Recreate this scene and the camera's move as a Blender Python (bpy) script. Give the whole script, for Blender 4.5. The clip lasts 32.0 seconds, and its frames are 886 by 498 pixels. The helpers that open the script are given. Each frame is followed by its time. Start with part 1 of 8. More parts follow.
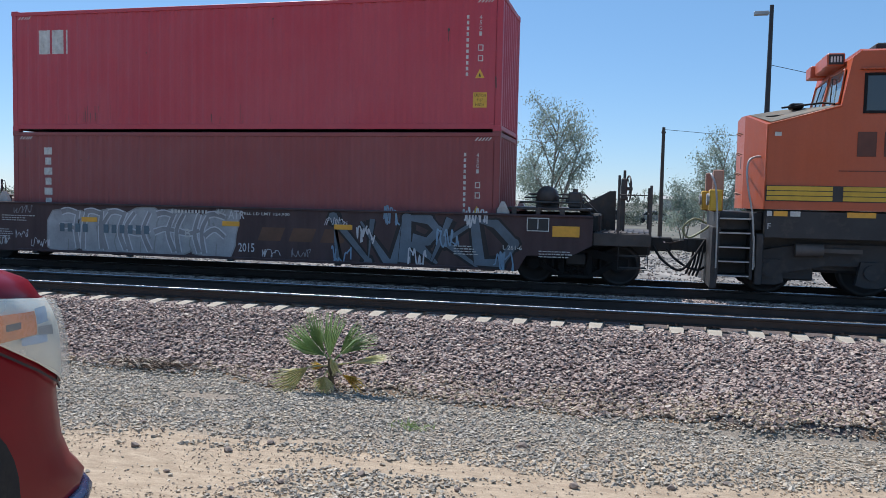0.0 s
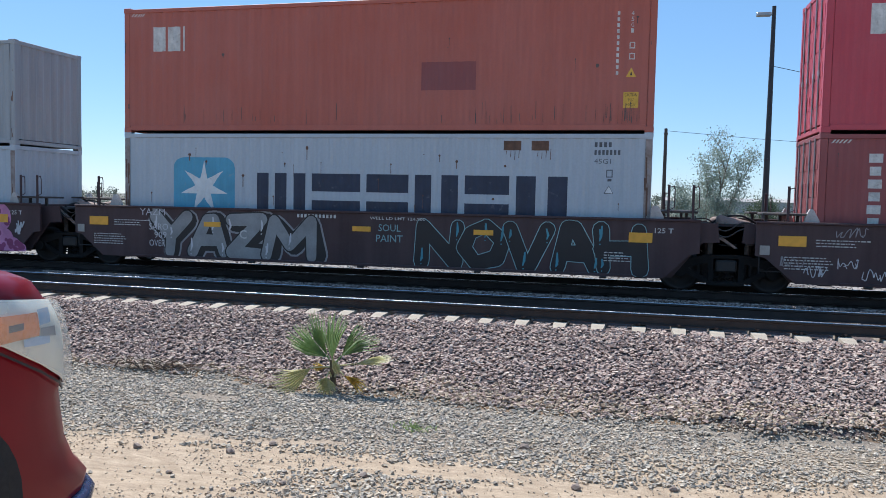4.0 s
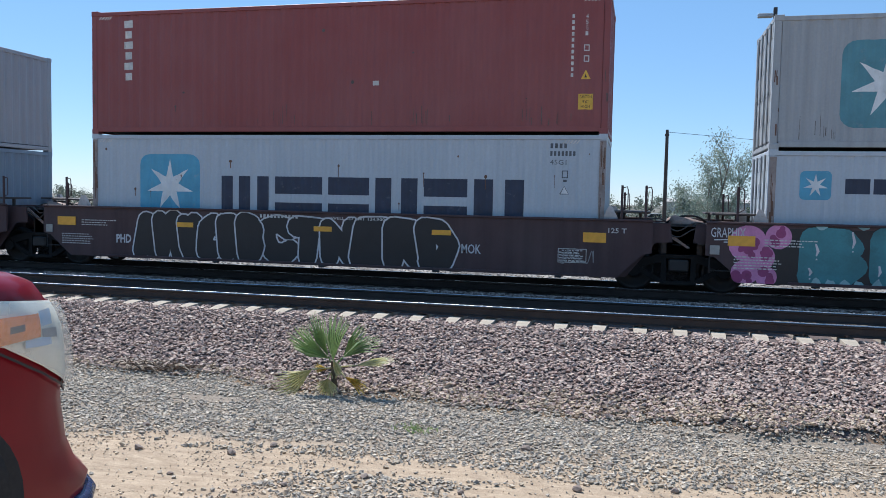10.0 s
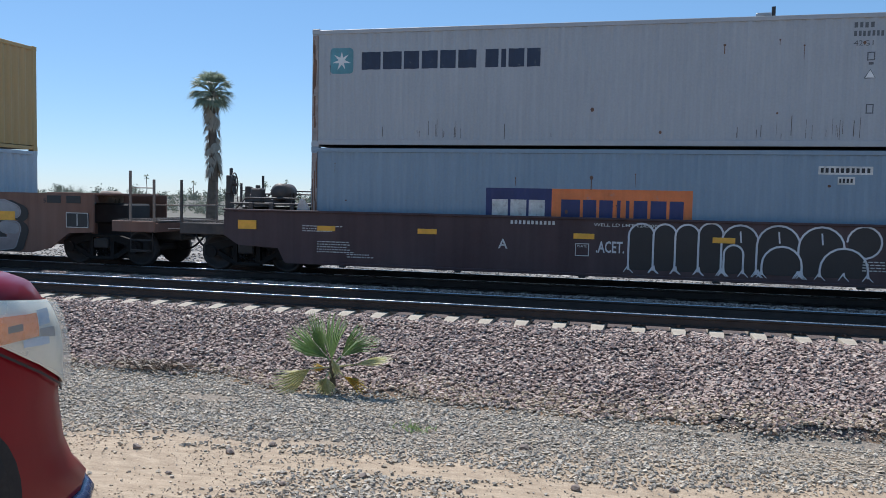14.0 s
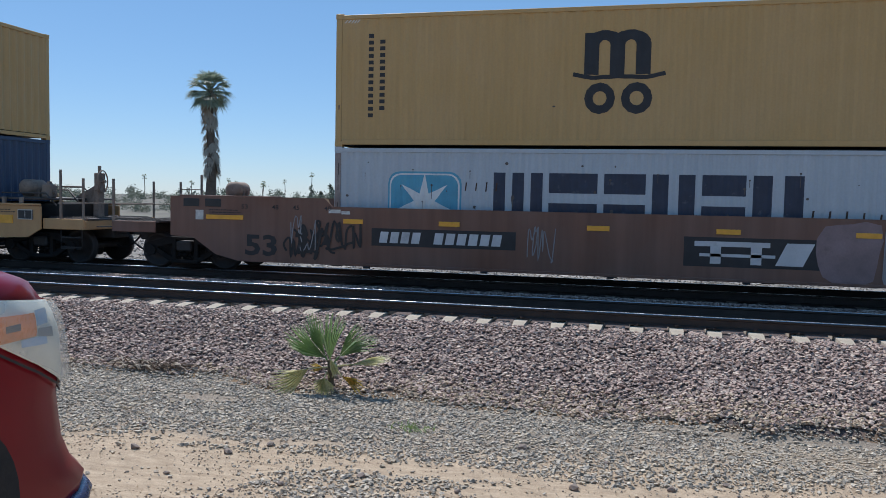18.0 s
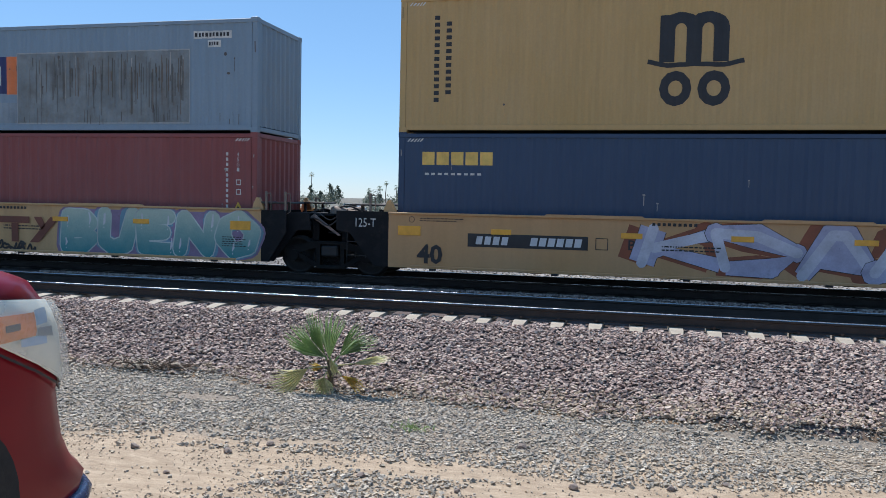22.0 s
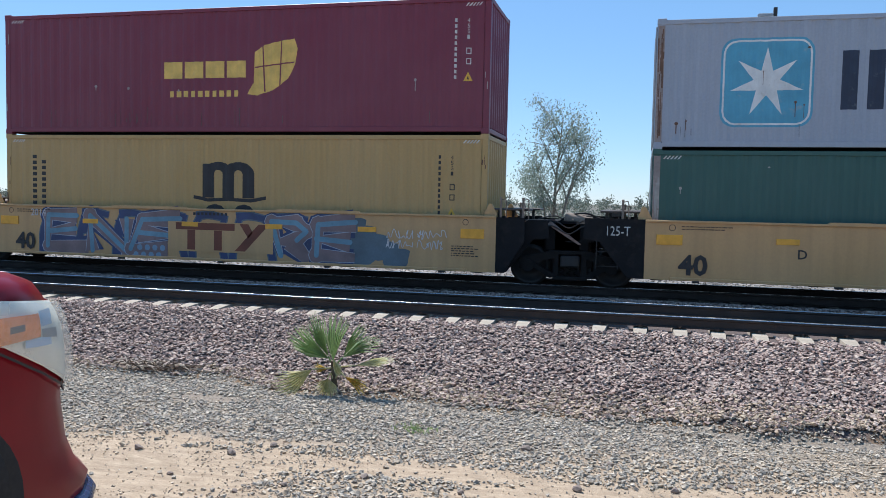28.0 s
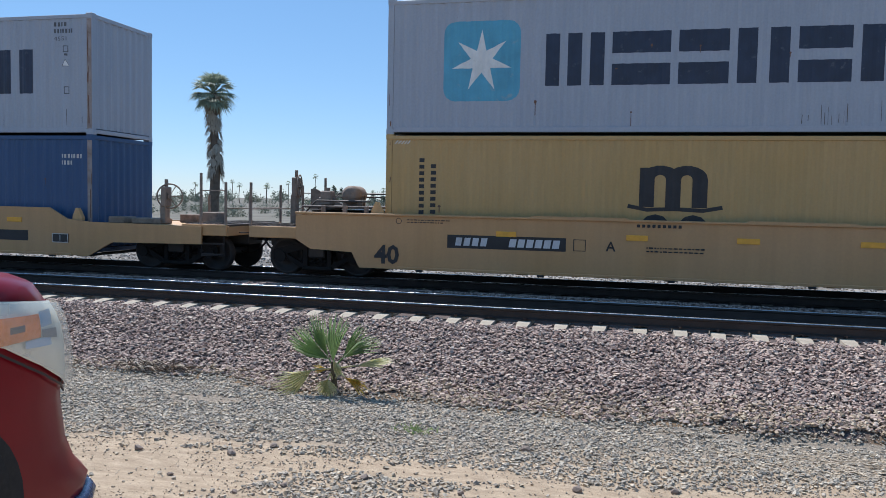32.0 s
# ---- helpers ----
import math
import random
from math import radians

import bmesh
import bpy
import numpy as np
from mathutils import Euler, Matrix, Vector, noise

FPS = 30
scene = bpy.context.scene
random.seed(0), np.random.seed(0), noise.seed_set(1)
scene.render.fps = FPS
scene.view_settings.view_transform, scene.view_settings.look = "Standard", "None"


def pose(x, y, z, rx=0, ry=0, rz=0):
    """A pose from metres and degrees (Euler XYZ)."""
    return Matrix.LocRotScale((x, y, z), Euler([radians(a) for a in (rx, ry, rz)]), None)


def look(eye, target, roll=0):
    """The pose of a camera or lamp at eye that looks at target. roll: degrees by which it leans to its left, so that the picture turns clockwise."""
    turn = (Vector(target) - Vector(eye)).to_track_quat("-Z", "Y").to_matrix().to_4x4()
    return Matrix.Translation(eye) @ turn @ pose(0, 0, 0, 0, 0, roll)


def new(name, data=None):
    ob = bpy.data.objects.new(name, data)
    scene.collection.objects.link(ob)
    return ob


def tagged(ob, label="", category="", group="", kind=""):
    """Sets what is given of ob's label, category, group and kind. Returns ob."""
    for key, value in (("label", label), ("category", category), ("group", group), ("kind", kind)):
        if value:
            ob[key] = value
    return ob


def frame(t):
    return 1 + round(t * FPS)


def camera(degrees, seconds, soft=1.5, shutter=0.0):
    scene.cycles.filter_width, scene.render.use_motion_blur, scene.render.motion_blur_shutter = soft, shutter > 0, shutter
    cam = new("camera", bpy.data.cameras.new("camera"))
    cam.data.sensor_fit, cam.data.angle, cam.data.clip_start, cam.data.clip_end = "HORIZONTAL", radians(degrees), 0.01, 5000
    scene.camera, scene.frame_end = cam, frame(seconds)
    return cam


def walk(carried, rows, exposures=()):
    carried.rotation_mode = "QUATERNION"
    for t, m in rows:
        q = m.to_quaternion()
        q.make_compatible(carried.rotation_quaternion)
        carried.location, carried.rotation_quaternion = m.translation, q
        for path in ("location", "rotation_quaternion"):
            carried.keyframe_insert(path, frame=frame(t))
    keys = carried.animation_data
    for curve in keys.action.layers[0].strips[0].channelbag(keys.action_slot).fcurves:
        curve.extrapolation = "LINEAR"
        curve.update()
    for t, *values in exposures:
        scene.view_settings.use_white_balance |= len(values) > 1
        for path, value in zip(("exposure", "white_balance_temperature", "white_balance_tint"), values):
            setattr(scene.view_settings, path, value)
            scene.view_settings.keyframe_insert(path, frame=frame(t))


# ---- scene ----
# The clip: a double-stack train rolls past two tracks, seen from a parked vehicle.
# x runs along the track (the train goes to +x), y away from the camera, z up; z = 0 is the top of the rails.
cam = camera(58.34, 32.0, soft=0.8)
EYE = (0.0, 0.0, 1.76)
YAW, PITCH, ROLL = 13.81, -3.533, 1.189
# small turns of the hand-held camera: seconds, degrees left, degrees up
SWAY = [(0, -.245, -.122), (1.5, -.245, -.122), (2.5, -.163, -.082), (3.5, -.122, -.05), (5.5, 0, 0), (9, 0, 0), (9.5, 0, .06),
        (10.4, 0, .05), (11, -.04, .01), (12, -.055, .03), (13, -.1, 0), (14.5, -.13, .01), (16.5, -.245, 0), (20, -.245, -.012),
        (21, -.245, -.03), (22, -.265, -.04), (23, -.314, -.04), (24, -.306, 0), (25, -.245, 0), (25.5, -.184, 0), (27.5, -.04, .06),
        (28, 0, .06), (31, 0, .07), (32, 0, .1)]


def aim(dl, du):
    a, b = radians(YAW + dl), radians(PITCH + du)
    way = Vector((-math.sin(a) * math.cos(b), math.cos(a) * math.cos(b), math.sin(b)))
    return look(EYE, Vector(EYE) + way, ROLL)


# seconds and stops: the clip's camera meters its picture anew as the train passes
LIGHTNESS = [(0, .45), (2, .6), (3, .7), (6, .56), (10, .62), (11, .6), (12, .6), (14, .45), (16.5, .2), (18, .25), (19, .35), (21, .33), (22, .5), (23, .6), (25, .52), (27.5, .62), (28.5, .66), (29.3, .58), (30, .6), (31, .5), (32, .45)]
walk(cam, [(t, aim(a, b)) for t, a, b in SWAY], exposures=[(t, e, 5750, 14) for t, e in LIGHTNESS])

# ---- light: a clear noon sky, the sun high behind the train ----
SUN = Vector((-.39, .433, .812)).normalized()
world = bpy.data.worlds.new("sky")
scene.world = world
world.use_nodes = True
sky = world.node_tree.nodes.new("ShaderNodeTexSky")
sky.sky_type, sky.sun_disc = "NISHITA", False
sky.sun_elevation = math.asin(SUN.z)
sky.sun_rotation = math.atan2(SUN.x, SUN.y)
sky.altitude, sky.air_density, sky.dust_density, sky.ozone_density = 900, 1.0, 0.1, 2.5
world.node_tree.nodes["Background"].inputs["Strength"].default_value = 0.08
# thin even haze softens the sky's steep gradient
haze = world.node_tree.nodes.new("ShaderNodeMix")
haze.data_type = "RGBA"
haze.inputs[0].default_value, haze.inputs[7].default_value = .38, (1.95, 4.5, 6.75, 1)
world.node_tree.links.new(sky.outputs[0], haze.inputs[6])
world.node_tree.links.new(haze.outputs[2], world.node_tree.nodes["Background"].inputs["Color"])
sun = new("sun", bpy.data.lights.new("sun", "SUN"))
sun.data.energy, sun.data.angle, sun.data.color = 4.35, radians(0.53), (1, .925, .79)
sun.matrix_world = look(SUN * 60, (0, 0, 0))

# ---- train motion ----
def run(t):
    """How far the train has rolled at t seconds."""
    k = t / 10
    return 44.5291 * k + 3.5927 * k * k - .1116 * k ** 3 + .0055 * k ** 4


TRACK_Y = 17.890      # middle of the train's track
NEAR_Y = 13.905       # middle of the empty track
MOVERS = []           # thing, x at the start, y, z
WHEELS = []           # wheel set, pose in its thing, radius


# ---- meshes ----
class Shape:
    """Collects faces for one mesh."""

    def __init__(self):
        self.v, self.f, self.s = [], [], []

    def add(self, vs, fs, smooth=False):
        o = len(self.v)
        self.v += [tuple(p) for p in vs]
        self.f += [tuple(i + o for i in f) for f in fs]
        self.s += [smooth] * len(fs)
        return self

    def box(self, x0, y0, z0, x1, y1, z1, c=0.0):
        """A box, its edges cut by c."""
        if c <= 0:
            return self.add([(x, y, z) for x in (x0, x1) for y in (y0, y1) for z in (z0, z1)],
                            [(0, 1, 3, 2), (4, 6, 7, 5), (0, 4, 5, 1), (2, 3, 7, 6), (0, 2, 6, 4), (1, 5, 7, 3)])
        c = min(c, .45 * abs(x1 - x0), .45 * abs(y1 - y0), .45 * abs(z1 - z0))
        vs = {}
        pts = []
        for i, (x, ix) in enumerate(((x0, c), (x1, -c))):
            for j, (y, iy) in enumerate(((y0, c), (y1, -c))):
                for k, (z, iz) in enumerate(((z0, c), (z1, -c))):
                    for a, p in enumerate(((x, y + iy, z + iz), (x + ix, y, z + iz), (x + ix, y + iy, z))):
                        vs[i, j, k, a] = len(pts)
                        pts.append(p)
        fs = []
        ring = [(0, 0), (1, 0), (1, 1), (0, 1)]
        for e in (0, 1):
            fs.append([vs[e, p, q, 0] for p, q in (ring if e else ring[::-1])])
            fs.append([vs[p, e, q, 1] for p, q in (ring[::-1] if e else ring)])
            fs.append([vs[p, q, e, 2] for p, q in (ring if e else ring[::-1])])
        for p in (0, 1):
            for q in (0, 1):
                fs.append([vs[0, p, q, 1], vs[1, p, q, 1], vs[1, p, q, 2], vs[0, p, q, 2]])
                fs.append([vs[p, 0, q, 0], vs[p, 1, q, 0], vs[p, 1, q, 2], vs[p, 0, q, 2]])
                fs.append([vs[p, q, 0, 0], vs[p, q, 1, 0], vs[p, q, 1, 1], vs[p, q, 0, 1]])
                for r in (0, 1):
                    fs.append([vs[p, q, r, a] for a in (0, 1, 2)])
        return self.add(pts, fs)

    def prism(self, poly, a, b, axis="y"):
        """A polygon drawn out from a to b. axis y: (x, z) points; x: (y, z); z: (x, y)."""
        put = {"y": lambda p, h: (p[0], h, p[1]), "x": lambda p, h: (h, p[0], p[1]), "z": lambda p, h: (p[0], p[1], h)}[axis]
        n = len(poly)
        vs = [put(p, a) for p in poly] + [put(p, b) for p in poly]
        fs = [tuple(range(n)), tuple(range(2 * n - 1, n - 1, -1))]
        fs += [(i, i + n, (i + 1) % n + n, (i + 1) % n) for i in range(n)]
        return self.add(vs, fs)

    def cyl(self, p, q, r, n=12, r2=None, caps=True):
        p, q = Vector(p), Vector(q)
        r2 = r if r2 is None else r2
        d = (q - p).normalized()
        e = d.orthogonal().normalized()
        g = d.cross(e)
        ring = [e * math.cos(2 * math.pi * i / n) + g * math.sin(2 * math.pi * i / n) for i in range(n)]
        a, b = [p + c * r for c in ring], [q + c * r2 for c in ring]
        self.add(a + b, [(i, (i + 1) % n, (i + 1) % n + n, i + n) for i in range(n)], n > 6)
        if caps:
            self.add(a, [tuple(range(n - 1, -1, -1))])
            self.add(b, [tuple(range(n))])
        return self

    def tube(self, pts, r, n=6):
        """A round bar along points."""
        pts = [Vector(p) for p in pts]
        rings = []
        up = None
        for i, p in enumerate(pts):
            d = (pts[min(i + 1, len(pts) - 1)] - pts[max(i - 1, 0)]).normalized()
            e = d.orthogonal().normalized() if up is None else (up - d * up.dot(d)).normalized()
            up = e
            g = d.cross(e)
            rr = r[i] if isinstance(r, (list, tuple)) else r
            rings.append([p + (e * math.cos(2 * math.pi * k / n) + g * math.sin(2 * math.pi * k / n)) * rr for k in range(n)])
        vs = [v for ring in rings for v in ring]
        fs = [(i * n + k, i * n + (k + 1) % n, (i + 1) * n + (k + 1) % n, (i + 1) * n + k) for i in range(len(pts) - 1) for k in range(n)]
        self.add(vs, fs, True)
        self.add(rings[0], [tuple(range(n - 1, -1, -1))])
        self.add(rings[-1], [tuple(range(n))])
        return self

    def lathe(self, prof, origin, axis="y", n=24):
        """Turns (radius, height) points about an axis through origin."""
        o = Vector(origin)
        put = {"y": lambda c, s, h: Vector((c, h, s)), "z": lambda c, s, h: Vector((c, s, h)), "x": lambda c, s, h: Vector((h, c, s))}[axis]
        vs = [o + put(r * math.cos(2 * math.pi * k / n), r * math.sin(2 * math.pi * k / n), h) for r, h in prof for k in range(n)]
        fs = [(i * n + k, i * n + (k + 1) % n, (i + 1) * n + (k + 1) % n, (i + 1) * n + k) for i in range(len(prof) - 1) for k in range(n)]
        return self.add(vs, fs, True)

    def mesh(self, name, material=None):
        me = bpy.data.meshes.new(name)
        me.from_pydata([tuple(v) for v in self.v], [], self.f)
        me.polygons.foreach_set("use_smooth", self.s)
        if material:
            me.materials.append(material)
        me.validate()
        me.update()
        return me


def thing(name, m, label, category, group="", kind=""):
    ob = new(name)
    ob.empty_display_size = .2
    ob.matrix_basis = m
    return tagged(ob, label, category, group, kind)


def part(name, shape, material, parent, label="", m=None):
    """One mesh object under a thing or a part; shape may be a mesh made before."""
    me = shape.mesh(name, material) if isinstance(shape, Shape) else shape
    ob = new(name, me)
    ob.parent = parent
    if m is not None:
        ob.matrix_basis = m
    return tagged(ob, label)


def solo(name, shape, material, m, label, category, group="", kind=""):
    """A thing that is one mesh."""
    me = shape.mesh(name, material) if isinstance(shape, Shape) else shape
    ob = new(name, me)
    ob.matrix_basis = m
    return tagged(ob, label, category, group, kind)


def words(text, size, width=None, bold=0.0):
    """A flat mesh of characters in the x-z plane, seen from -y, its lower left corner at the origin."""
    cu = bpy.data.curves.new("words", "FONT")
    cu.body, cu.size, cu.resolution_u, cu.offset = text, 1.0, 2, bold
    ob = bpy.data.objects.new("words", cu)
    me = bpy.data.meshes.new_from_object(ob)
    co = np.empty(len(me.vertices) * 3)
    me.vertices.foreach_get("co", co)
    co = co.reshape(-1, 3)
    lo, hi = co.min(0), co.max(0)
    k = size / (hi[1] - lo[1])
    kx = k if width is None else width / (hi[0] - lo[0])
    out = Shape()
    out.add([((c[0] - lo[0]) * kx, 0, (c[1] - lo[1]) * k) for c in co], [tuple(p.vertices) for p in me.polygons])
    bpy.data.objects.remove(ob)
    bpy.data.curves.remove(cu)
    bpy.data.meshes.remove(me)
    return out


# ---- materials ----
def node_mat(name):
    m = bpy.data.materials.new(name)
    m.use_nodes = True
    t = m.node_tree
    return m, t, t.nodes, t.links, t.nodes["Principled BSDF"]


def noise_node(t, scale, detail=4, stretch=None, rough=.55, coords="Object"):
    c = t.nodes.new("ShaderNodeTexCoord")
    n = t.nodes.new("ShaderNodeTexNoise")
    n.inputs["Scale"].default_value, n.inputs["Detail"].default_value, n.inputs["Roughness"].default_value = scale, detail, rough
    if coords == "World":
        g = t.nodes.new("ShaderNodeNewGeometry")
        src = g.outputs["Position"]
    else:
        src = c.outputs[coords]
    if stretch:
        mp = t.nodes.new("ShaderNodeMapping")
        mp.inputs["Scale"].default_value = stretch
        t.links.new(src, mp.inputs["Vector"])
        src = mp.outputs[0]
    t.links.new(src, n.inputs["Vector"])
    return n.outputs["Fac"]


def ramp(t, fac, stops):
    r = t.nodes.new("ShaderNodeValToRGB")
    while len(r.color_ramp.elements) < len(stops):
        r.color_ramp.elements.new(.5)
    for e, (p, c) in zip(r.color_ramp.elements, stops):
        e.position = p
        e.color = (c, c, c, 1) if isinstance(c, (int, float)) else (*c, 1)
    t.links.new(fac, r.inputs[0])
    return r.outputs[0]


def mix(t, fac, a, b, mode="MIX"):
    n = t.nodes.new("ShaderNodeMix")
    n.data_type, n.blend_type = "RGBA", mode
    for sock, val in ((n.inputs[0], fac), (n.inputs[6], a), (n.inputs[7], b)):
        if isinstance(val, (int, float)):
            sock.default_value = val
        elif isinstance(val, (tuple, list)):
            sock.default_value = (*val, 1)
        else:
            t.links.new(val, sock)
    return n.outputs[2]


def bump(t, height, strength, distance, bs):
    b = t.nodes.new("ShaderNodeBump")
    b.inputs["Strength"].default_value, b.inputs["Distance"].default_value = strength, distance
    t.links.new(height, b.inputs["Height"])
    t.links.new(b.outputs[0], bs.inputs["Normal"])


def shade(c, k):
    return tuple(min(1, x * k) for x in c)


def plain(name, col, rough=.6, metal=0.0, var=.25, scale=2.0, fine=30.0, relief=.15, dirt=None, amount=.5, coords="Object"):
    """A surface of one colour with uneven tone, fine grain, relief, and stains if dirt is given."""
    m, t, ns, ln, bs = node_mat(name)
    a, b = noise_node(t, scale, 5, coords=coords), noise_node(t, fine, 3, coords=coords)
    c = mix(t, ramp(t, a, [(.3, 0), (.7, 1)]), shade(col, 1 - var), shade(col, 1 + var * .6))
    c = mix(t, .5, c, ramp(t, b, [(.25, 1 - var), (.75, 1.0)]), "MULTIPLY")
    if dirt:
        d = noise_node(t, scale * 1.7, 6, rough=.65, coords=coords)
        c = mix(t, ramp(t, d, [(.62 - .25 * amount, 0), (.75, .85)]), c, dirt)
    ln.new(c, bs.inputs["Base Color"])
    r = ramp(t, b, [(.2, max(0, rough - .12)), (.8, min(1, rough + .1))])
    ln.new(r, bs.inputs["Roughness"])
    bs.inputs["Metallic"].default_value = metal
    if relief:
        bump(t, b, relief, .01, bs)
    return m


def paintwork(name, col, rough=.5, fade=.2, rust=.3, rust_col=(.12, .055, .03), streak=.35):
    """Weathered coating on steel: faded in patches, streaked downward, with rust spots."""
    m, t, ns, ln, bs = node_mat(name)
    a = noise_node(t, .55, 4)
    s = noise_node(t, 1.0, 5, (5.0, 5.0, .25))
    f = noise_node(t, 22, 3)
    sp = noise_node(t, 6.5, 8, (1, 1, .55), rough=.7)
    g = sum(col) / 3
    pale = tuple(x * (1 - fade) + (g * .6 + .16) * fade for x in col)
    c = mix(t, ramp(t, a, [(.3, 0), (.7, 1)]), shade(col, .93), pale)
    c = mix(t, streak, c, ramp(t, s, [(.3, .55), (.62, 1.0)]), "MULTIPLY")
    c = mix(t, .25, c, ramp(t, f, [(.3, .7), (.7, 1.0)]), "MULTIPLY")
    c = mix(t, ramp(t, sp, [(.74 - .1 * rust, 0), (.78, .8)]), c, rust_col)
    ln.new(c, bs.inputs["Base Color"])
    ln.new(ramp(t, f, [(.2, rough - .1), (.8, rough + .12)]), bs.inputs["Roughness"])
    bump(t, a, .06, .05, bs)
    return m


def stones_mat(name, cols, rough=.85):
    """Broken stone: each piece takes its own tone."""
    m, t, ns, ln, bs = node_mat(name)
    g = ns.new("ShaderNodeNewGeometry")
    n = len(cols)
    c = ramp(t, g.outputs["Random Per Island"], [(i / max(1, n - 1), k) for i, k in enumerate(cols)])
    f = noise_node(t, 55, 4)
    c = mix(t, .6, c, ramp(t, f, [(.3, .55), (.7, 1.1)]), "MULTIPLY")
    ln.new(c, bs.inputs["Base Color"])
    bs.inputs["Roughness"].default_value = rough
    bump(t, f, .35, .008, bs)
    return m


def leaf_mat(name, cols, glow=.45):
    """Thin leaves: each takes its own tone and lets some light through."""
    m = stones_mat(name, cols, .55)
    t = m.node_tree
    bs = t.nodes["Principled BSDF"]
    tr, mx = t.nodes.new("ShaderNodeBsdfTranslucent"), t.nodes.new("ShaderNodeMixShader")
    src = bs.inputs["Base Color"].links[0].from_socket
    t.links.new(src, tr.inputs["Color"])
    mx.inputs[0].default_value = glow
    t.links.new(bs.outputs[0], mx.inputs[1])
    t.links.new(tr.outputs[0], mx.inputs[2])
    t.links.new(mx.outputs[0], t.nodes["Material Output"].inputs["Surface"])
    return m


STEEL = plain("dark_steel", (.034, .032, .032), .65, .2, .35, 3, 40)
RUSTY = plain("rusty_steel", (.075, .045, .034), .75, .1, .35, 3, 40, dirt=(.11, .06, .035))
BLACK = plain("black_paint", (.013, .013, .015), .82, 0, .3, 2, 30, dirt=(.03, .026, .024), amount=.35)
BLACK.node_tree.nodes["Principled BSDF"].inputs["Specular IOR Level"].default_value = .25
TREAD = plain("worn_tread", (.5, .5, .52), .27, 1.0, .2, 1.5, 60, .05)
# the cross-ground running surface stretches the sun's glint along the rail
_t = TREAD.node_tree
_along = _t.nodes.new("ShaderNodeCombineXYZ")
_along.inputs[0].default_value = 1.0
_gloss = _t.nodes["Principled BSDF"]
_gloss.inputs["Anisotropic"].default_value = .95
_t.links.new(_along.outputs[0], _gloss.inputs["Tangent"])
WEB = plain("rail_web", (.05, .036, .03), .8, .1, .3, 3, 40)
CONCRETE = plain("concrete", (.40, .35, .28), .85, 0, .22, 6, 60, .25, dirt=(.2, .16, .13), amount=.25)
RUBBER = plain("rubber", (.015, .015, .016), .75, 0, .3, 5, 40)
WHITE = plain("white_marking", (.62, .61, .58), .6, 0, .25, 5, 40, .05, dirt=(.25, .2, .17), amount=.3)
DARKINK = plain("black_marking", (.02, .021, .026), .55, 0, .3, 5, 40, .05)
AMBER = plain("yellow_reflector", (.80, .39, .035), .4, 0, .12, 8, 60, .05)
GALV = plain("galvanised_steel", (.38, .38, .38), .45, .6, .2, 4, 40, .1)
BARK = plain("bark", (.16, .12, .09), .9, 0, .35, 3, 25, .6)


# ---- the ground and the two tracks ----
def two_tone_ground():
    """Pale peach sand, trodden and damp in patches, with grey grit worked into it towards the track."""
    m, t, ns, ln, bs = node_mat("sand_and_gravel")
    a = noise_node(t, .8, 6, (.55, 2.4, 1.0), coords="World")
    b = noise_node(t, 30, 7, rough=.75, coords="World")
    c = noise_node(t, 95, 3, coords="World")
    d = noise_node(t, 5.5, 6, (.6, 1.6, 1.0), .7, coords="World")
    sand = mix(t, ramp(t, d, [(.34, 0), (.66, 1)]), (.34, .255, .172), (.53, .415, .292))
    sand = mix(t, .55, sand, ramp(t, b, [(.3, .6), (.68, 1.12)]), "MULTIPLY")
    grit = mix(t, ramp(t, b, [(.35, 0), (.65, 1)]), (.12, .103, .086), (.36, .31, .25))
    g = ns.new("ShaderNodeNewGeometry")
    s = ns.new("ShaderNodeSeparateXYZ")
    ln.new(g.outputs["Position"], s.inputs[0])
    k = ns.new("ShaderNodeMath")
    k.operation = "MULTIPLY_ADD"
    k.inputs[1].default_value, k.inputs[2].default_value = .40, -3.25
    ln.new(s.outputs["Y"], k.inputs[0])
    kx = ns.new("ShaderNodeMath")
    kx.operation = "MULTIPLY_ADD"
    kx.inputs[1].default_value = -.06
    ln.new(s.outputs["X"], kx.inputs[0])
    ln.new(k.outputs[0], kx.inputs[2])
    w = ns.new("ShaderNodeMath")
    w.operation = "ADD"
    ln.new(kx.outputs[0], w.inputs[0])
    ln.new(a, w.inputs[1])
    c1 = mix(t, ramp(t, w.outputs[0], [(.40, 0), (.75, .8)]), sand, grit)
    c1 = mix(t, .35, c1, ramp(t, c, [(.3, .6), (.7, 1.05)]), "MULTIPLY")
    ln.new(c1, bs.inputs["Base Color"])
    bs.inputs["Roughness"].default_value = .95
    bump(t, b, .6, .025, bs)
    return m


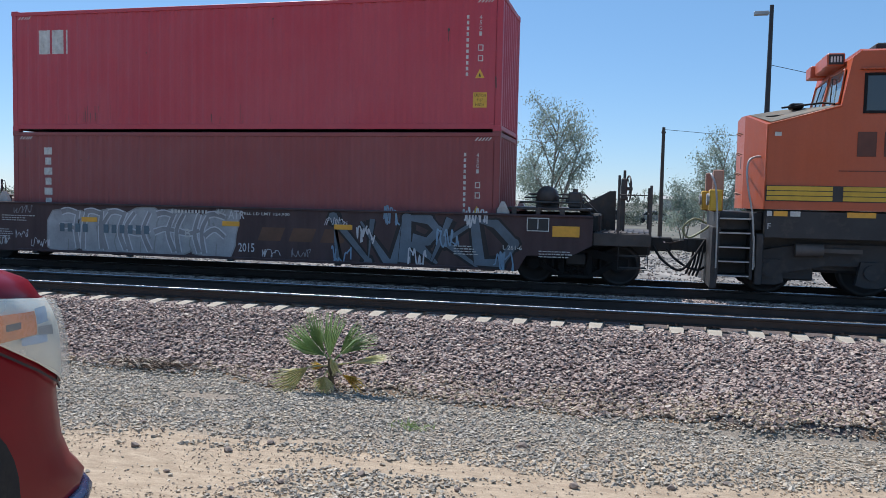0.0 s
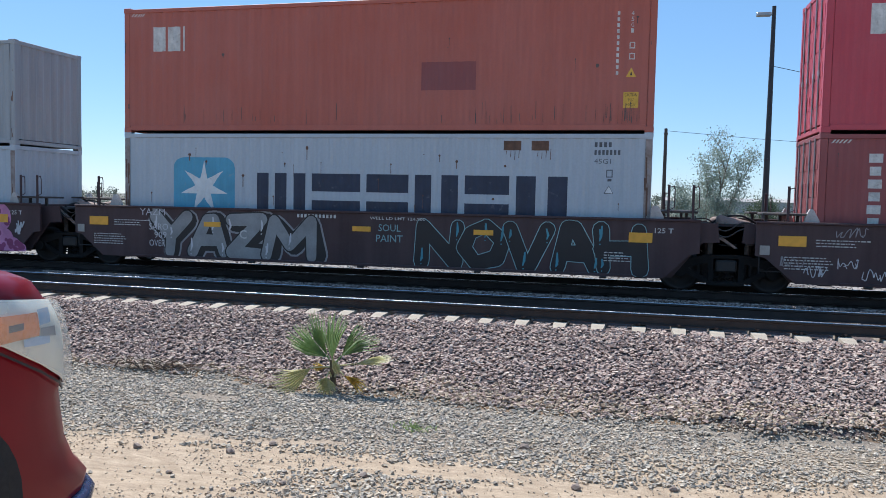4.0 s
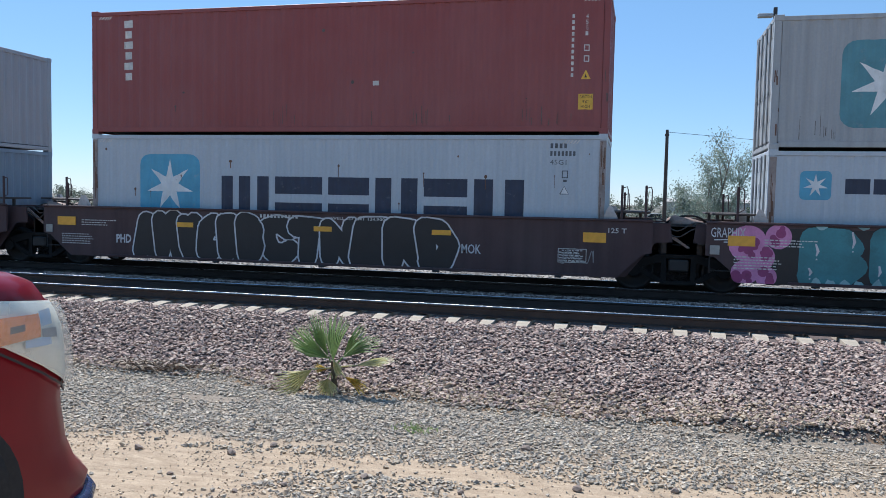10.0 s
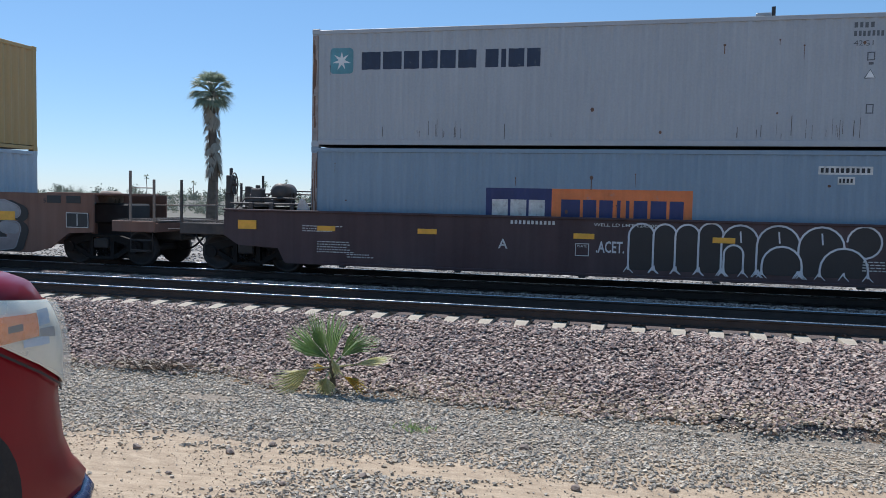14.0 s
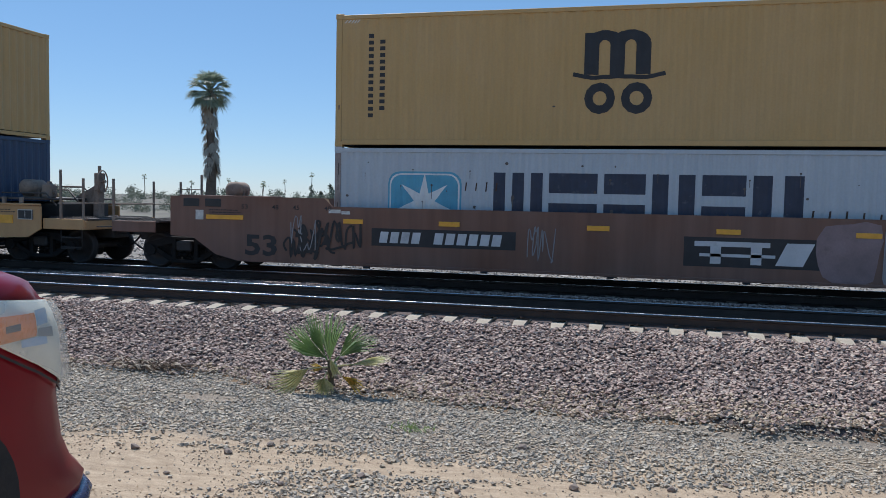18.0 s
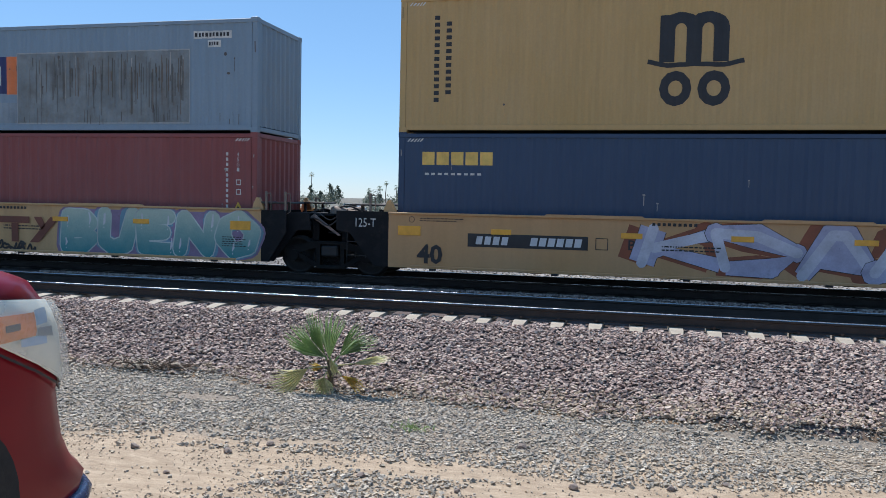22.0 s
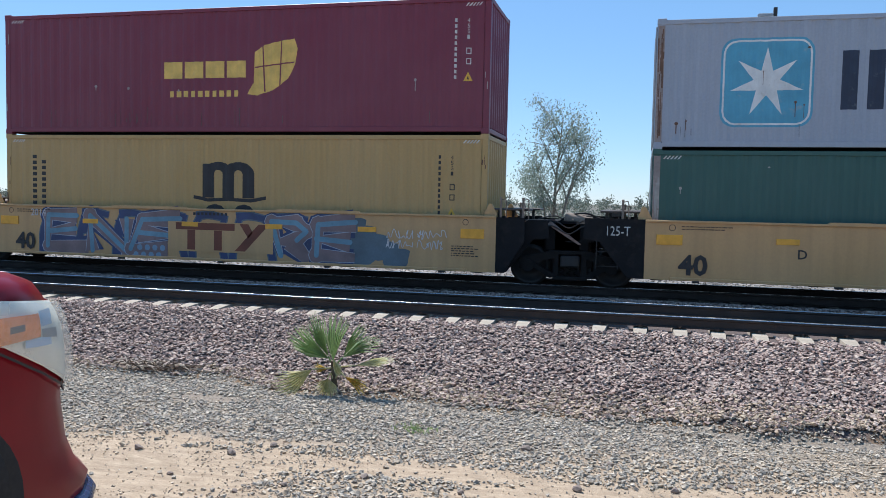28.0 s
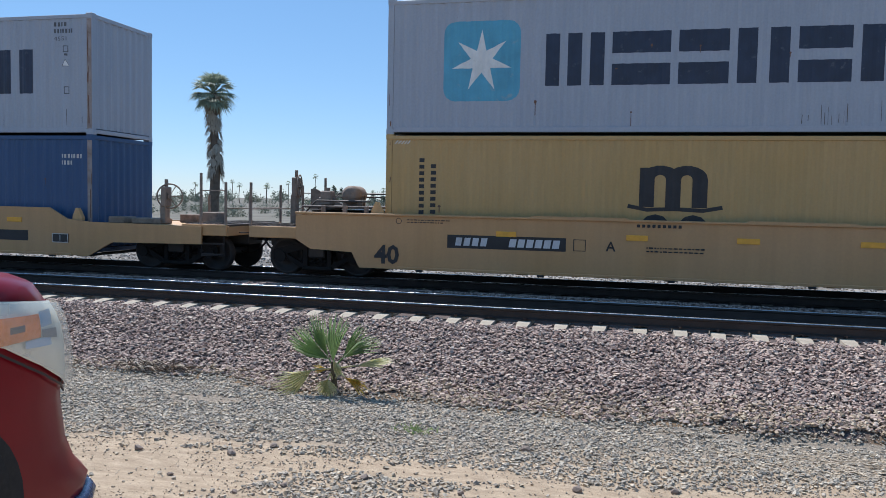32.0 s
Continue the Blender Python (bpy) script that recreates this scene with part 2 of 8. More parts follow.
def slope_soil():
    """Dark fines between the ballast stones, brown earth where they meet the flat."""
    m, t, ns, ln, bs = node_mat("ballast_fines")
    b, e = noise_node(t, 38, 6, rough=.7, coords="World"), noise_node(t, 2.3, 5, coords="World")
    fines = mix(t, ramp(t, b, [(.3, 0), (.7, 1)]), (.05, .038, .036), (.15, .113, .104))
    earth = mix(t, ramp(t, b, [(.3, 0), (.7, 1)]), (.11, .065, .032), (.30, .20, .115))
    g = ns.new("ShaderNodeNewGeometry")
    s = ns.new("ShaderNodeSeparateXYZ")
    ln.new(g.outputs["Position"], s.inputs[0])
    k = ns.new("ShaderNodeMath")
    k.operation = "MULTIPLY_ADD"
    k.inputs[1].default_value = .35
    ln.new(e, k.inputs[0])
    ln.new(s.outputs["Z"], k.inputs[2])
    c = mix(t, ramp(t, k.outputs[0], [(0, 0)]), earth, fines)
    r = c.node.inputs[0].links[0].from_node
    mr = ns.new("ShaderNodeMapRange")
    mr.inputs["From Min"].default_value, mr.inputs["From Max"].default_value = -.74, -.60
    ln.new(k.outputs[0], mr.inputs["Value"])
    ln.new(mr.outputs[0], c.node.inputs[0])
    ns.remove(r)
    ln.new(c, bs.inputs["Base Color"])
    bs.inputs["Roughness"].default_value = .95
    bump(t, b, .8, .02, bs)
    return m


SAND = two_tone_ground()
BED = slope_soil()
SCRUB = plain("far_scrub", (.14, .13, .10), .95, 0, .35, .2, 6, .6, coords="World")
FARDIRT = plain("far_gravel", (.30, .275, .245), .95, 0, .75, .5, 9, .9, coords="World")

TOE_LINE = [(-30, 10.45), (-9, 10.42), (-7.2, 10.36), (-5.9, 10.48), (-4.6, 10.08), (-3.1, 10.1), (-2.3, 10.0), (-.5, 9.9), (.9, 9.92), (1.8, 9.7), (2.8, 9.86), (5, 9.8), (30, 9.8)]


def toe_at(x):
    """Where the ballast slope meets the flat gravel."""
    x = max(-29.9, min(29.9, x))
    for (a, p), (b, q) in zip(TOE_LINE, TOE_LINE[1:]):
        if x <= b:
            return p + (q - p) * (x - a) / (b - a) + .05 * math.sin(x * 4.1)
    return q


def ground_z(x, y):
    toe = toe_at(x)
    # the foot of the slope is washed out into a low bank towards +x
    bank = .11 * max(0.0, min(1.0, (x - .2) / 1.0))
    pts = [(-3000, .35), (3.0, .35), (4.6, -.58), (7.0, -.78), (toe - .2, -.93), (toe + .08, -.88 + bank), (12.25, -.29), (12.5, -.245),
           (13.0, -.262), (15.0, -.29), (15.5, -.20), (16.3, -.17), (16.7, -.21), (19.6, -.24), (21.2, -.62), (40, -.62), (3000, -.62)]
    for (a, p), (b, q) in zip(pts, pts[1:]):
        if a <= y <= b:
            z = p + (q - p) * (y - a) / (b - a)
            break
    if 4.6 < y < 9.6:
        z += .04 * noise.noise((x * .7, y * .9, 0)) + .016 * noise.noise((x * 3, y * 3, 4))
    elif 10.2 < y < 12.2:
        z += .03 * noise.noise((x * 1.1, y * 1.6, 8))
    return z


def ground():
    xs = [-3000, -600, -150, -60, -30] + [-18 + .2 * i for i in range(141)] + [16, 30, 60, 150, 600, 3000]
    ys = [-3000, -300, -40, -8, 0, 3.0, 3.8] + [4.6 + .15 * i for i in range(54)] + [12.8, 13.9, 15, 15.5, 15.9, 16.3, 16.6, 18, 19.6, 20.2, 20.8,
                                                                                   21.2, 24, 30, 38, 40, 60, 120, 300, 1000, 3000]
    vs = [(x, y, ground_z(x, y)) for y in ys for x in xs]
    n = len(xs)
    me = bpy.data.meshes.new("ground")
    fs = [(j * n + i, j * n + i + 1, (j + 1) * n + i + 1, (j + 1) * n + i) for j in range(len(ys) - 1) for i in range(n - 1)]
    me.from_pydata(vs, [], fs)
    for m in (SAND, BED, FARDIRT, SCRUB):
        me.materials.append(m)
    idx = []
    for f in fs:
        x, y = (vs[f[0]][0] + vs[f[2]][0]) / 2, (vs[f[0]][1] + vs[f[2]][1]) / 2
        idx.append(0 if y < toe_at(x) - .06 else 1 if y < 21.0 else 2 if y < 38 else 3)
    me.polygons.foreach_set("material_index", idx)
    me.polygons.foreach_set("use_smooth", [True] * len(fs))
    tagged(new("ground", me), "pale sandy ground with grey gravel rising to dark ballast", "ground", kind="structure")


def scatter(name, places, sizes, material, label, flat=.7, seed=1):
    """Many broken stones as one mesh: places (n, 3), sizes (n)."""
    rng = np.random.default_rng(seed)
    cube = np.array([(x, y, z) for x in (-1, 1) for y in (-1, 1) for z in (-1, 1)], float) * .62
    quads = np.array([(0, 1, 3, 2), (4, 6, 7, 5), (0, 4, 5, 1), (2, 3, 7, 6), (0, 2, 6, 4), (1, 5, 7, 3)])
    tri = np.concatenate([quads[:, (0, 1, 2)], quads[:, (0, 2, 3)]])
    kinds = [cube * rng.uniform(.6, 1.15, (8, 3)) + rng.uniform(-.2, .2, (8, 3)) for _ in range(40)]
    n = len(places)
    v = np.stack([kinds[k] for k in rng.integers(0, 40, n)])
    v = v * rng.uniform((.65, .65, .5), (1.2, 1.0, .85), (n, 3))[:, None, :]
    a = rng.normal(size=(n, 4))
    a /= np.linalg.norm(a, axis=1, keepdims=True)
    w, x, y, z = a.T
    rot = np.stack([1 - 2 * (y * y + z * z), 2 * (x * y - z * w), 2 * (x * z + y * w), 2 * (x * y + z * w), 1 - 2 * (x * x + z * z), 2 * (y * z - x * w),
                    2 * (x * z - y * w), 2 * (y * z + x * w), 1 - 2 * (x * x + y * y)], 1).reshape(n, 3, 3)
    v = np.einsum("nij,nkj->nki", rot, v) * np.asarray(sizes)[:, None, None] * .5
    v[:, :, 2] *= flat
    v += np.asarray(places)[:, None, :]
    f = (tri[None] + (np.arange(n) * 8)[:, None, None]).reshape(-1)
    me = bpy.data.meshes.new(name)
    me.vertices.add(n * 8)
    me.vertices.foreach_set("co", v.reshape(-1))
    me.loops.add(len(f))
    me.loops.foreach_set("vertex_index", f)
    me.polygons.add(n * 12)
    me.polygons.foreach_set("loop_start", np.arange(0, n * 36, 3))
    me.polygons.foreach_set("use_smooth", np.zeros(n * 12, bool))
    me.update(calc_edges=True)
    me.materials.append(material)
    return tagged(new(name, me), label, "gravel", kind="stuff")


BALLAST = stones_mat("ballast_stone", [(.19, .125, .108), (.47, .352, .297), (.315, .226, .194), (.585, .47, .39), (.395, .294, .252), (.65, .54, .445)])
DUSTY = stones_mat("dusty_ballast_stone", [(.19, .135, .095), (.42, .33, .235), (.29, .22, .155), (.50, .405, .29), (.34, .255, .175), (.57, .48, .36)])
GRAIN = stones_mat("sandy_pebble", [(.42, .33, .23), (.58, .46, .33), (.28, .225, .17), (.66, .55, .41), (.50, .39, .28), (.34, .31, .27)])
GRIT = stones_mat("grey_gravel", [(.13, .118, .10), (.45, .405, .335), (.24, .22, .187), (.62, .55, .45), (.50, .40, .28), (.34, .31, .265), (.54, .465, .36)])
PALESTONE = stones_mat("pale_far_stone", [(.20, .18, .16), (.42, .39, .35), (.30, .27, .24), (.52, .48, .43)])


def gravel_share(x, y):
    """How thickly the grey gravel lies: thin over the sandy wheel ruts, thick towards the track."""
    v = y - .25 * x
    rut = 1 - abs(v - (7.92 - .23 * (x + 3.6))) / .26 - 2 * max(0, -3.8 - x, x + .9)
    bare = max(min((8.42 - v) * 1.7, (-3.25 - x) * 1.3 + .3), 1.1 * rut, min((7.32 - v) * 2.2, (x + 1.6) * 1.4), 1.2 - ((x + 5.5) / .5) ** 2 - ((v - 10.58) / .13) ** 2)
    bare += .3 * max(0, min(1, (-4.2 - x) * 1.2)) * max(0, min(1, (10.2 - v) * 1.5))
    bare += .75 * noise.noise((x * 1.2 + 9, v * 2.9, 0)) + .5 * noise.noise((x * 3.7, v * 7.5, 7))
    return max(.01, min(.84 if v > 9.2 else .66, .40 - 1.1 * bare))


def loose_stone():
    rng = np.random.default_rng(5)

    def spread(n, x0, x1, y0, y1, s0, s1, keep, lift=.2, power=1.0):
        x, y = rng.uniform(x0, x1, n), rng.uniform(y0, y1, n)
        s = (s0 + (s1 - s0) * rng.random(n) ** power) * rng.uniform(.85, 1.15, n)
        pts, sz = [], []
        for a, b, c in zip(x, y, s):
            if keep(a, b):
                pts.append((a, b, ground_z(a, b) + c * lift))
                sz.append(c)
        return pts, sz

    def between_ties(x):
        return .335 < (x + 5.565) % .6106 < .575

    def on_slope(x, y):
        return y > toe_at(x) + .22 * noise.noise((x * 2, y * 2, 3)) and (y < 12.54 or (y < 12.8 and between_ties(x)))

    def at_foot(x, y):
        k = (y - toe_at(x)) / (.75 if x > -3 else .35)
        return on_slope(x, y) and rng.random() < 1 - k

    pts, sz = spread(50000, -11.5, 7, 9.3, 12.78, .042, .098, on_slope, .26, 1.5)
    p2, s2 = spread(9000, -14, 11, 14.9, 16.75, .05, .09, lambda x, y: True)
    p3, s3 = spread(6500, -11, 9, 12.6, 13.12, .04, .08, lambda x, y: between_ties(x), .3)
    scatter("ballast_stones", np.array(pts + p2 + p3), np.array(sz + s2 + s3), BALLAST, "purple-brown crushed ballast stones heaped along the track", .62, 3)
    pts, sz = spread(30000, -11, 7, 9.5, 11.2, .042, .094, at_foot, .34, 1.5)
    scatter("dusty_ballast_stones", np.array(pts), np.array(sz), DUSTY, "tan dusty ballast stones at the foot of the slope", .64, 4)

    def on_flat(x, y):
        return y < toe_at(x) + .1 and rng.random() < gravel_share(x, y)

    def on_sand(x, y):
        k = noise.noise((x * .8 + 4, y * 1.4, 2)) + .5 * noise.noise((x * 3.1, y * 4.2, 5))
        return y < toe_at(x) and rng.random() < max(.12, min(1, .45 + .9 * k))

    pts, sz = spread(38000, -7.5, 5, 4.9, 9.8, .009, .036, on_sand, .25, 1.6)
    scatter("sandy_pebbles", np.array(pts), np.array(sz), GRAIN, "fine sandy pebbles over pale ground", seed=12)
    pts, sz = spread(104000, -10, 5.5, 5.2, 10.6, .022, .074, on_flat, .2, 1.7)
    scatter("grey_gravel", np.array(pts), np.array(sz), GRIT, "loose grey gravel strewn over pale sand", .6, 8)
    pts, sz = spread(9000, -24, 9, 19.9, 26, .05, .12, lambda x, y: True, .2)
    p2, s2 = spread(9000, -30, 16, 26, 46, .09, .2, lambda x, y: True, .2)
    pts, sz = pts + p2, sz + s2
    scatter("far_gravel_stones", np.array(pts), np.array(sz), PALESTONE, "pale gravel beyond the tracks", .6, 9)


ground()
loose_stone()


def tracks():
    prof = [(-.076, -.186), (.076, -.186), (.076, -.172), (.014, -.155), (.009, -.06), (.034, -.045), (.037, -.022), (.03, -.014), (-.03, -.014),
            (-.037, -.022), (-.034, -.045), (-.009, -.06), (-.014, -.155), (-.076, -.172)]
    rail = Shape().prism(prof, -300, 300, "x").mesh("rail", WEB)
    arc = [(.036 * math.sin(math.pi * (k / 23 - .5)), -.0003 - .0145 * abs(math.sin(math.pi * (k / 23 - .5))) ** 7) for k in range(24)]
    cap = Shape()
    cap.add([(x, y, z) for x in (-300, 300) for y, z in arc], [(i, i + 1, i + 25, i + 24) for i in range(23)], True)
    cap.add([(x, y, -.0152) for x in (-300, 300) for y in (-.036, .036)], [(0, 2, 3, 1)])
    head = cap.mesh("running_surface", TREAD)
    # a concrete tie, its ends tapered
    w, tops, zt, zb = .135, .105, -.195, -.40
    tie = Shape()
    secs = [(-1.295, .8, zt - .045), (-1.05, 1, zt - .02), (-.55, 1, zt), (-.2, .95, zt - .03), (.2, .95, zt - .03), (.55, 1, zt), (1.05, 1, zt - .02), (1.295, .8, zt - .045)]
    vs = []
    for y, k, z in secs:
        vs += [(-w * k, y, zb), (w * k, y, zb), (tops * k, y, z), (-tops * k, y, z)]
    fs = [(0, 1, 2, 3), tuple(len(vs) - 1 - i for i in range(4))]
    fs += [(4 * i + k, 4 * i + 4 + k, 4 * i + 4 + (k + 1) % 4, 4 * i + (k + 1) % 4) for i in range(len(secs) - 1) for k in range(4)]
    tie.add(vs, fs)
    tie_me = tie.mesh("tie", CONCRETE)
    clip = Shape().tube([(-.06, -.11, -.19), (-.05, -.145, -.15), (.0, -.16, -.14), (.05, -.145, -.15), (.06, -.10, -.165), (.02, -.08, -.165)], .011, 5)
    clip.box(-.03, -.19, -.2, .03, -.16, -.15, .005)
    clip_me = clip.mesh("rail_clip", RUSTY)
    for y, near in ((NEAR_Y, True), (TRACK_Y, False)):
        tr = thing("railway_track", pose(0, y, 0), "steel rails on pale concrete ties" + (", empty near track" if near else " under the train"), "railway track", "tracks", "structure")
        for side in (-.7555, .7555):
            r = part("rail", rail, None, tr, "dark rusty steel rail", pose(0, side, 0))
            part("running_surface", head, None, r, "polished rail head")
        lo, hi = (-22, 24) if near else (0, 0)
        for i in range(lo, hi):
            o = part("tie", tie_me, None, tr, "", pose(-5.435 + .6106 * i + .02 * math.sin(i * 5.1), 0, .006 * math.sin(i * 3.3), 0, 0, .6 * math.sin(i * 2.1)))
            part("rail_clip", clip_me, None, o, "", pose(0, -.7555, -.07) @ Matrix.Scale(.6, 4))
            if i % 1 == 0:
                part("rail_clip", clip_me, None, o, "", pose(0, -.7555, -.07, 0, 0, 180) @ Matrix.Scale(.6, 4))
        rest = Shape()
        for i in list(range(-110, lo)) + list(range(hi, 110)):
            rest.add([(v[0] - 5.345 + .6106 * i, v[1], v[2]) for v in vs], fs)
        tagged(part("ties", rest, CONCRETE, tr, "row of concrete ties"), kind="stuff")


tracks()


# ---- beyond the tracks ----
LEAF_A = leaf_mat("eucalyptus_leaf", [(.18, .235, .18), (.34, .41, .34), (.25, .31, .255), (.50, .55, .47)])
LEAF_B = leaf_mat("dark_leaf", [(.05, .08, .035), (.09, .125, .06), (.065, .10, .05), (.13, .16, .09)], .35)
# greyed leaf tones carry the haze of distance in their colour
LEAF_C = leaf_mat("hazed_leaf", [(.11, .135, .10), (.18, .205, .155), (.14, .165, .125), (.23, .255, .20)], .35)
FROND = leaf_mat("palm_frond", [(.22, .27, .20), (.34, .39, .28), (.27, .32, .23), (.44, .47, .36)], .4)
DRYFROND = stones_mat("dry_frond", [(.34, .28, .22), (.50, .42, .33), (.41, .34, .26)], .8)
WOODPOLE = plain("weathered_pole", (.10, .075, .06), .85, 0, .3, 1.5, 20, .3)
PALEBARK = plain("pale_bark", (.30, .26, .21), .9, 0, .35, 3, 25, .6)
MAST = plain("dark_mast", (.05, .048, .05), .6, .3, .25, 2, 30)


def leaf_cloud(centres, radii, n, size, rng, droop=.6, long=2.6):
    """Many small leaves hanging round clump centres, as one shape."""
    s = Shape()
    for k in range(n):
        i = rng.randrange(len(centres))
        c, r = centres[i], radii[i]
        d = Vector((rng.gauss(0, 1), rng.gauss(0, 1), rng.gauss(0, 1)))
        p = Vector(c) + d * r * .52
        a = Vector((rng.gauss(0, 1), rng.gauss(0, 1), rng.gauss(0, 1) - droop * 1.5)).normalized()
        b = a.orthogonal().normalized()
        b.rotate(Matrix.Rotation(rng.uniform(0, 6.28), 3, a))
        L = size * rng.uniform(.6, 1.3)
        w = L / long
        s.add([p, p + a * L * .4 + b * w * .5, p + a * L, p + a * L * .4 - b * w * .5], [(0, 1, 2, 3)])
    return s


def grow(base, height, rng, lean, spread, forks=5):
    """Trunk and limbs: a shape, and the ends of the twigs."""
    s, ends = Shape(), []
    base = Vector(base)
    top = base + Vector((lean[0], lean[1], height))
    mid = base.lerp(top, .45) + Vector((rng.uniform(-.2, .2), rng.uniform(-.2, .2), 0))
    r = height * .018
    s.tube(smooth_line([base, mid, top], 5), [r * (1 - .085 * i) for i in range(11)], 7)
    for f in range(forks):
        k = .22 + .7 * f / forks
        st = base.lerp(mid, k / .45) if k < .45 else mid.lerp(top, (k - .45) / .55)
        a = rng.uniform(0, 6.28)
        out = spread * (1.05 - .55 * k) * rng.uniform(.7, 1.1)
        e = st + Vector((math.cos(a) * out, math.sin(a) * out, height * rng.uniform(.16, .34)))
        s.tube(smooth_line([st, st.lerp(e, .5) + Vector((0, 0, .15)), e], 4), [r * .45 * (1 - .1 * i) for i in range(9)], 5)
        ends += [e, st.lerp(e, .6)]
        for g in range(3):
            b = rng.uniform(0, 6.28)
            q = st.lerp(e, rng.uniform(.4, .9))
            h = q + Vector((math.cos(b) * out * .5, math.sin(b) * out * .5, height * rng.uniform(-.02, .16)))
            s.tube([q, q.lerp(h, .5) + Vector((0, 0, .06)), h], [r * .2, r * .15, r * .08], 4)
            ends += [h]
    ends.append(top)
    return s, ends


def tree(name, x, y, z, height, spread, lean, leaf, n, size, label, seed, forks=6, droop=.6, clump=.55):
    rng = random.Random(seed)
    t = thing(name, pose(x, y, z), label, "tree", "trees behind the tracks")
    wood, ends = grow((0, 0, 0), height, rng, lean, spread, forks)
    if name == "eucalyptus_tree":
        # several upright leaders from one foot
        for k, s in ((-.55, .72), (.5, .84)):
            more, tips = grow((k * .3, 0, 0), height * s, rng, (lean[0] + k * spread, rng.uniform(-.3, .3)), spread * .6, forks - 2)
            wood.add(more.v, more.f, True)
            ends += tips
    part("trunk", wood, PALEBARK, t, "pale bare trunk and limbs")
    part("crown", leaf_cloud(ends, [clump * rng.uniform(.7, 1.3) for _ in ends], n, size, rng, droop), leaf, t, "sparse crown of small leaves")
    return t


def smooth_line(pts, n=5):
    """Points along a rounded curve through pts."""
    pts = [Vector(p) for p in pts]
    out = []
    for i in range(len(pts) - 1):
        p0, p1, p2, p3 = pts[max(0, i - 1)], pts[i], pts[i + 1], pts[min(len(pts) - 1, i + 2)]
        for k in range(n):
            t = k / n
            out.append(.5 * (2 * p1 + (p2 - p0) * t + (2 * p0 - 5 * p1 + 4 * p2 - p3) * t * t + (3 * p1 - p0 - 3 * p2 + p3) * t ** 3))
    return out + [pts[-1]]


def fan_frond(s, at, way, r, rng, blades=14, width=1.9, sag=.25):
    """A fan palm leaf: a stem and pointed blades in a half circle."""
    way = Vector(way).normalized()
    side = way.cross(Vector((0, 0, 1)))
    side = side.normalized() if side.length > .01 else Vector((1, 0, 0))
    for i in range(blades):
        a = (i / (blades - 1) - .5) * width
        d = (way * math.cos(a) + side * math.sin(a)).normalized()
        L = r * (1 - .3 * abs(a) / width) * rng.uniform(.9, 1.05)
        n = d.cross(way.cross(side)).normalized() * r * .05
        m = at + d * L * .55
        e = at + d * L + Vector((0, 0, -sag * L * rng.uniform(.6, 1.3)))
        s.add([at, m + n, e, m - n], [(0, 1, 2, 3)])


def fan_palm(name, x, y, z, height, crown, label, seed, skirt=.45, fronds=34, trunk_r=.28, category="palm tree"):
    rng = random.Random(seed)
    t = thing(name, pose(x, y, z), label, category, "palms")
    pts = [Vector((.12 * math.sin(k * .8 + seed), 0, height * k / 8)) for k in range(9)]
    part("trunk", Shape().tube(pts, [trunk_r * (1.15 - .06 * k) for k in range(9)], 10), BARK, t, "slender brown trunk")
    top = pts[-1]
    c = Shape()
    for i in range(fronds):
        a, el = i * 2.4, rng.uniform(-.75, 1.2)
        d = Vector((math.cos(a) * math.cos(el), math.sin(a) * math.cos(el), math.sin(el)))
        s0 = top + d * crown * .45
        c.tube([top, s0], .02 * crown, 4)
        fan_frond(c, s0, d, crown * .6, rng, 11, 2.3, .3)
    part("crown", c, FROND, t, "round head of fan leaves")
    if skirt:
        k = Shape()
        for i in range(int(190 * skirt)):
            a, h = i * 2.4, height * (1 - skirt * rng.random())
            d = Vector((math.cos(a), math.sin(a), -1.6)).normalized()
            at = Vector((.12 * math.sin(h / height * 6.4 + seed), 0, h)) + Vector((math.cos(a), math.sin(a), 0)) * trunk_r * .8
            fan_frond(k, at, d, crown * .42, rng, 6, 1.0, .35)
        part("skirt", k, DRYFROND, t, "hanging dead fronds")
    return t


GZ = -.62
tree("eucalyptus_tree", -4.7, 45, GZ, 7.2, 2.5, (.4, 0), LEAF_A, 11500, .15, "tall thin eucalyptus with sparse grey-green leaves", 3, 9, .7, .55)
tree("eucalyptus_tree", 4.3, 50, GZ, 5.9, 1.9, (1.0, 0), LEAF_A, 9000, .15, "small eucalyptus with sparse grey-green leaves", 8, 8, .7, .5)
tree("eucalyptus_tree", 3.2, 56, GZ, 3.6, 1.7, (.2, 0), LEAF_A, 6000, .15, "low eucalyptus beside a pole", 12, 6, .7, .5)
tree("broadleaf_tree", 13.4, 60, GZ, 4.4, 2.2, (.3, 0), LEAF_B, 9000, .15, "dark round tree behind the yard", 21, 8, .2, .7)
tree("broadleaf_tree", 9.6, 70, GZ, 2.6, 1.6, (.1, 0), LEAF_B, 4500, .16, "low dark tree behind the yard", 24, 6, .2, .6)
fan_palm("fan_palm", -34.55, 60, GZ, 10.95, 2.15, "tall fan palm with a shaggy skirt of dead fronds", 5, .62, 60, .42)


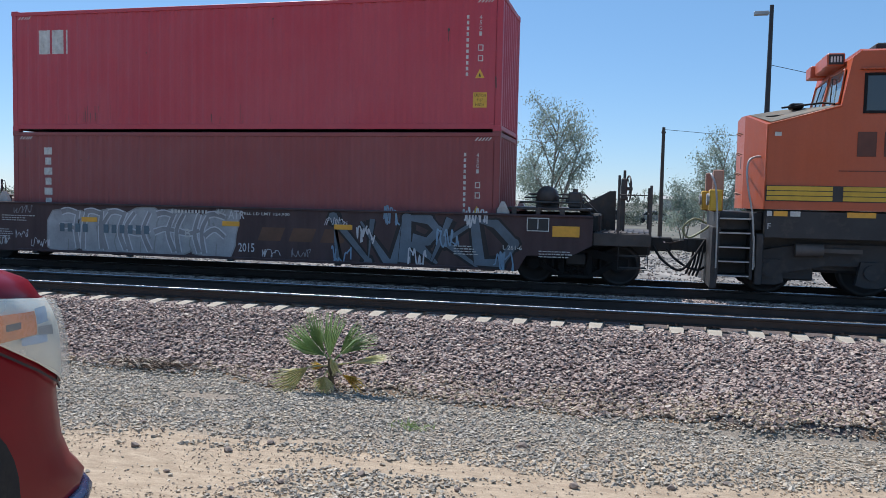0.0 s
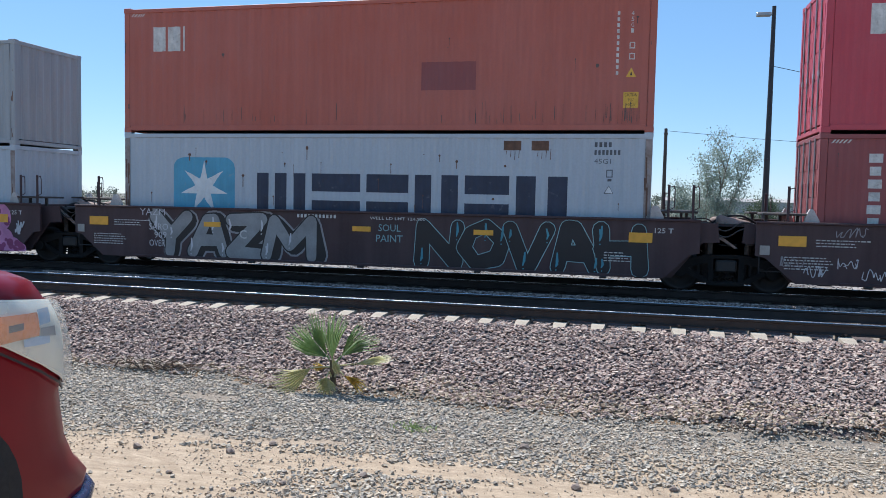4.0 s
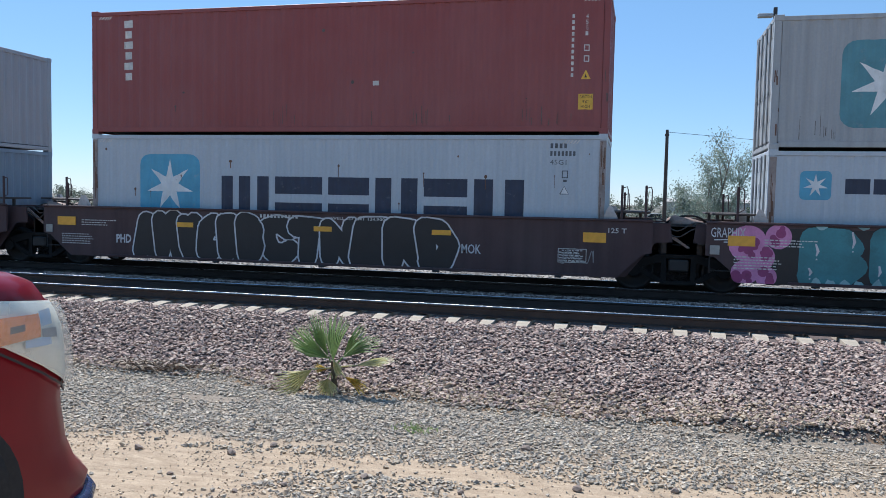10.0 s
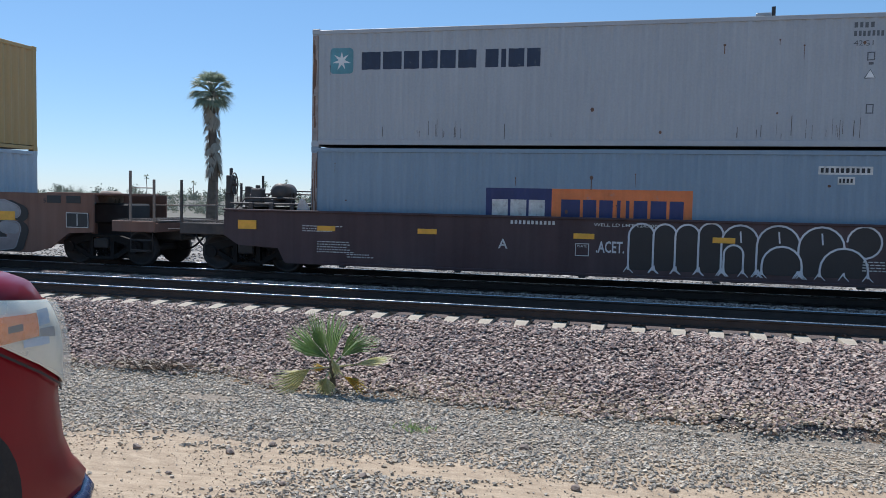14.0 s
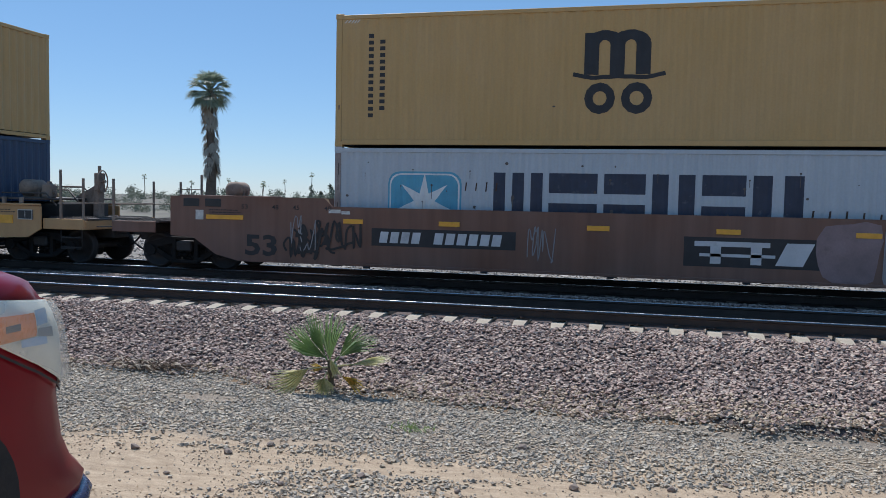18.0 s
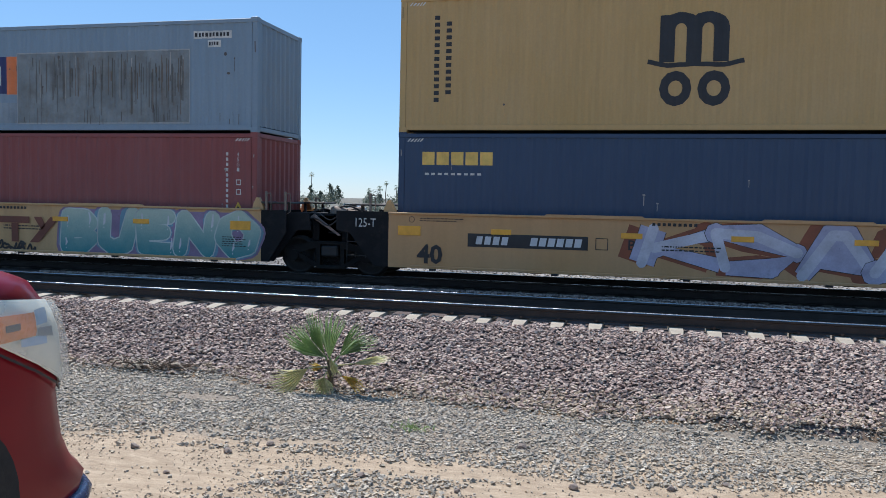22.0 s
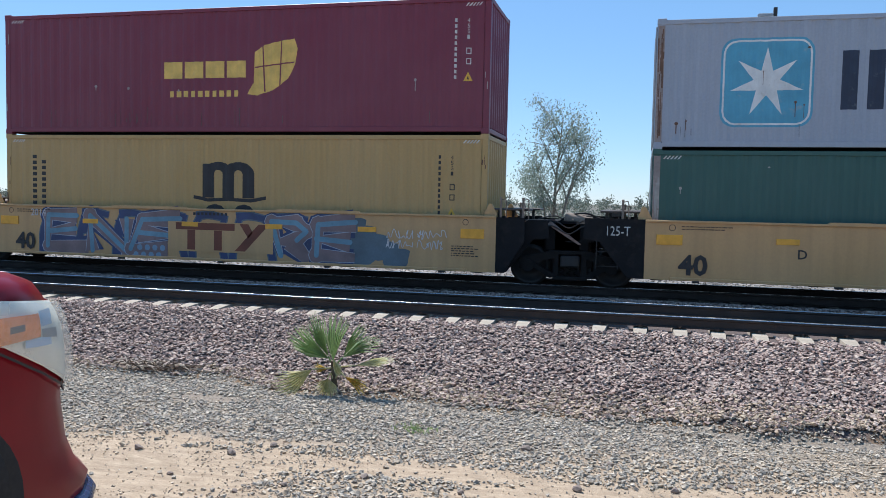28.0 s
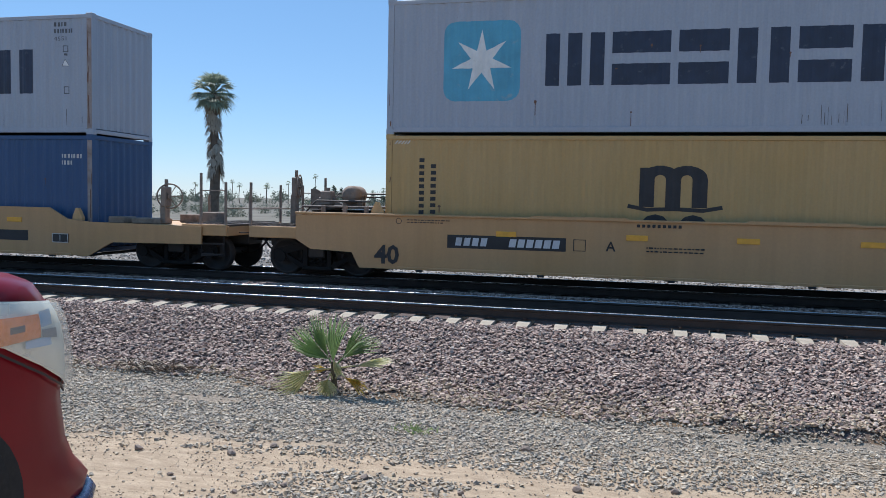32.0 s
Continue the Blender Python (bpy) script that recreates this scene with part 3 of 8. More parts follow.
def poles():
    m = thing("lamp_mast", pose(5.8, 40, GZ), "tall dark steel mast with climbing pegs and a lamp", "pole")
    part("shaft", Shape().cyl((0, 0, 0), (.02, 0, 11.65), .16, 12, .09), MAST, m, "dark tapered shaft")
    for i in range(19):
        part("climbing_peg", shared_peg(), None, m, "", pose(0, 0, 1.6 + .5 * i, 0, 0, 90 if i % 2 else -90))
    part("lamp_head", Shape().box(-.75, -.14, 11.2, -.1, .14, 11.38, .03).box(-.2, -.05, 11.25, .1, .05, 11.32), GALV, m, "grey lamp head")
    for x, y, h, lab in ((1.42, 48, 6.75, "slim weathered utility pole with a wire"), (60, 90, 9, "distant utility pole with wires")):
        p = thing("utility_pole", pose(x, y, GZ), lab, "pole", "utility poles")
        part("shaft", Shape().cyl((0, 0, 0), (0, 0, h), .13, 10, .09), WOODPOLE, p, "brown wooden shaft")
        part("cross_arm", Shape().box(-.5 if y > 60 else -.12, -.05, h - .35, .5 if y > 60 else .12, .05, h - .25, .01), WOODPOLE, p)
    w = Shape()
    for a, b, sag in (((1.42, 48, 6.0), (60, 90, 8.1), 1.0), ((5.8, 40, 8.3), (60, 90, 8.25), .9)):
        a, b = Vector(a), Vector(b)
        pts = [a.lerp(b, k / 10) - Vector((0, 0, sag * 4 * (k / 10) * (1 - k / 10))) for k in range(11)]
        solo("overhead_wire", Shape().tube(pts, .014, 4), RUBBER, Matrix.Identity(4), "thin black wire strung between poles", "wire", "overhead wires")


def shared_peg():
    if "peg" not in PEG:
        PEG["peg"] = Shape().tube([(0, 0, 0), (.3, 0, 0), (.3, 0, .05)], .014, 5).mesh("climbing_peg", MAST)
    return PEG["peg"]


PEG = {}
poles()


def far_trees():
    """The line of town trees and palms on the horizon."""
    rng = random.Random(77)
    s, lo = Shape(), Shape()
    # low woods, uneven and broken
    for k in range(150):
        x = -330 + 4.4 * k + rng.uniform(-2, 2)
        y = 300 + rng.uniform(-30, 60)
        h = rng.choice((2.2, 3.0, 3.6, 4.2, 5.2, 6.0)) * rng.uniform(.8, 1.15)
        cs = [(x + rng.gauss(0, 1.5), y + rng.gauss(0, 1), GZ + h * rng.uniform(.25, .85)) for _ in range(5)]
        q = leaf_cloud(cs, [1.5] * 5, 220, .75, rng, 0, 1.6)
        s.add(q.v, q.f)
    for k in range(170):
        x, y = -150 + 1.25 * k + rng.uniform(-1, 1), rng.uniform(84, 112)
        h = rng.choice((.9, 1.3, 1.8, 2.4, 3.0)) * rng.uniform(.8, 1.15)
        cs = [(x + rng.gauss(0, .7), y + rng.gauss(0, .5), GZ + h * (.12 + .76 * i / 6)) for i in range(7)]
        q = leaf_cloud(cs, [.55] * 7, 560, .19, rng, .2, 1.8)
        lo.add(q.v, q.f)
    # pointed dark crowns among the far palms
    for x, h, w in ((-117, 6.8, .9), (-113, 4.5, 1.2), (-109, 7.2, 1.5), (-106, 6.4, 1.4), (-94, 4.4, 1.5), (-90, 4.0, 1.5), (-83, 6.2, 1.3), (-79, 6.6, 1.4), (-75, 5.0, 1.6), (-62, 4.2, 1.4), (-47, 4.8, 1.3)):
        cs = [(x + rng.gauss(0, .25) * w, 275, GZ + h * (.1 + .85 * i / 9)) for i in range(10)]
        q = leaf_cloud(cs, [w * (1.15 - .95 * i / 9) for i in range(10)], 420, .6, rng, .2, 1.6)
        s.add(q.v, q.f)
    solo("scrub_bushes", lo, LEAF_C, Matrix.Identity(4), "low dark bushes across the yard", "bushes", kind="stuff")
    solo("far_woods", s, LEAF_C, Matrix.Identity(4), "dark green trees along the horizon", "woods", kind="stuff")
    for x, h in ((-168, 9.0), (-157, 7.2), (-150.4, 7.6), (-146, 6.6), (-138, 8.4), (-129.4, 11.4), (-122, 6.0), (-116.8, 6.5), (-104.2, 5.4), (-99.5, 6.2), (-96.8, 8.4), (-90, 6.6), (-82.2, 7.1),
                 (-70, 5.6), (-55.5, 4.8), (-49, 5.5), (-36, 5.8), (-28, 5.0), (-19, 6.1), (3, 6.6), (26, 6.2), (-185, 7.5), (-200, 9.5)):
        fan_palm("far_palm", x, 300 + rng.uniform(-8, 8), GZ, h, rng.uniform(1.2, 1.6), "slender fan palm far off on the horizon", int(x * 7) % 97, 0, 16, .17)


far_trees()


def far_things():
    body = plain("dark_car_paint", (.03, .03, .035), .3, 0, .15, 2, 20, .02)
    for x, y, c in ((-2.4, 95, body), (2.2, 96, plain("grey_car_paint", (.25, .25, .26), .35)), (-44, 120, plain("white_car_paint", (.6, .6, .6), .35))):
        car = thing("parked_car", pose(x, y, GZ), "small dark car parked far beyond the tracks" if c is body else "pale car parked far beyond the tracks", "car", "parked cars")
        sh = Shape().prism([(-2.2, .3), (-2.25, .8), (-1.5, .92), (-.9, 1.4), (.7, 1.42), (1.4, .95), (2.2, .82), (2.25, .3)], -.88, .88)
        part("body", sh, c, car)
        part("windows", Shape().prism([(-1.35, .94), (-.85, 1.34), (.65, 1.36), (1.2, .95)], -.9, .9), CAR_DARK, car)
        for a in (-1.4, 1.4):
            for b in (-.8, .8):
                part("wheel", Shape().cyl((a, b - .1, .32), (a, b + .1, .32), .32, 14), RUBBER, car)
    shed = thing("warehouse", pose(30, 260, GZ), "long low pale building on the horizon", "building")
    part("wall", Shape().box(-22, -6, 0, 22, 6, 3.6), plain("pale_wall", (.5, .46, .42), .8), shed)
    part("roof", Shape().prism([(-6.4, 3.6), (6.4, 3.6), (0, 4.6)], -22.5, 22.5, "x"), plain("pale_roof", (.42, .4, .38), .8), shed)


CAR_DARK = plain("tinted_glass", (.02, .025, .03), .1, 0, .1, 2, 20, 0)
far_things()


# ---- flat painted marks that follow a surface ----
class Wave:
    """The corrugation of a container's wall along x from a to b: a list of (x, y) breaks, y outward negative."""

    def __init__(self, a, b, y, pitch=.2785, depth=.026):
        n = int((b - a - .08) / pitch)
        m = (b - a - n * pitch) / 2
        pts = [(a, y)]
        for i in range(n):
            x = a + m + i * pitch
            pts += [(x + .035, y), (x + .103, y + depth), (x + .175, y + depth), (x + .243, y)]
        pts.append((b, y))
        self.pts = pts

    def y(self, x):
        for (a, p), (b, q) in zip(self.pts, self.pts[1:]):
            if x <= b:
                return p + (q - p) * max(0, x - a) / (b - a)
        return self.pts[-1][1]


def cut(poly, x0, x1):
    """The part of a convex polygon between x0 and x1."""
    for lim, sign in ((x0, 1), (x1, -1)):
        out = []
        for (ax, az), (bx, bz) in zip(poly, poly[1:] + poly[:1]):
            ia, ib = sign * (ax - lim) >= 0, sign * (bx - lim) >= 0
            if ia:
                out.append((ax, az))
            if ia != ib:
                k = (lim - ax) / (bx - ax)
                out.append((lim, az + k * (bz - az)))
        poly = out
        if len(poly) < 3:
            return []
    return poly


def on_wave(polys, wave, lift):
    """Polygons (x, z) laid on a wall. wave: a Wave, or the y of a flat wall."""
    s, base = Shape(), lift
    for n, poly in enumerate(polys):
        lift = base + .00003 * (n % 90)
        if isinstance(wave, Wave):
            tris = mathutils_tess(poly) if len(poly) > 4 else [poly]
            for t in tris:
                lo, hi = min(p[0] for p in t), max(p[0] for p in t)
                run_ = [(wave.pts[0][0] - .16, wave.pts[0][1])] + wave.pts + [(wave.pts[-1][0] + .16, wave.pts[-1][1])]
                for (a, ya), (b, yb) in zip(run_, run_[1:]):
                    if b <= lo or a >= hi:
                        continue
                    c = cut(list(t), a, b)
                    if c:
                        s.add([(x, ya + (yb - ya) * (x - a) / (b - a) - lift, z) for x, z in c], [tuple(range(len(c)))])
        else:
            s.add([(x, wave - lift, z) for x, z in poly], [tuple(range(len(poly)))])
    return s


def mathutils_tess(poly):
    from mathutils import geometry
    idx = geometry.tessellate_polygon([[Vector((x, 0, z)) for x, z in poly]])
    return [[poly[i] for i in t] for t in idx]


def rect(x0, z0, x1, z1):
    return [(x0, z0), (x1, z0), (x1, z1), (x0, z1)]


def quad(cx, cz, w, h, lean=0.0):
    return [(cx - w / 2 - lean, cz - h / 2), (cx + w / 2 - lean, cz - h / 2), (cx + w / 2 + lean, cz + h / 2), (cx - w / 2 + lean, cz + h / 2)]


def disc(cx, cz, rx, rz=None, n=14):
    rz = rx if rz is None else rz
    return [(cx + rx * math.cos(2 * math.pi * i / n), cz + rz * math.sin(2 * math.pi * i / n)) for i in range(n)]


def star(cx, cz, r, k=.36, n=7, turn=90):
    return [(cx + (r if i % 2 == 0 else r * k) * math.cos(radians(turn + 180 * i / n)), cz + (r if i % 2 == 0 else r * k) * math.sin(radians(turn + 180 * i / n))) for i in range(2 * n)]


def rounded(x0, z0, x1, z1, r, n=4):
    out = []
    for cx, cz, a in ((x1 - r, z1 - r, 0), (x0 + r, z1 - r, 90), (x0 + r, z0 + r, 180), (x1 - r, z0 + r, 270)):
        out += [(cx + r * math.cos(radians(a + 90 * i / n)), cz + r * math.sin(radians(a + 90 * i / n))) for i in range(n + 1)]
    return out


def stroke(pts, w):
    """A broad line through points as quads with mitred joints."""
    out = []
    sides = []
    for i, p in enumerate(pts):
        a, b = pts[max(0, i - 1)], pts[min(len(pts) - 1, i + 1)]
        d = Vector((b[0] - a[0], b[1] - a[1])).normalized()
        ww = w[i] if isinstance(w, (list, tuple)) else w
        sides.append(((p[0] - d.y * ww / 2, p[1] + d.x * ww / 2), (p[0] + d.y * ww / 2, p[1] - d.x * ww / 2)))
    for (a, b), (c, d) in zip(sides, sides[1:]):
        out.append([a, b, d, c])
    return out


# brand lettering stands as plain blocks, one for each character
def blocks_row(x0, z0, x1, z1, plan):
    """Plain blocks for a word: each entry of plan is a width share and a form."""
    total = sum(w for w, _ in plan) + .16 * (len(plan) - 1)
    k = (x1 - x0) / total
    x, h, out = x0, z1 - z0, []
    for w, form in plan:
        a, b = x, x + w * k
        if form == "posts":
            out += [rect(a + q * (b - a), z0, a + (q + .24) * (b - a), z1) for q in (0, .38, .76)]
        elif form == "pair":
            out += [rect(a, z0, a + .38 * (b - a), z1), rect(b - .38 * (b - a), z0, b, z1)]
        elif form == "split":
            out += [rect(a, z0, b, z0 + .4 * h), rect(a, z1 - .4 * h, b, z1)]
        elif form == "slab":
            out.append(rect(a, z0, b, z1))
        elif form == "post":
            out.append(rect(a + .2 * (b - a), z0, b - .2 * (b - a), z1))
        x = b + .16 * k
    return out


SIX = [(1.25, "posts"), (1.2, "split"), (1, "split"), (1, "pair"), (1, "split"), (1.12, "pair")]
SIX_FOUR = [(1.25, "slab"), (1.2, "slab"), (1, "slab"), (1, "slab"), (1, "slab"), (1.12, "slab"), (.25, "gap"), (.8, "slab"), (.3, "slab"), (.95, "slab"), (.8, "slab")]


def column(x, z_top, z_bot, n, w, tall=.62):
    """Short bars one above another, for writing set downward."""
    step = (z_top - z_bot) / n
    return [rect(x - w / 2, z_top - i * step - step * tall, x + w / 2, z_top - i * step) for i in range(n)]


def line(x0, x1, z, h, n):
    """Short bars side by side for small writing."""
    step = (x1 - x0) / n
    return [rect(x0 + i * step, z, x0 + i * step + step * .6, z + h) for i in range(n)]


def frame_lines(x0, z0, x1, z1, t):
    return [rect(x0, z0, x1, z0 + t), rect(x0, z1 - t, x1, z1), rect(x0, z0 + t, x0 + t, z1 - t), rect(x1 - t, z0 + t, x1, z1 - t)]


# ---- shipping containers ----
LEN, WID = 12.192, 2.438
CASTING = Shape().box(-.089, -.081, -.059, .089, .081, .059, .008)
for sx in (-1, 1):
    CASTING.box(sx * .0885 - .003, -.03, -.028, sx * .0885 + .003, .03, .028)
CASTING.box(-.05, -.084, -.028, .05, -.078, .028)
BODY_CACHE = {}


def container_meshes(h):
    """The meshes of a forty-foot container of height h; the base is at z = 0, the middle at x = y = 0."""
    if h in BODY_CACHE:
        return BODY_CACHE[h]
    e, w = LEN / 2, WID / 2
    out = {}
    near = Wave(-e + .15, e - .15, -w + .014)
    z0, z1 = .15, h - .1

    def sheet(pts, flip=False):
        s = Shape()
        for (a, p), (b, q) in zip(pts, pts[1:]):
            vs = [(a, p, z0), (b, q, z0), (b, q, z1), (a, p, z1)]
            s.add(vs, [(3, 2, 1, 0) if flip else (0, 1, 2, 3)])
        return s
    out["wave"] = near
    out["side_panel"] = [sheet(near.pts), sheet([(x, -y) for x, y in near.pts], True)]
    endw = Wave(-w + .14, w - .14, 0, .256, .045)
    out["end_panel"] = Shape()
    for (a, p), (b, q) in zip(endw.pts, endw.pts[1:]):
        out["end_panel"].add([(e - .02 - p, a, z0), (e - .02 - q, b, z0), (e - .02 - q, b, z1), (e - .02 - p, a, z1)], [(0, 1, 2, 3)])
    # doors with locking bars
    for k, (a, b) in enumerate(((-w + .13, -.006), (.006, w - .13))):
        d = Shape().box(-e + .02, a, z0 + .02, -e + .06, b, z1 - .02, .006)
        for zz in (.55, 1.1, 1.65, 2.2):
            d.box(-e + .012, a + .08, zz, -e + .022, b - .08, zz + .3, .004)
        out["door" + str(k)] = d
        bars = []
        for y in (a + .3, b - .3):
            g = Shape().cyl((-e - .005, y, .1), (-e - .005, y, h - .08), .017, 8)
            g.box(-e - .02, y - .05, 1.15, -e + .02, y + .05, 1.25)
            bars.append(g)
        out["bars" + str(k)] = bars
    roof = Shape()
    rp = [(-e + .12, h - .045)]
    x = -e + .3
    while x < e - .5:
        rp += [(x, h - .045), (x + .05, h - .03), (x + .12, h - .03), (x + .17, h - .045)]
        x += .4
    rp.append((e - .12, h - .045))
    for (a, p), (b, q) in zip(rp, rp[1:]):
        roof.add([(a, -w + .06, p), (b, -w + .06, q), (b, w - .06, q), (a, w - .06, p)], [(0, 1, 2, 3)])
    out["roof"] = roof
    out["floor"] = Shape().box(-e + .1, -w + .08, .06, e - .1, w - .08, .14)
    out["top_rail"] = [Shape().box(-e + .16, s * (w - .03) - .03, h - .12, e - .16, s * (w - .03) + .03, h - .03, .008) for s in (-1, 1)]
    out["bottom_rail"] = [Shape().box(-e + .16, s * (w - .035) - .03, .045, e - .16, s * (w - .035) + .03, .16, .008) for s in (-1, 1)]
    out["header"] = [Shape().box(s * (e - .05) - .045, -w + .16, z, s * (e - .05) + .045, w - .16, z + .1, .01) for s in (-1, 1) for z in (h - .115, .03)]
    out["corner_post"] = [Shape().box(sx * (e - .075) - .07, sy * (w - .075) - .07, .11, sx * (e - .075) + .07, sy * (w - .075) + .07, h - .11, .012) for sx in (-1, 1) for sy in (-1, 1)]
    BODY_CACHE[h] = out
    return out


CAST_MESH = {}
METAL_MESH = {}


def container(x, z, h, coat, colour_words, note=""):
    """A container whose left end stands at x when the clip starts, its base at height z."""
    made = container_meshes(h)
    key = (h, coat.name)
    label = "%s %s steel container, corrugated%s" % (colour_words, "high-cube" if h > 2.7 else "forty-foot", note)
    top = thing("shipping_container", pose(x + LEN / 2, TRACK_Y, z), label, "container", "containers on the train")
    MOVERS.append((top, x + LEN / 2, TRACK_Y, z))
    if key not in METAL_MESH:
        METAL_MESH[key] = {}
    cache = METAL_MESH[key]

    def put(name, shape, tag, material=coat):
        if tag not in cache:
            cache[tag] = shape.mesh(name, material)
        return part(name, cache[tag], None, top)
    for i, s in enumerate(made["side_panel"]):
        put("side_panel", s, "side%d" % i)
    put("end_panel", made["end_panel"], "end")
    for k in (0, 1):
        d = put("door", made["door%d" % k], "door%d" % k)
        for i, s in enumerate(made["bars%d" % k]):
            o = put("locking_bar", s, "bar%d%d" % (k, i), GALV)
            o.parent = d
    put("roof", made["roof"], "roof")
    put("floor", made["floor"], "floor", STEEL)
    for n in ("top_rail", "bottom_rail", "header", "corner_post"):
        for i, s in enumerate(made[n]):
            put(n, s, n + str(i))
    if coat.name not in CAST_MESH:
        CAST_MESH[coat.name] = CASTING.mesh("corner_casting", coat)
    for sx in (-1, 1):
        for sy in (-1, 1):
            for zz in (.059, h - .059):
                part("corner_casting", CAST_MESH[coat.name], None, top, "", pose(sx * (LEN / 2 - .0885), sy * (WID / 2 - .0808), zz, 0, 0, 0 if sy < 0 else 180))
    return top, made["wave"]


TINY = ("number_marking", "notice", "plate_marking", "hazard_marking", "small_lettering", "old_notice", "rust_streak", "vertical_lettering", "logo_grid")


def mark(box, name, polys, material, lift=.003, label="", off=(-LEN / 2, 0)):
    """Painted polygons on a container's near side, given from its left end and base; large blocks are parts of their own."""
    top, wave = box
    moved = [[(x + off[0], z + off[1]) for x, z in p] for p in polys]
    if name in ("lettering", "logo", "caution_plate", "number_plate") and len(moved) > 1:
        for p in moved:
            ob = part("letter_block" if name != "caution_plate" and name != "number_plate" else name, on_wave([p], wave, lift), material, top, label)
        return ob
    shape = on_wave(moved, wave, lift)
    if name.startswith("emblem"):
        spots, turn, kept = {}, [], []
        for p in shape.v:
            k = (round(p[0], 3), round(p[2], 3))
            if k not in spots:
                spots[k] = len(kept)
                kept.append(p)
            turn.append(spots[k])
        shape.v, shape.f = kept, [tuple(dict.fromkeys(turn[i] for i in f)) for f in shape.f]
        shape.f = [f for f in shape.f if len(f) > 2]
        shape.s = [False] * len(shape.f)
    ob = part(name, shape, material, top, label)
    if name in TINY:
        tagged(ob, kind="stuff")
    return ob


def mark_text(box, text, x, z, size, material, lift=.004, width=None):
    s = words(text, size, width)
    top, wave = box
    polys = [[(s.v[i][0] + x - LEN / 2, s.v[i][2] + z) for i in f] for f in s.f]
    return tagged(part("size_code", on_wave(polys, wave, lift), material, top), kind="stuff" if len(text) > 1 else "")


INK_NAVY = plain("navy_lettering", (.018, .03, .065), .5, 0, .25, 3, 30, .03, dirt=(.12, .13, .15), amount=.05)
SKYBLUE = plain("sky_blue_panel", (.10, .36, .52), .5, 0, .15, 2, 30, .03, dirt=(.3, .36, .4), amount=.1)
TEALBLUE = plain("faded_teal_panel", (.10, .27, .32), .5, 0, .2, 2, 30, .03, dirt=(.25, .3, .32), amount=.15)
PALEMARK = plain("white_emblem", (.72, .74, .74), .5, 0, .15, 3, 30, .03, dirt=(.4, .38, .34), amount=.12)
NAVYPANEL = plain("deep_blue_panel", (.02, .03, .12), .5, 0, .2, 2, 30, .03)
ORANGEP = plain("orange_panel", (.72, .19, .05), .5, 0, .18, 2, 30, .03, dirt=(.3, .25, .25), amount=.12)
PALESIGN = plain("faded_grey_sign", (.36, .34, .31), .5, 0, .15, 6, 40, .03)
SIGNYEL = plain("yellow_sign", (.72, .43, .05), .5, 0, .15, 6, 40, .03)
YELLOWINK = plain("yellow_lettering", (.75, .5, .12), .5, 0, .2, 4, 40, .03)
PATCHGREY = plain("repainted_patch", (.225, .25, .26), .6, 0, .3, 1.0, 18, .05, dirt=(.13, .115, .10), amount=.7)
FADEDINK = plain("faded_grey_ink", (.10, .11, .125), .6, 0, .3, 3, 30, .03)
SEALINE = plain("seam_grey", (.35, .36, .36), .6, 0, .2, 3, 30, .03)


def emblem(box, x0, z0, x1, z1, clip_z, panel, border=False):
    """A rounded panel with a seven-pointed star."""
    cx, cz = (x0 + x1) / 2, (z0 + z1) / 2
    p = rounded(x0, z0, x1, z1, .16 * (x1 - x0))
    mark(box, "emblem_panel", [p], panel, .003)
    st = star(cx, cz, .40 * (x1 - x0), .36)
    fan = [[(cx, cz), st[i], st[(i + 1) % 14]] for i in range(14)]
    mark(box, "star", fan, PALEMARK, .006, "white seven-pointed star")
    if border:
        w = x1 - x0
        p1, p2 = rounded(x0 + .04, z0 + .04, x1 - .04, z1 - .04, .15 * w), rounded(x0 + .075, z0 + .075, x1 - .075, z1 - .075, .135 * w)
        rim = [[p1[i], p1[(i + 1) % len(p1)], p2[(i + 1) % len(p1)], p2[i]] for i in range(len(p1))]
        mark(box, "emblem_border", rim, PALEMARK, .006)


def codes_down(box, h, x=11.43, ink=WHITE, size_text="45G1", caution=True):
    """Small marks set downward near the right end, with warning signs."""
    top = h - .46
    mark(box, "number_marking", column(x, top, top - 1.32, 11, .05), ink)
    for i, ch in enumerate(size_text):
        mark_text(box, ch, x + .25, top - .09 - i * .115, .085, ink, width=.055)
    mark(box, "notice", frame_lines(x + .23, top - .75, x + .34, top - .62, .02) + frame_lines(x + .23, top - .97, x + .34, top - .84, .02), ink)
    tz = top - 1.32
    mark(box, "warning_triangle", [[(x + .18, tz), (x + .38, tz), (x + .28, tz + .19)]], SIGNYEL, .004)
    mark(box, "triangle_symbol", [[(x + .255, tz + .03), (x + .305, tz + .03), (x + .28, tz + .11)]], DARKINK, .006)
    if caution:
        mark(box, "caution_plate", [rect(x + .14, tz - .62, x + .44, tz - .3)], SIGNYEL, .004)
        for text, dx, dz, w in (("CAUTION", .17, -.39, .24), ("9'6\"", .23, -.49, .12), ("HIGH", .20, -.59, .18)):
            mark_text(box, text, x + dx, tz + dz, .06, DARKINK, .006, w)
    hazard(box, h)


def hazard(box, h, x=11.66):
    """Slanted warning stripes below both top corners."""
    for a in (x + .02, .24):
        mark(box, "hazard_marking", [quad(a + i * .07, h - .17, .034, .07, .03) for i in range(5)], WHITE, .004)


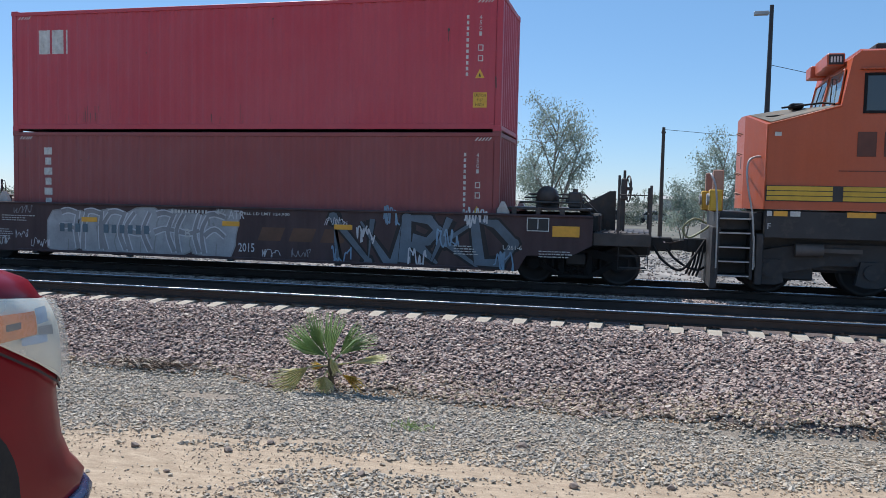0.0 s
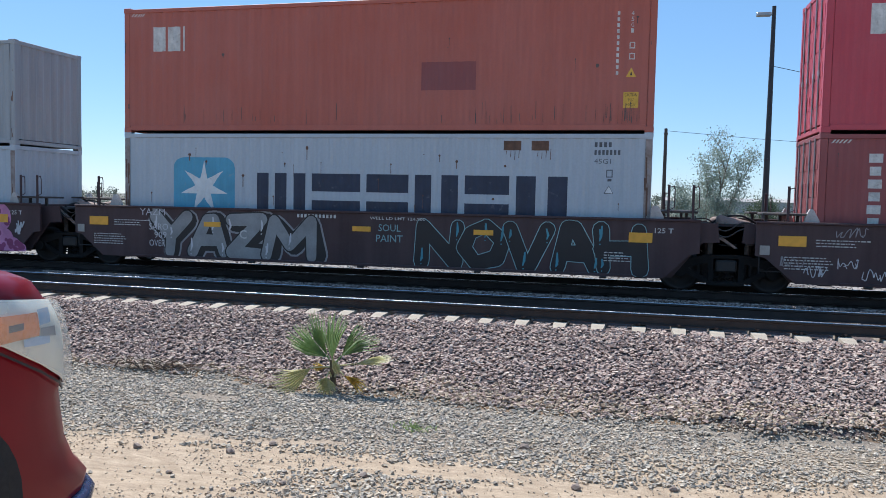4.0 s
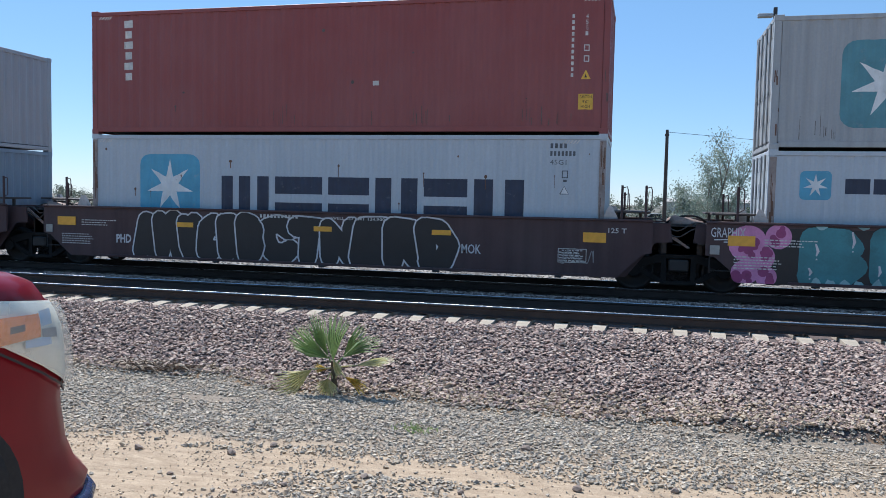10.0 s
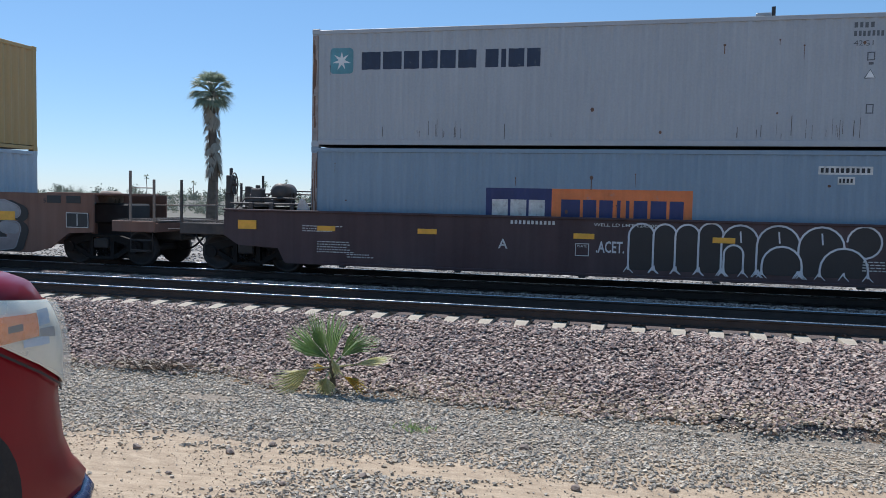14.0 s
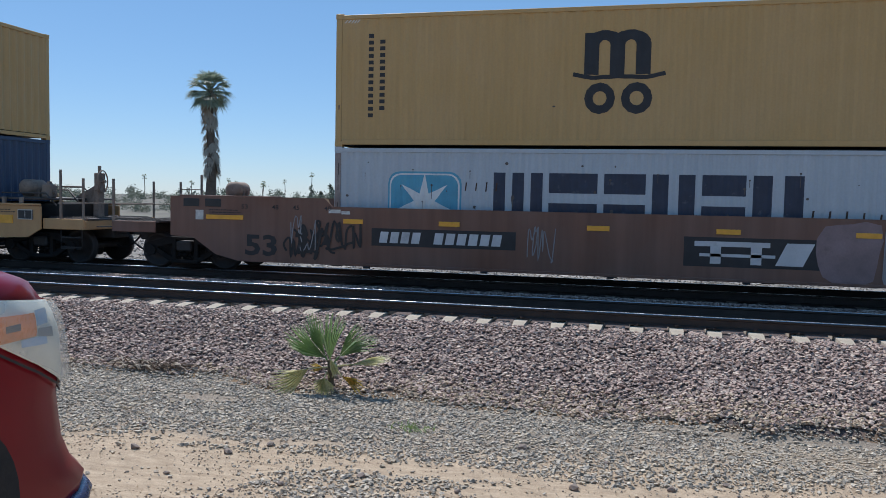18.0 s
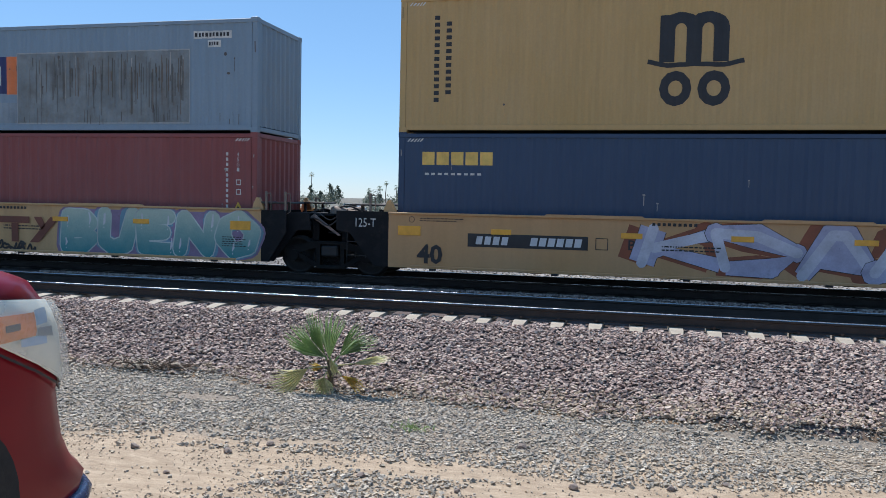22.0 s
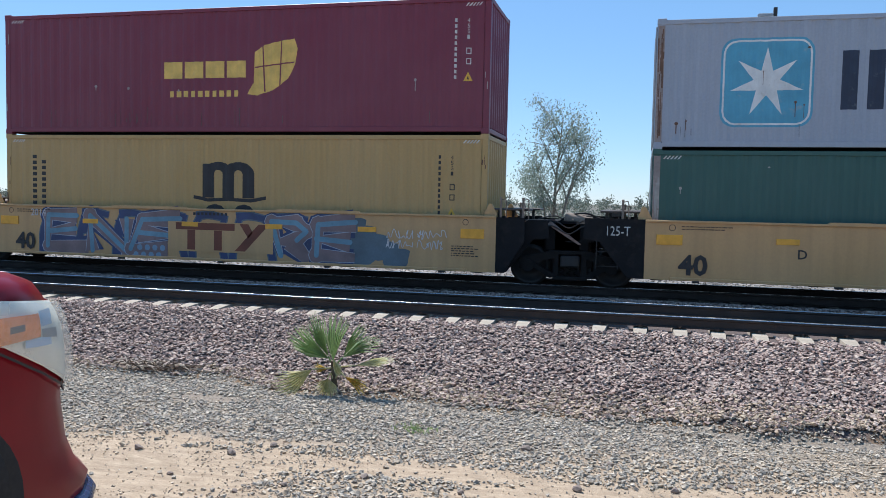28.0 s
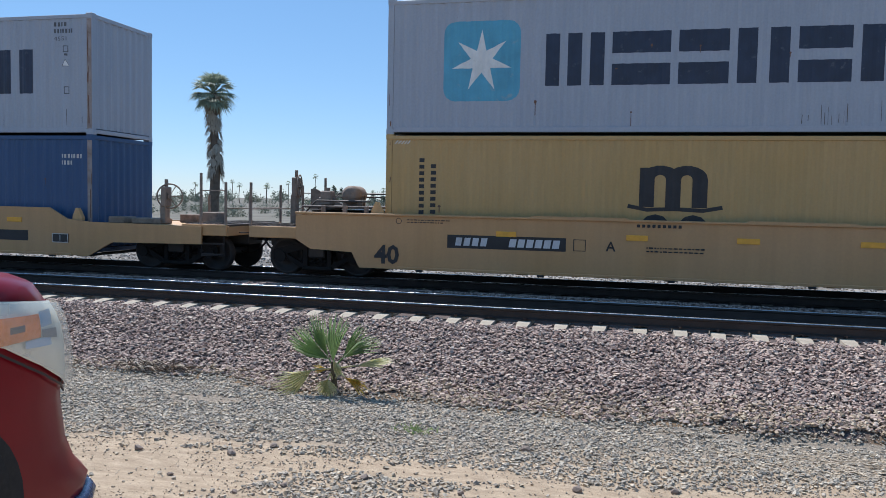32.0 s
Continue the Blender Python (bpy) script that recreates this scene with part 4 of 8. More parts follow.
def codes_across(box, h, x=11.03, ink=FADEDINK, size_text="42G1", tri=True):
    """Three short lines of small marks near the right end."""
    z = h - .3
    mark(box, "number_marking", line(x, x + .38, z, .1, 4) + line(x, x + .55, z - .16, .1, 7), ink)
    mark_text(box, size_text, x, z - .34, .1, ink, width=.34)
    mark(box, "notice", frame_lines(x + .25, z - .62, x + .38, z - .46, .02) + [rect(x + .28, z - .7, x + .36, z - .65)], ink)
    if tri:
        tz = z - .95
        mark(box, "warning_triangle", [[(x + .22, tz), (x + .40, tz), (x + .31, tz + .16)]], PALEMARK, .004)
        mark(box, "triangle_border", stroke([(x + .22, tz), (x + .31, tz + .16), (x + .40, tz), (x + .22, tz)], .018), ink, .006)
    mark(box, "notice", frame_lines(x + .27, z - 1.62, x + .4, z - 1.44, .02), ink)


def big_word(box, z0, z1, x0=3.44, x1=10.5, ink=INK_NAVY):
    mark(box, "lettering", blocks_row(x0, z0, x1, z1, SIX), ink, .003, "large navy block lettering")


def twin_arch(box, z0, z1, cut_at=None, ink=DARKINK, x0=5.2, x1=7.04):
    """A dark emblem of two arches over a swash and two round forms."""
    w, h = x1 - x0, z1 - z0
    m = []
    zb = z0 + .47 * h
    for i in range(3):
        a = x0 + w * (.12 + .28 * i)
        m.append(rect(a, zb, a + .16 * w, z1 - (.16 * h if i else .03 * h)))
    for i in range(2):
        cx = x0 + w * (.34 + .28 * i)
        outer = [(cx + .22 * w * math.cos(radians(a)), z1 - .17 * h + .17 * h * math.sin(radians(a))) for a in range(0, 181, 20)]
        inner = [(cx + .06 * w * math.cos(radians(a)), z1 - .18 * h + .06 * h * math.sin(radians(a))) for a in range(0, 181, 20)]
        m += [[outer[k], outer[k + 1], inner[k + 1], inner[k]] for k in range(9)]
    m += stroke([(x0, zb + .01 * h), (x0 + .2 * w, zb - .035 * h), (x0 + .5 * w, zb - .02 * h), (x0 + .8 * w, zb - .035 * h), (x1, zb + .01 * h)], .05 * h)
    low = []
    for cx in (x0 + .3 * w, x0 + .7 * w):
        cz, rx, rz = z0 + .19 * h, .17 * w, .19 * h
        for k in range(12):
            a, b = radians(30 * k), radians(30 * k + 30)
            low.append([(cx + rx * math.cos(a), cz + rz * math.sin(a)), (cx + rx * math.cos(b), cz + rz * math.sin(b)),
                        (cx + .45 * rx * math.cos(b), cz + .45 * rz * math.sin(b)), (cx + .45 * rx * math.cos(a), cz + .45 * rz * math.sin(a))])
    posts, m = m[:3], m[3:]
    for q in posts:
        mark(box, "emblem_post", [q], ink, .0042, "dark upright of the emblem")
    mark(box, "emblem", m[:9], ink, .003, "dark double-arch emblem")
    mark(box, "emblem_ring", low[:12], ink, .003)
    mark(box, "emblem_ring", low[12:], ink, .003)
    mark(box, "emblem_arch", m[9:18], ink, .0054)
    mark(box, "emblem_swash", m[18:], ink, .0066)


def side_writing(box, z_top, z_bot, n1=13, n2=11, ink=DARKINK, x=.82):
    mark(box, "vertical_lettering", column(x, z_top, z_bot, n1, .11, .6), ink)
    step = (z_top - z_bot) / n1
    mark(box, "vertical_lettering", column(x + .26, z_top - step * .9, z_top - step * .9 - step * n2, n2, .12, .6), ink)


def tall_letters(box, z_top, n=6, step=.245, x=1.0, w=.24):
    """White downward lettering as plain blocks."""
    mark(box, "vertical_lettering", [quad(x, z_top - i * step - .09, w * (.8 if i % 2 else 1), .17) for i in range(n)], WHITE, .003, "white lettering set downward as blocks")


H8, H9 = 2.591, 2.896
FLOOR_Z = .305
STACK_X = [-15.013, -30.318, -45.594, -60.887, -76.248, -97.748, -119.355, -134.902, -150.505, -166.08, -181.635, -201.254]
COAT = {k: paintwork("coat_" + k, c, r, f, ru, streak=st * .6) for k, c, r, f, ru, st in (
    ("crimson", (.52, .045, .07), .45, .12, .05, .2), ("dark_red", (.29, .058, .058), .5, .12, .15, .25), ("rust_orange", (.46, .112, .072), .5, .12, .35, .35),
    ("pale_grey", (.38, .40, .415), .5, .15, .15, .75), ("ice_white", (.47, .525, .58), .5, .1, .3, .25), ("mid_grey", (.37, .395, .425), .5, .15, .2, .25),
    ("cool_grey", (.36, .405, .485), .5, .12, .3, .25), ("slate_blue", (.22, .30, .38), .5, .12, .25, .3), ("ochre", (.51, .33, .118), .5, .1, .1, .25), ("navy", (.016, .048, .115), .45, .06, .1, .2),
    ("green", (.026, .105, .09), .5, .1, .2, .3), ("maroon", (.19, .022, .05), .45, .08, .1, .2), ("royal_blue", (.018, .075, .20), .5, .1, .25, .25),
    ("brick_red", (.26, .055, .052), .5, .12, .15, .25))}


RUSTRED = plain("rust_stain", (.165, .09, .06), .8, 0, .35, 6, 40, .1)
POSTWASH = plain("rust_washed_post", (.34, .29, .27), .75, 0, .3, 2.5, 30, .08, dirt=(.17, .105, .075), amount=.6)
GRIME = plain("dark_grime", (.12, .105, .096), .85, 0, .35, 4, 30, .1)
PALEGRIME = plain("pale_scrape", (.40, .38, .35), .75, 0, .3, 4, 30, .1)

PATCHPALE = plain("pale_patch", (.255, .30, .34), .6, 0, .25, 1.5, 18, .05)
PATCHDARK = plain("patch_grime", (.13, .125, .115), .8, 0, .3, 4, 30, .1)
PATCHRUST = plain("patch_rust", (.17, .13, .10), .8, 0, .3, 4, 30, .1)


def weather(box, h, seed, post=0, drips=0, specks=0, rust=None, area=(.3, 11.9)):
    """Rust on the corner posts, runs above the bottom rail, and chipped spots with tails."""
    rng = random.Random(seed)
    q = []
    if post > 18:
        for x0 in (.02, 12.045):
            mark(box, "rust_streak", [rect(x0, .14, x0 + .13, h - .14)], POSTWASH, .0138)
    for x0, n in ((.015, post // 3), (12.035, post // 3)):
        for k in range(n):
            L = rng.uniform(.15, .8) if post > 18 else rng.uniform(.04, .25)
            q.append(quad(x0 + rng.uniform(.02, .12), rng.uniform(.15 + L / 2, h - .15 - L / 2), rng.uniform(.008, .04 if post > 18 else .03), L, rng.uniform(-.006, .006)))
    if q:
        mark(box, "rust_streak", q, rust or RUSTRED, .0145)
    q = []
    c = rng.uniform(*area)
    for k in range(drips):
        if rng.random() < .25:
            c = rng.uniform(*area)
        x, L = c + rng.gauss(0, .35), rng.uniform(.08, .4)
        if area[0] < x < area[1]:
            q.append(quad(x, .17 + L / 2 + rng.uniform(0, .12), rng.uniform(.004, .014), L, rng.uniform(-.004, .004)))
    if q:
        mark(box, "rust_streak", q, GRIME, .0045)
    q = []
    for k in range(specks):
        x, z = rng.uniform(*area), rng.uniform(.3, h - .3)
        w = rng.uniform(.012, .04)
        q.append(disc(x, z, w, w * rng.uniform(.6, 1.4), 6))
        if rng.random() < .7:
            L = rng.uniform(.06, .3)
            q.append(quad(x, z - L / 2, w * .5, L, 0))
    if q:
        mark(box, "rust_streak", q, rust or RUSTRED, .0075)


def stacks():
    def pair(i, lo, lo_h, lo_words, hi, hi_h, hi_words):
        a = container(STACK_X[i], FLOOR_Z, lo_h, COAT[lo], lo_words, " in the well of the car")
        b = container(STACK_X[i], FLOOR_Z + lo_h, hi_h, COAT[hi], hi_words, " on top of another")
        return a, b

    def at(h):
        return FLOOR_Z + h
    # 0
    a, b = pair(0, "dark_red", H9, "dark red", "crimson", H9, "crimson red")
    mark(b, "logo", blocks_row(.78, 5.05 - at(H9), 1.6, 5.62 - at(H9), [(1, "slab"), (1, "slab"), (.3, "post")]), WHITE)
    tall_letters(a, 2.50)
    codes_down(a, H9)
    codes_down(b, H9)
    weather(b, H9, 50, 3, 20, 4, GRIME)
    weather(a, H9, 51, 4, 20, 5, GRIME)
    # 1
    a, b = pair(1, "ice_white", H9, "ice white", "rust_orange", H9, "faded orange-red")
    mark(b, "logo", blocks_row(.78, 5.08 - at(H9), 1.62, 5.64 - at(H9), [(1, "slab"), (1, "slab"), (.3, "post")]), WHITE)
    mark(b, "patch", [rect(7.3, .9, 8.5, 1.5)], COAT["brick_red"], .003, "darker repainted patch")
    mark(a, "old_notice", [rect(9.14, 2.52, 9.51, 2.72), rect(9.73, 2.52, 10.09, 2.72)], RUSTRED, .004, "rusted repair patches")
    mark(a, "rust_streak", [quad(9.2 + .09 * k + (.3 if k > 3 else 0), 2.47 - .03 * (k % 3), .012, .08 + .05 * (k % 4), .004) for k in range(8)], RUSTRED, .006)
    emblem(a, 1.31, .92, 2.88, 2.32, 0, SKYBLUE)
    big_word(a, .98, 1.98)
    codes_down(b, H9)
    codes_across(a, H9, size_text="45G1")
    weather(b, H9, 52, 6, 70, 6, GRIME)
    weather(a, H9, 53, 26, 24, 34)
    # 2
    a, b = pair(2, "ice_white", H8, "ice white", "pale_grey", H8, "streaked light grey")
    emblem(b, 1.24, 3.31 - at(H8), 2.88, 4.97 - at(H8), 0, TEALBLUE)
    big_word(b, 3.66 - at(H8), 4.73 - at(H8))
    codes_across(b, H8)
    mark(b, "old_notice", line(10.76, 11.13, 1.0, .28, 5), SEALINE)
    emblem(a, .59, 1.62, 1.16, 2.18, 0, SKYBLUE)
    mark(a, "lettering", blocks_row(1.4, 1.745, 5.38, 2.035, SIX_FOUR), INK_NAVY)
    codes_across(a, H8)
    weather(b, H8, 54, 16, 34, 10)
    weather(a, H8, 55, 26, 24, 26)
    # 3
    a, b = pair(3, "ice_white", H9, "ice white", "brick_red", H9, "brown-red")
    tall_letters(b, 2.66)
    codes_down(b, H9)
    mark(b, "patch", [rect(7.1, 1.05, 7.25, 1.15)], WHITE)
    emblem(a, 1.31, .95, 2.88, 2.42, 0, SKYBLUE)
    big_word(a, .95, 1.93)
    codes_across(a, H9, size_text="45G1")
    hazard(a, H9, 11.3)
    weather(b, H9, 56, 6, 30, 6, GRIME)
    weather(a, H9, 57, 24, 24, 22)
    # 4
    a, b = pair(4, "slate_blue", H8, "blue-grey", "mid_grey", H8, "plain grey")
    emblem(b, .42, 4.50 - at(H8), .96, 5.06 - at(H8), 0, TEALBLUE)
    mark(b, "lettering", blocks_row(1.16, 4.58 - at(H8), 5.08, 4.96 - at(H8), SIX_FOUR), INK_NAVY)
    codes_across(b, H8)
    mark(a, "blue_panel", [rect(4.0, .9, 5.4, 1.74)], NAVYPANEL)
    mark(a, "orange_panel", [rect(5.4, .9, 8.22, 1.74)], ORANGEP)
    mark(a, "lettering", blocks_row(4.14, 1.08, 5.26, 1.5, [(1, "slab"), (1, "slab"), (1, "slab")]), WHITE, .006)
    mark(a, "lettering", blocks_row(5.6, 1.06, 8.05, 1.52, [(1, "slab"), (.7, "slab"), (.7, "slab"), (.3, "post"), (.3, "post"), (.7, "slab"), (.8, "slab"), (.7, "slab")]), NAVYPANEL, .006)
    mark(a, "number_plate", [rect(10.52, 2.1, 11.49, 2.26), rect(10.87, 1.91, 11.18, 2.06)], WHITE)
    mark(a, "number_marking", line(10.56, 11.47, 2.135, .09, 10) + line(10.9, 11.16, 1.945, .08, 4), DARKINK, .006)
    weather(b, H8, 58, 44, 30, 8)
    weather(a, H8, 59, 30, 26, 12)
    # 5
    a, b = pair(5, "ice_white", H8, "rust-streaked white", "ochre", H9, "ochre yellow")
    twin_arch(b, 3.58 - at(H8), 5.28 - at(H8))
    side_writing(b, 5.34 - at(H8), 3.48 - at(H8))
    codes_down(b, H9, x=11.17, ink=DARKINK)
    emblem(a, 1.25, .68, 2.9, 2.06, 0, SKYBLUE, True)
    big_word(a, 1.02, 2.06, 3.6, 9.72)
    codes_across(a, H8, 11.27)
    rng = random.Random(4)
    mark(a, "rust_streak", [quad(3.0 + .22 * i, 1.75, .03, .16 + .1 * rng.random(), .01) for i in range(4)] + [quad(9.9 + .3 * i, 1.3 - .02 * i, .035, .18 + .1 * rng.random(), .01) for i in range(8)], RUSTY, .005, "rust streaks")
    weather(b, H9, 60, 3, 0, 1, GRIME)
    weather(a, H8, 61, 20, 40, 50, GRIME)
    # 6
    a, b = pair(6, "navy", H9, "navy blue", "ochre", H9, "ochre yellow")
    twin_arch(b, 3.72 - at(H9), 5.58 - at(H9))
    side_writing(b, 5.67 - at(H9), 3.79 - at(H9))
    codes_down(b, H9, x=11.3, ink=DARKINK)
    mark(a, "lettering", blocks_row(.54, 2.5 - .305, 2.08, 2.78 - .305, [(1, "slab"), (1, "slab"), (1, "slab"), (1, "slab"), (1, "slab")]), YELLOWINK)
    mark(a, "small_lettering", line(.6, 1.9, 1.98, .045, 9), WHITE)
    codes_down(a, H9)
    weather(b, H9, 62, 3, 0, 1, GRIME)
    weather(a, H9, 63, 4, 18, 6, PALEGRIME)
    # 7
    a, b = pair(7, "brick_red", H9, "brown-red", "slate_blue", H8, "weathered blue-grey")
    mark(b, "patch", [rect(5.74, .22, 10.45, 1.9)], PATCHGREY, .003, "grimy grey repainted patch")
    mark(b, "patch_seam", frame_lines(5.72, .2, 10.47, 1.92, .03), SEALINE, .005)
    mark(b, "blue_panel", [rect(3.99, .94, 5.42, 1.84)], NAVYPANEL, .005)
    mark(b, "orange_panel", [rect(5.42, .92, 5.74, 1.84)], ORANGEP, .005)
    mark(b, "lettering", blocks_row(4.14, 1.14, 5.28, 1.6, [(1, "slab"), (1, "slab"), (1, "slab")]), WHITE, .008)
    mark(b, "number_plate", [rect(10.57, 2.14, 11.52, 2.31), rect(10.92, 1.94, 11.25, 2.1)], WHITE)
    mark(b, "number_marking", line(10.6, 11.5, 2.18, .09, 10) + line(10.95, 11.22, 1.98, .08, 4), DARKINK, .006)
    tall_letters(a, 2.50)
    codes_down(a, H9)
    mark(b, "patch", [rect(4.25, .22, 5.70, .72)], PATCHPALE, .0034, "pale grey repainted patch")
    weather(b, H8, 64, 3, 40, 14, GRIME)
    weather(a, H9, 65, 10, 20, 8, PALEGRIME)
    grr = random.Random(66)
    for ink, n in ((PATCHDARK, 60), (PALEGRIME, 10), (PATCHRUST, 40)):
        q = []
        for k in range(n):
            L = grr.uniform(.15, 1.1)
            q.append(quad(5.85 + 4.5 * grr.random() ** .6, 1.86 - L / 2 - grr.uniform(0, .5), grr.uniform(.008, .03), L, 0))
        mark(b, "rust_streak", q, ink, .0062 if ink is PATCHDARK else .0066)
    # 8
    a, b = pair(8, "green", H8, "dark green", "cool_grey", H8, "pale grey-white")
    emblem(b, 1.24, 3.33 - at(H8), 2.95, 5.06 - at(H8), 0, SKYBLUE, True)
    big_word(b, 3.66 - at(H8), 4.78 - at(H8))
    codes_across(b, H8)
    mark(a, "lettering", blocks_row(4.75, 1.68, 7.32, 2.02, [(1, "slab"), (1, "slab"), (1, "slab"), (.35, "post"), (1, "post"), (1, "slab"), (.8, "slab")]), WHITE)
    mark(a, "small_lettering", line(6.1, 6.95, 1.42, .1, 5), WHITE)
    codes_down(a, H8, ink=WHITE, size_text="42G1", caution=False)
    weather(b, H8, 67, 46, 24, 16)
    weather(a, H8, 68, 30, 20, 10, PALEGRIME)
    # 9
    a, b = pair(9, "ochre", H9, "ochre yellow", "maroon", H9, "deep maroon")
    mark(b, "lettering", blocks_row(4.43, 4.48 - at(H9), 6.51, 4.86 - at(H9), [(1, "slab"), (1, "slab"), (1, "slab"), (1, "slab")]), YELLOWINK, .003, "yellow lettering")
    mark(b, "small_lettering", line(4.57, 6.41, 4.05 - at(H9), .14, 10), YELLOWINK)
    leaf = [(6.56, 4.1), (6.72, 4.35), (6.74, 5.05), (7.0, 5.2), (7.4, 5.28), (7.72, 5.32), (7.8, 5.1), (7.74, 4.75), (7.55, 4.42), (7.2, 4.18), (6.8, 4.07)]
    mark(b, "logo", [[(x, z - at(H9)) for x, z in leaf]], YELLOWINK, .003, "yellow leaf-shaped emblem with dark grid lines")
    mark(b, "logo_grid", stroke([(6.74, 4.7 - at(H9)), (7.72, 4.8 - at(H9))], .03) + stroke([(6.95, 5.18 - at(H9)), (7.0, 4.15 - at(H9))], .03) + stroke([(7.4, 5.27 - at(H9)), (7.36, 4.28 - at(H9))], .03), COAT["maroon"], .006)
    codes_down(b, H9, caution=False)
    twin_arch(a, .68, 2.25)
    side_writing(a, 2.38, .55)
    codes_down(a, H9, x=11.13, ink=DARKINK, caution=False)
    weather(b, H9, 69, 6, 20, 4, PALEGRIME)
    weather(a, H9, 70, 18, 5, 2)
    # 10
    a, b = pair(10, "ochre", H9, "ochre yellow", "cool_grey", H9, "light grey-blue")
    emblem(b, 1.26, 3.9 - at(H9), 2.91, 5.58 - at(H9), 0, SKYBLUE)
    big_word(b, 4.2 - at(H9), 5.27 - at(H9))
    codes_across(b, H9, size_text="45G1")
    twin_arch(a, .68, 2.27)
    side_writing(a, 2.38, .55)
    codes_down(a, H9, x=11.15, ink=DARKINK, caution=False)
    weather(b, H9, 71, 6, 10, 8)
    weather(a, H9, 72, 8, 4, 2)
    # 11
    a, b = pair(11, "royal_blue", H9, "royal blue", "cool_grey", H9, "pale grey")
    big_word(b, 4.2 - at(H9), 5.27 - at(H9))
    codes_across(b, H9, 11.12, size_text="45G1")
    mark(a, "number_marking", line(11.3, 11.9, 2.32, .1, 7) + line(11.3, 11.62, 2.16, .1, 4), WHITE)
    weather(b, H9, 73, 20, 10, 10)
    weather(a, H9, 74, 20, 10, 8)


stacks()


# ---- well cars ----
C0 = 6.096            # middle of a well, from the container's left end
SIDE_Y = 1.524
BROWN = paintwork("car_brown", (.068, .033, .035), .7, .13, .5, (.045, .027, .022), .6)
TAN = paintwork("car_yellow", (.60, .365, .155), .55, .08, .25, (.26, .15, .075), .3)
DUSTYTAN = paintwork("car_dusty_yellow", (.55, .315, .13), .6, .1, .35, (.22, .13, .075), .2)
IRON = plain("dusty_iron", (.27, .205, .16), .75, 0, .35, 3, 35, .2, dirt=(.08, .055, .04), amount=.4)
OLDTAN = paintwork("car_rusted_yellow", (.205, .094, .058), .65, .2, .9, (.09, .045, .028), .5)
DECK = plain("deck_steel", (.075, .063, .058), .6, .2, .35, 3, 40, dirt=(.12, .08, .055))
# dusty iron, its base paled to carry the sunlight in the joint gaps
SUNDUSTIRON = plain("sunlit_dusty_iron", (.36, .265, .225), .8, 0, .35, 4, 35, .2, dirt=(.12, .08, .06), amount=.4)
GREYTIP = plain("pale_guide", (.5, .46, .44), .6, 0, .25, 4, 30, dirt=(.25, .16, .1), amount=.3)
# near-black base puts the deep shade under the cars into the castings' colour
SHADESTEEL = plain("shade_dark_cast_steel", (.017, .016, .016), .85, 0, .35, 3, 40)
SHADESTEEL.node_tree.nodes["Principled BSDF"].inputs["Specular IOR Level"].default_value = .2
LENS = plain("dark_plate", (.02, .022, .025), .5, 0, .2, 5, 30, .05)


def wheelset_mesh(r=.42):
    s = Shape()
    for k in (-1, 1):
        y = .7555 * k
        s.lathe([(.09, y + k * .09), (.1, y + k * .02), (r - .09, y + k * .0), (r - .07, y + k * .055), (r - .004, y + k * .06), (r, y - k * .03), (r + .025, y - k * .05),
                 (r + .025, y - k * .075), (r - .06, y - k * .078), (.11, y - k * .07), (.09, y - k * .1)], (0, 0, 0), "y", 28)
        s.cyl((0, y + k * .06, 0), (0, y + k * .3, 0), .075, 10)
        s.cyl((0, y + k * .3, 0), (0, y + k * .33, 0), .11, 10)
        for a in range(3):
            c, d = math.cos(2.094 * a) * .06, math.sin(2.094 * a) * .06
            s.cyl((c, y + k * .33, d), (c, y + k * .35, d), .018, 6)
    s.cyl((0, -.8, 0), (0, .8, 0), .08, 10)
    return s.mesh("wheelset", STEEL)


WHEELSET = wheelset_mesh()


def truck_frame_mesh(k, base):
    """A cast side frame of a two-axle truck, on the side k."""
    b = base / 2
    y0, y1 = k * .98, k * 1.09
    s = Shape()
    for sx in (-1, 1):
        s.prism([(sx * (b + .19), .36), (sx * (b + .19), .58), (sx * (b + .05), .62), (sx * .46, .74), (sx * .34, .70), (sx * .34, .60), (sx * (b - .16), .50), (sx * (b - .16), .36)], y0, y1)
        s.prism([(sx * (b - .16), .36), (sx * (b - .16), .47), (sx * .36, .28), (sx * .3, .2), (sx * .42, .18)], y0, y1)
        s.cyl((sx * b, y1 + k * .0, .43), (sx * b, y1 + k * .06, .43), .13, 14)
        s.prism([(sx * .24, .2), (sx * .34, .2), (sx * .34, .70), (sx * .24, .70)], y0, y1)
    s.box(-.46, min(y0, y1), .68, .46, max(y0, y1), .76, .015)
    s.box(-.36, min(y0, y1) - .02, .14, .36, max(y0, y1) + .02, .22, .015)
    return s


def spring_mesh():
    s = Shape()
    for x in (-.16, -.02, .12):
        pts = [(x + .05 * math.cos(a * .9), .05 * math.sin(a * .9), .22 + .017 * a) for a in range(17)]
        s.tube(pts, .016, 5)
    return s


TRUCK = {}


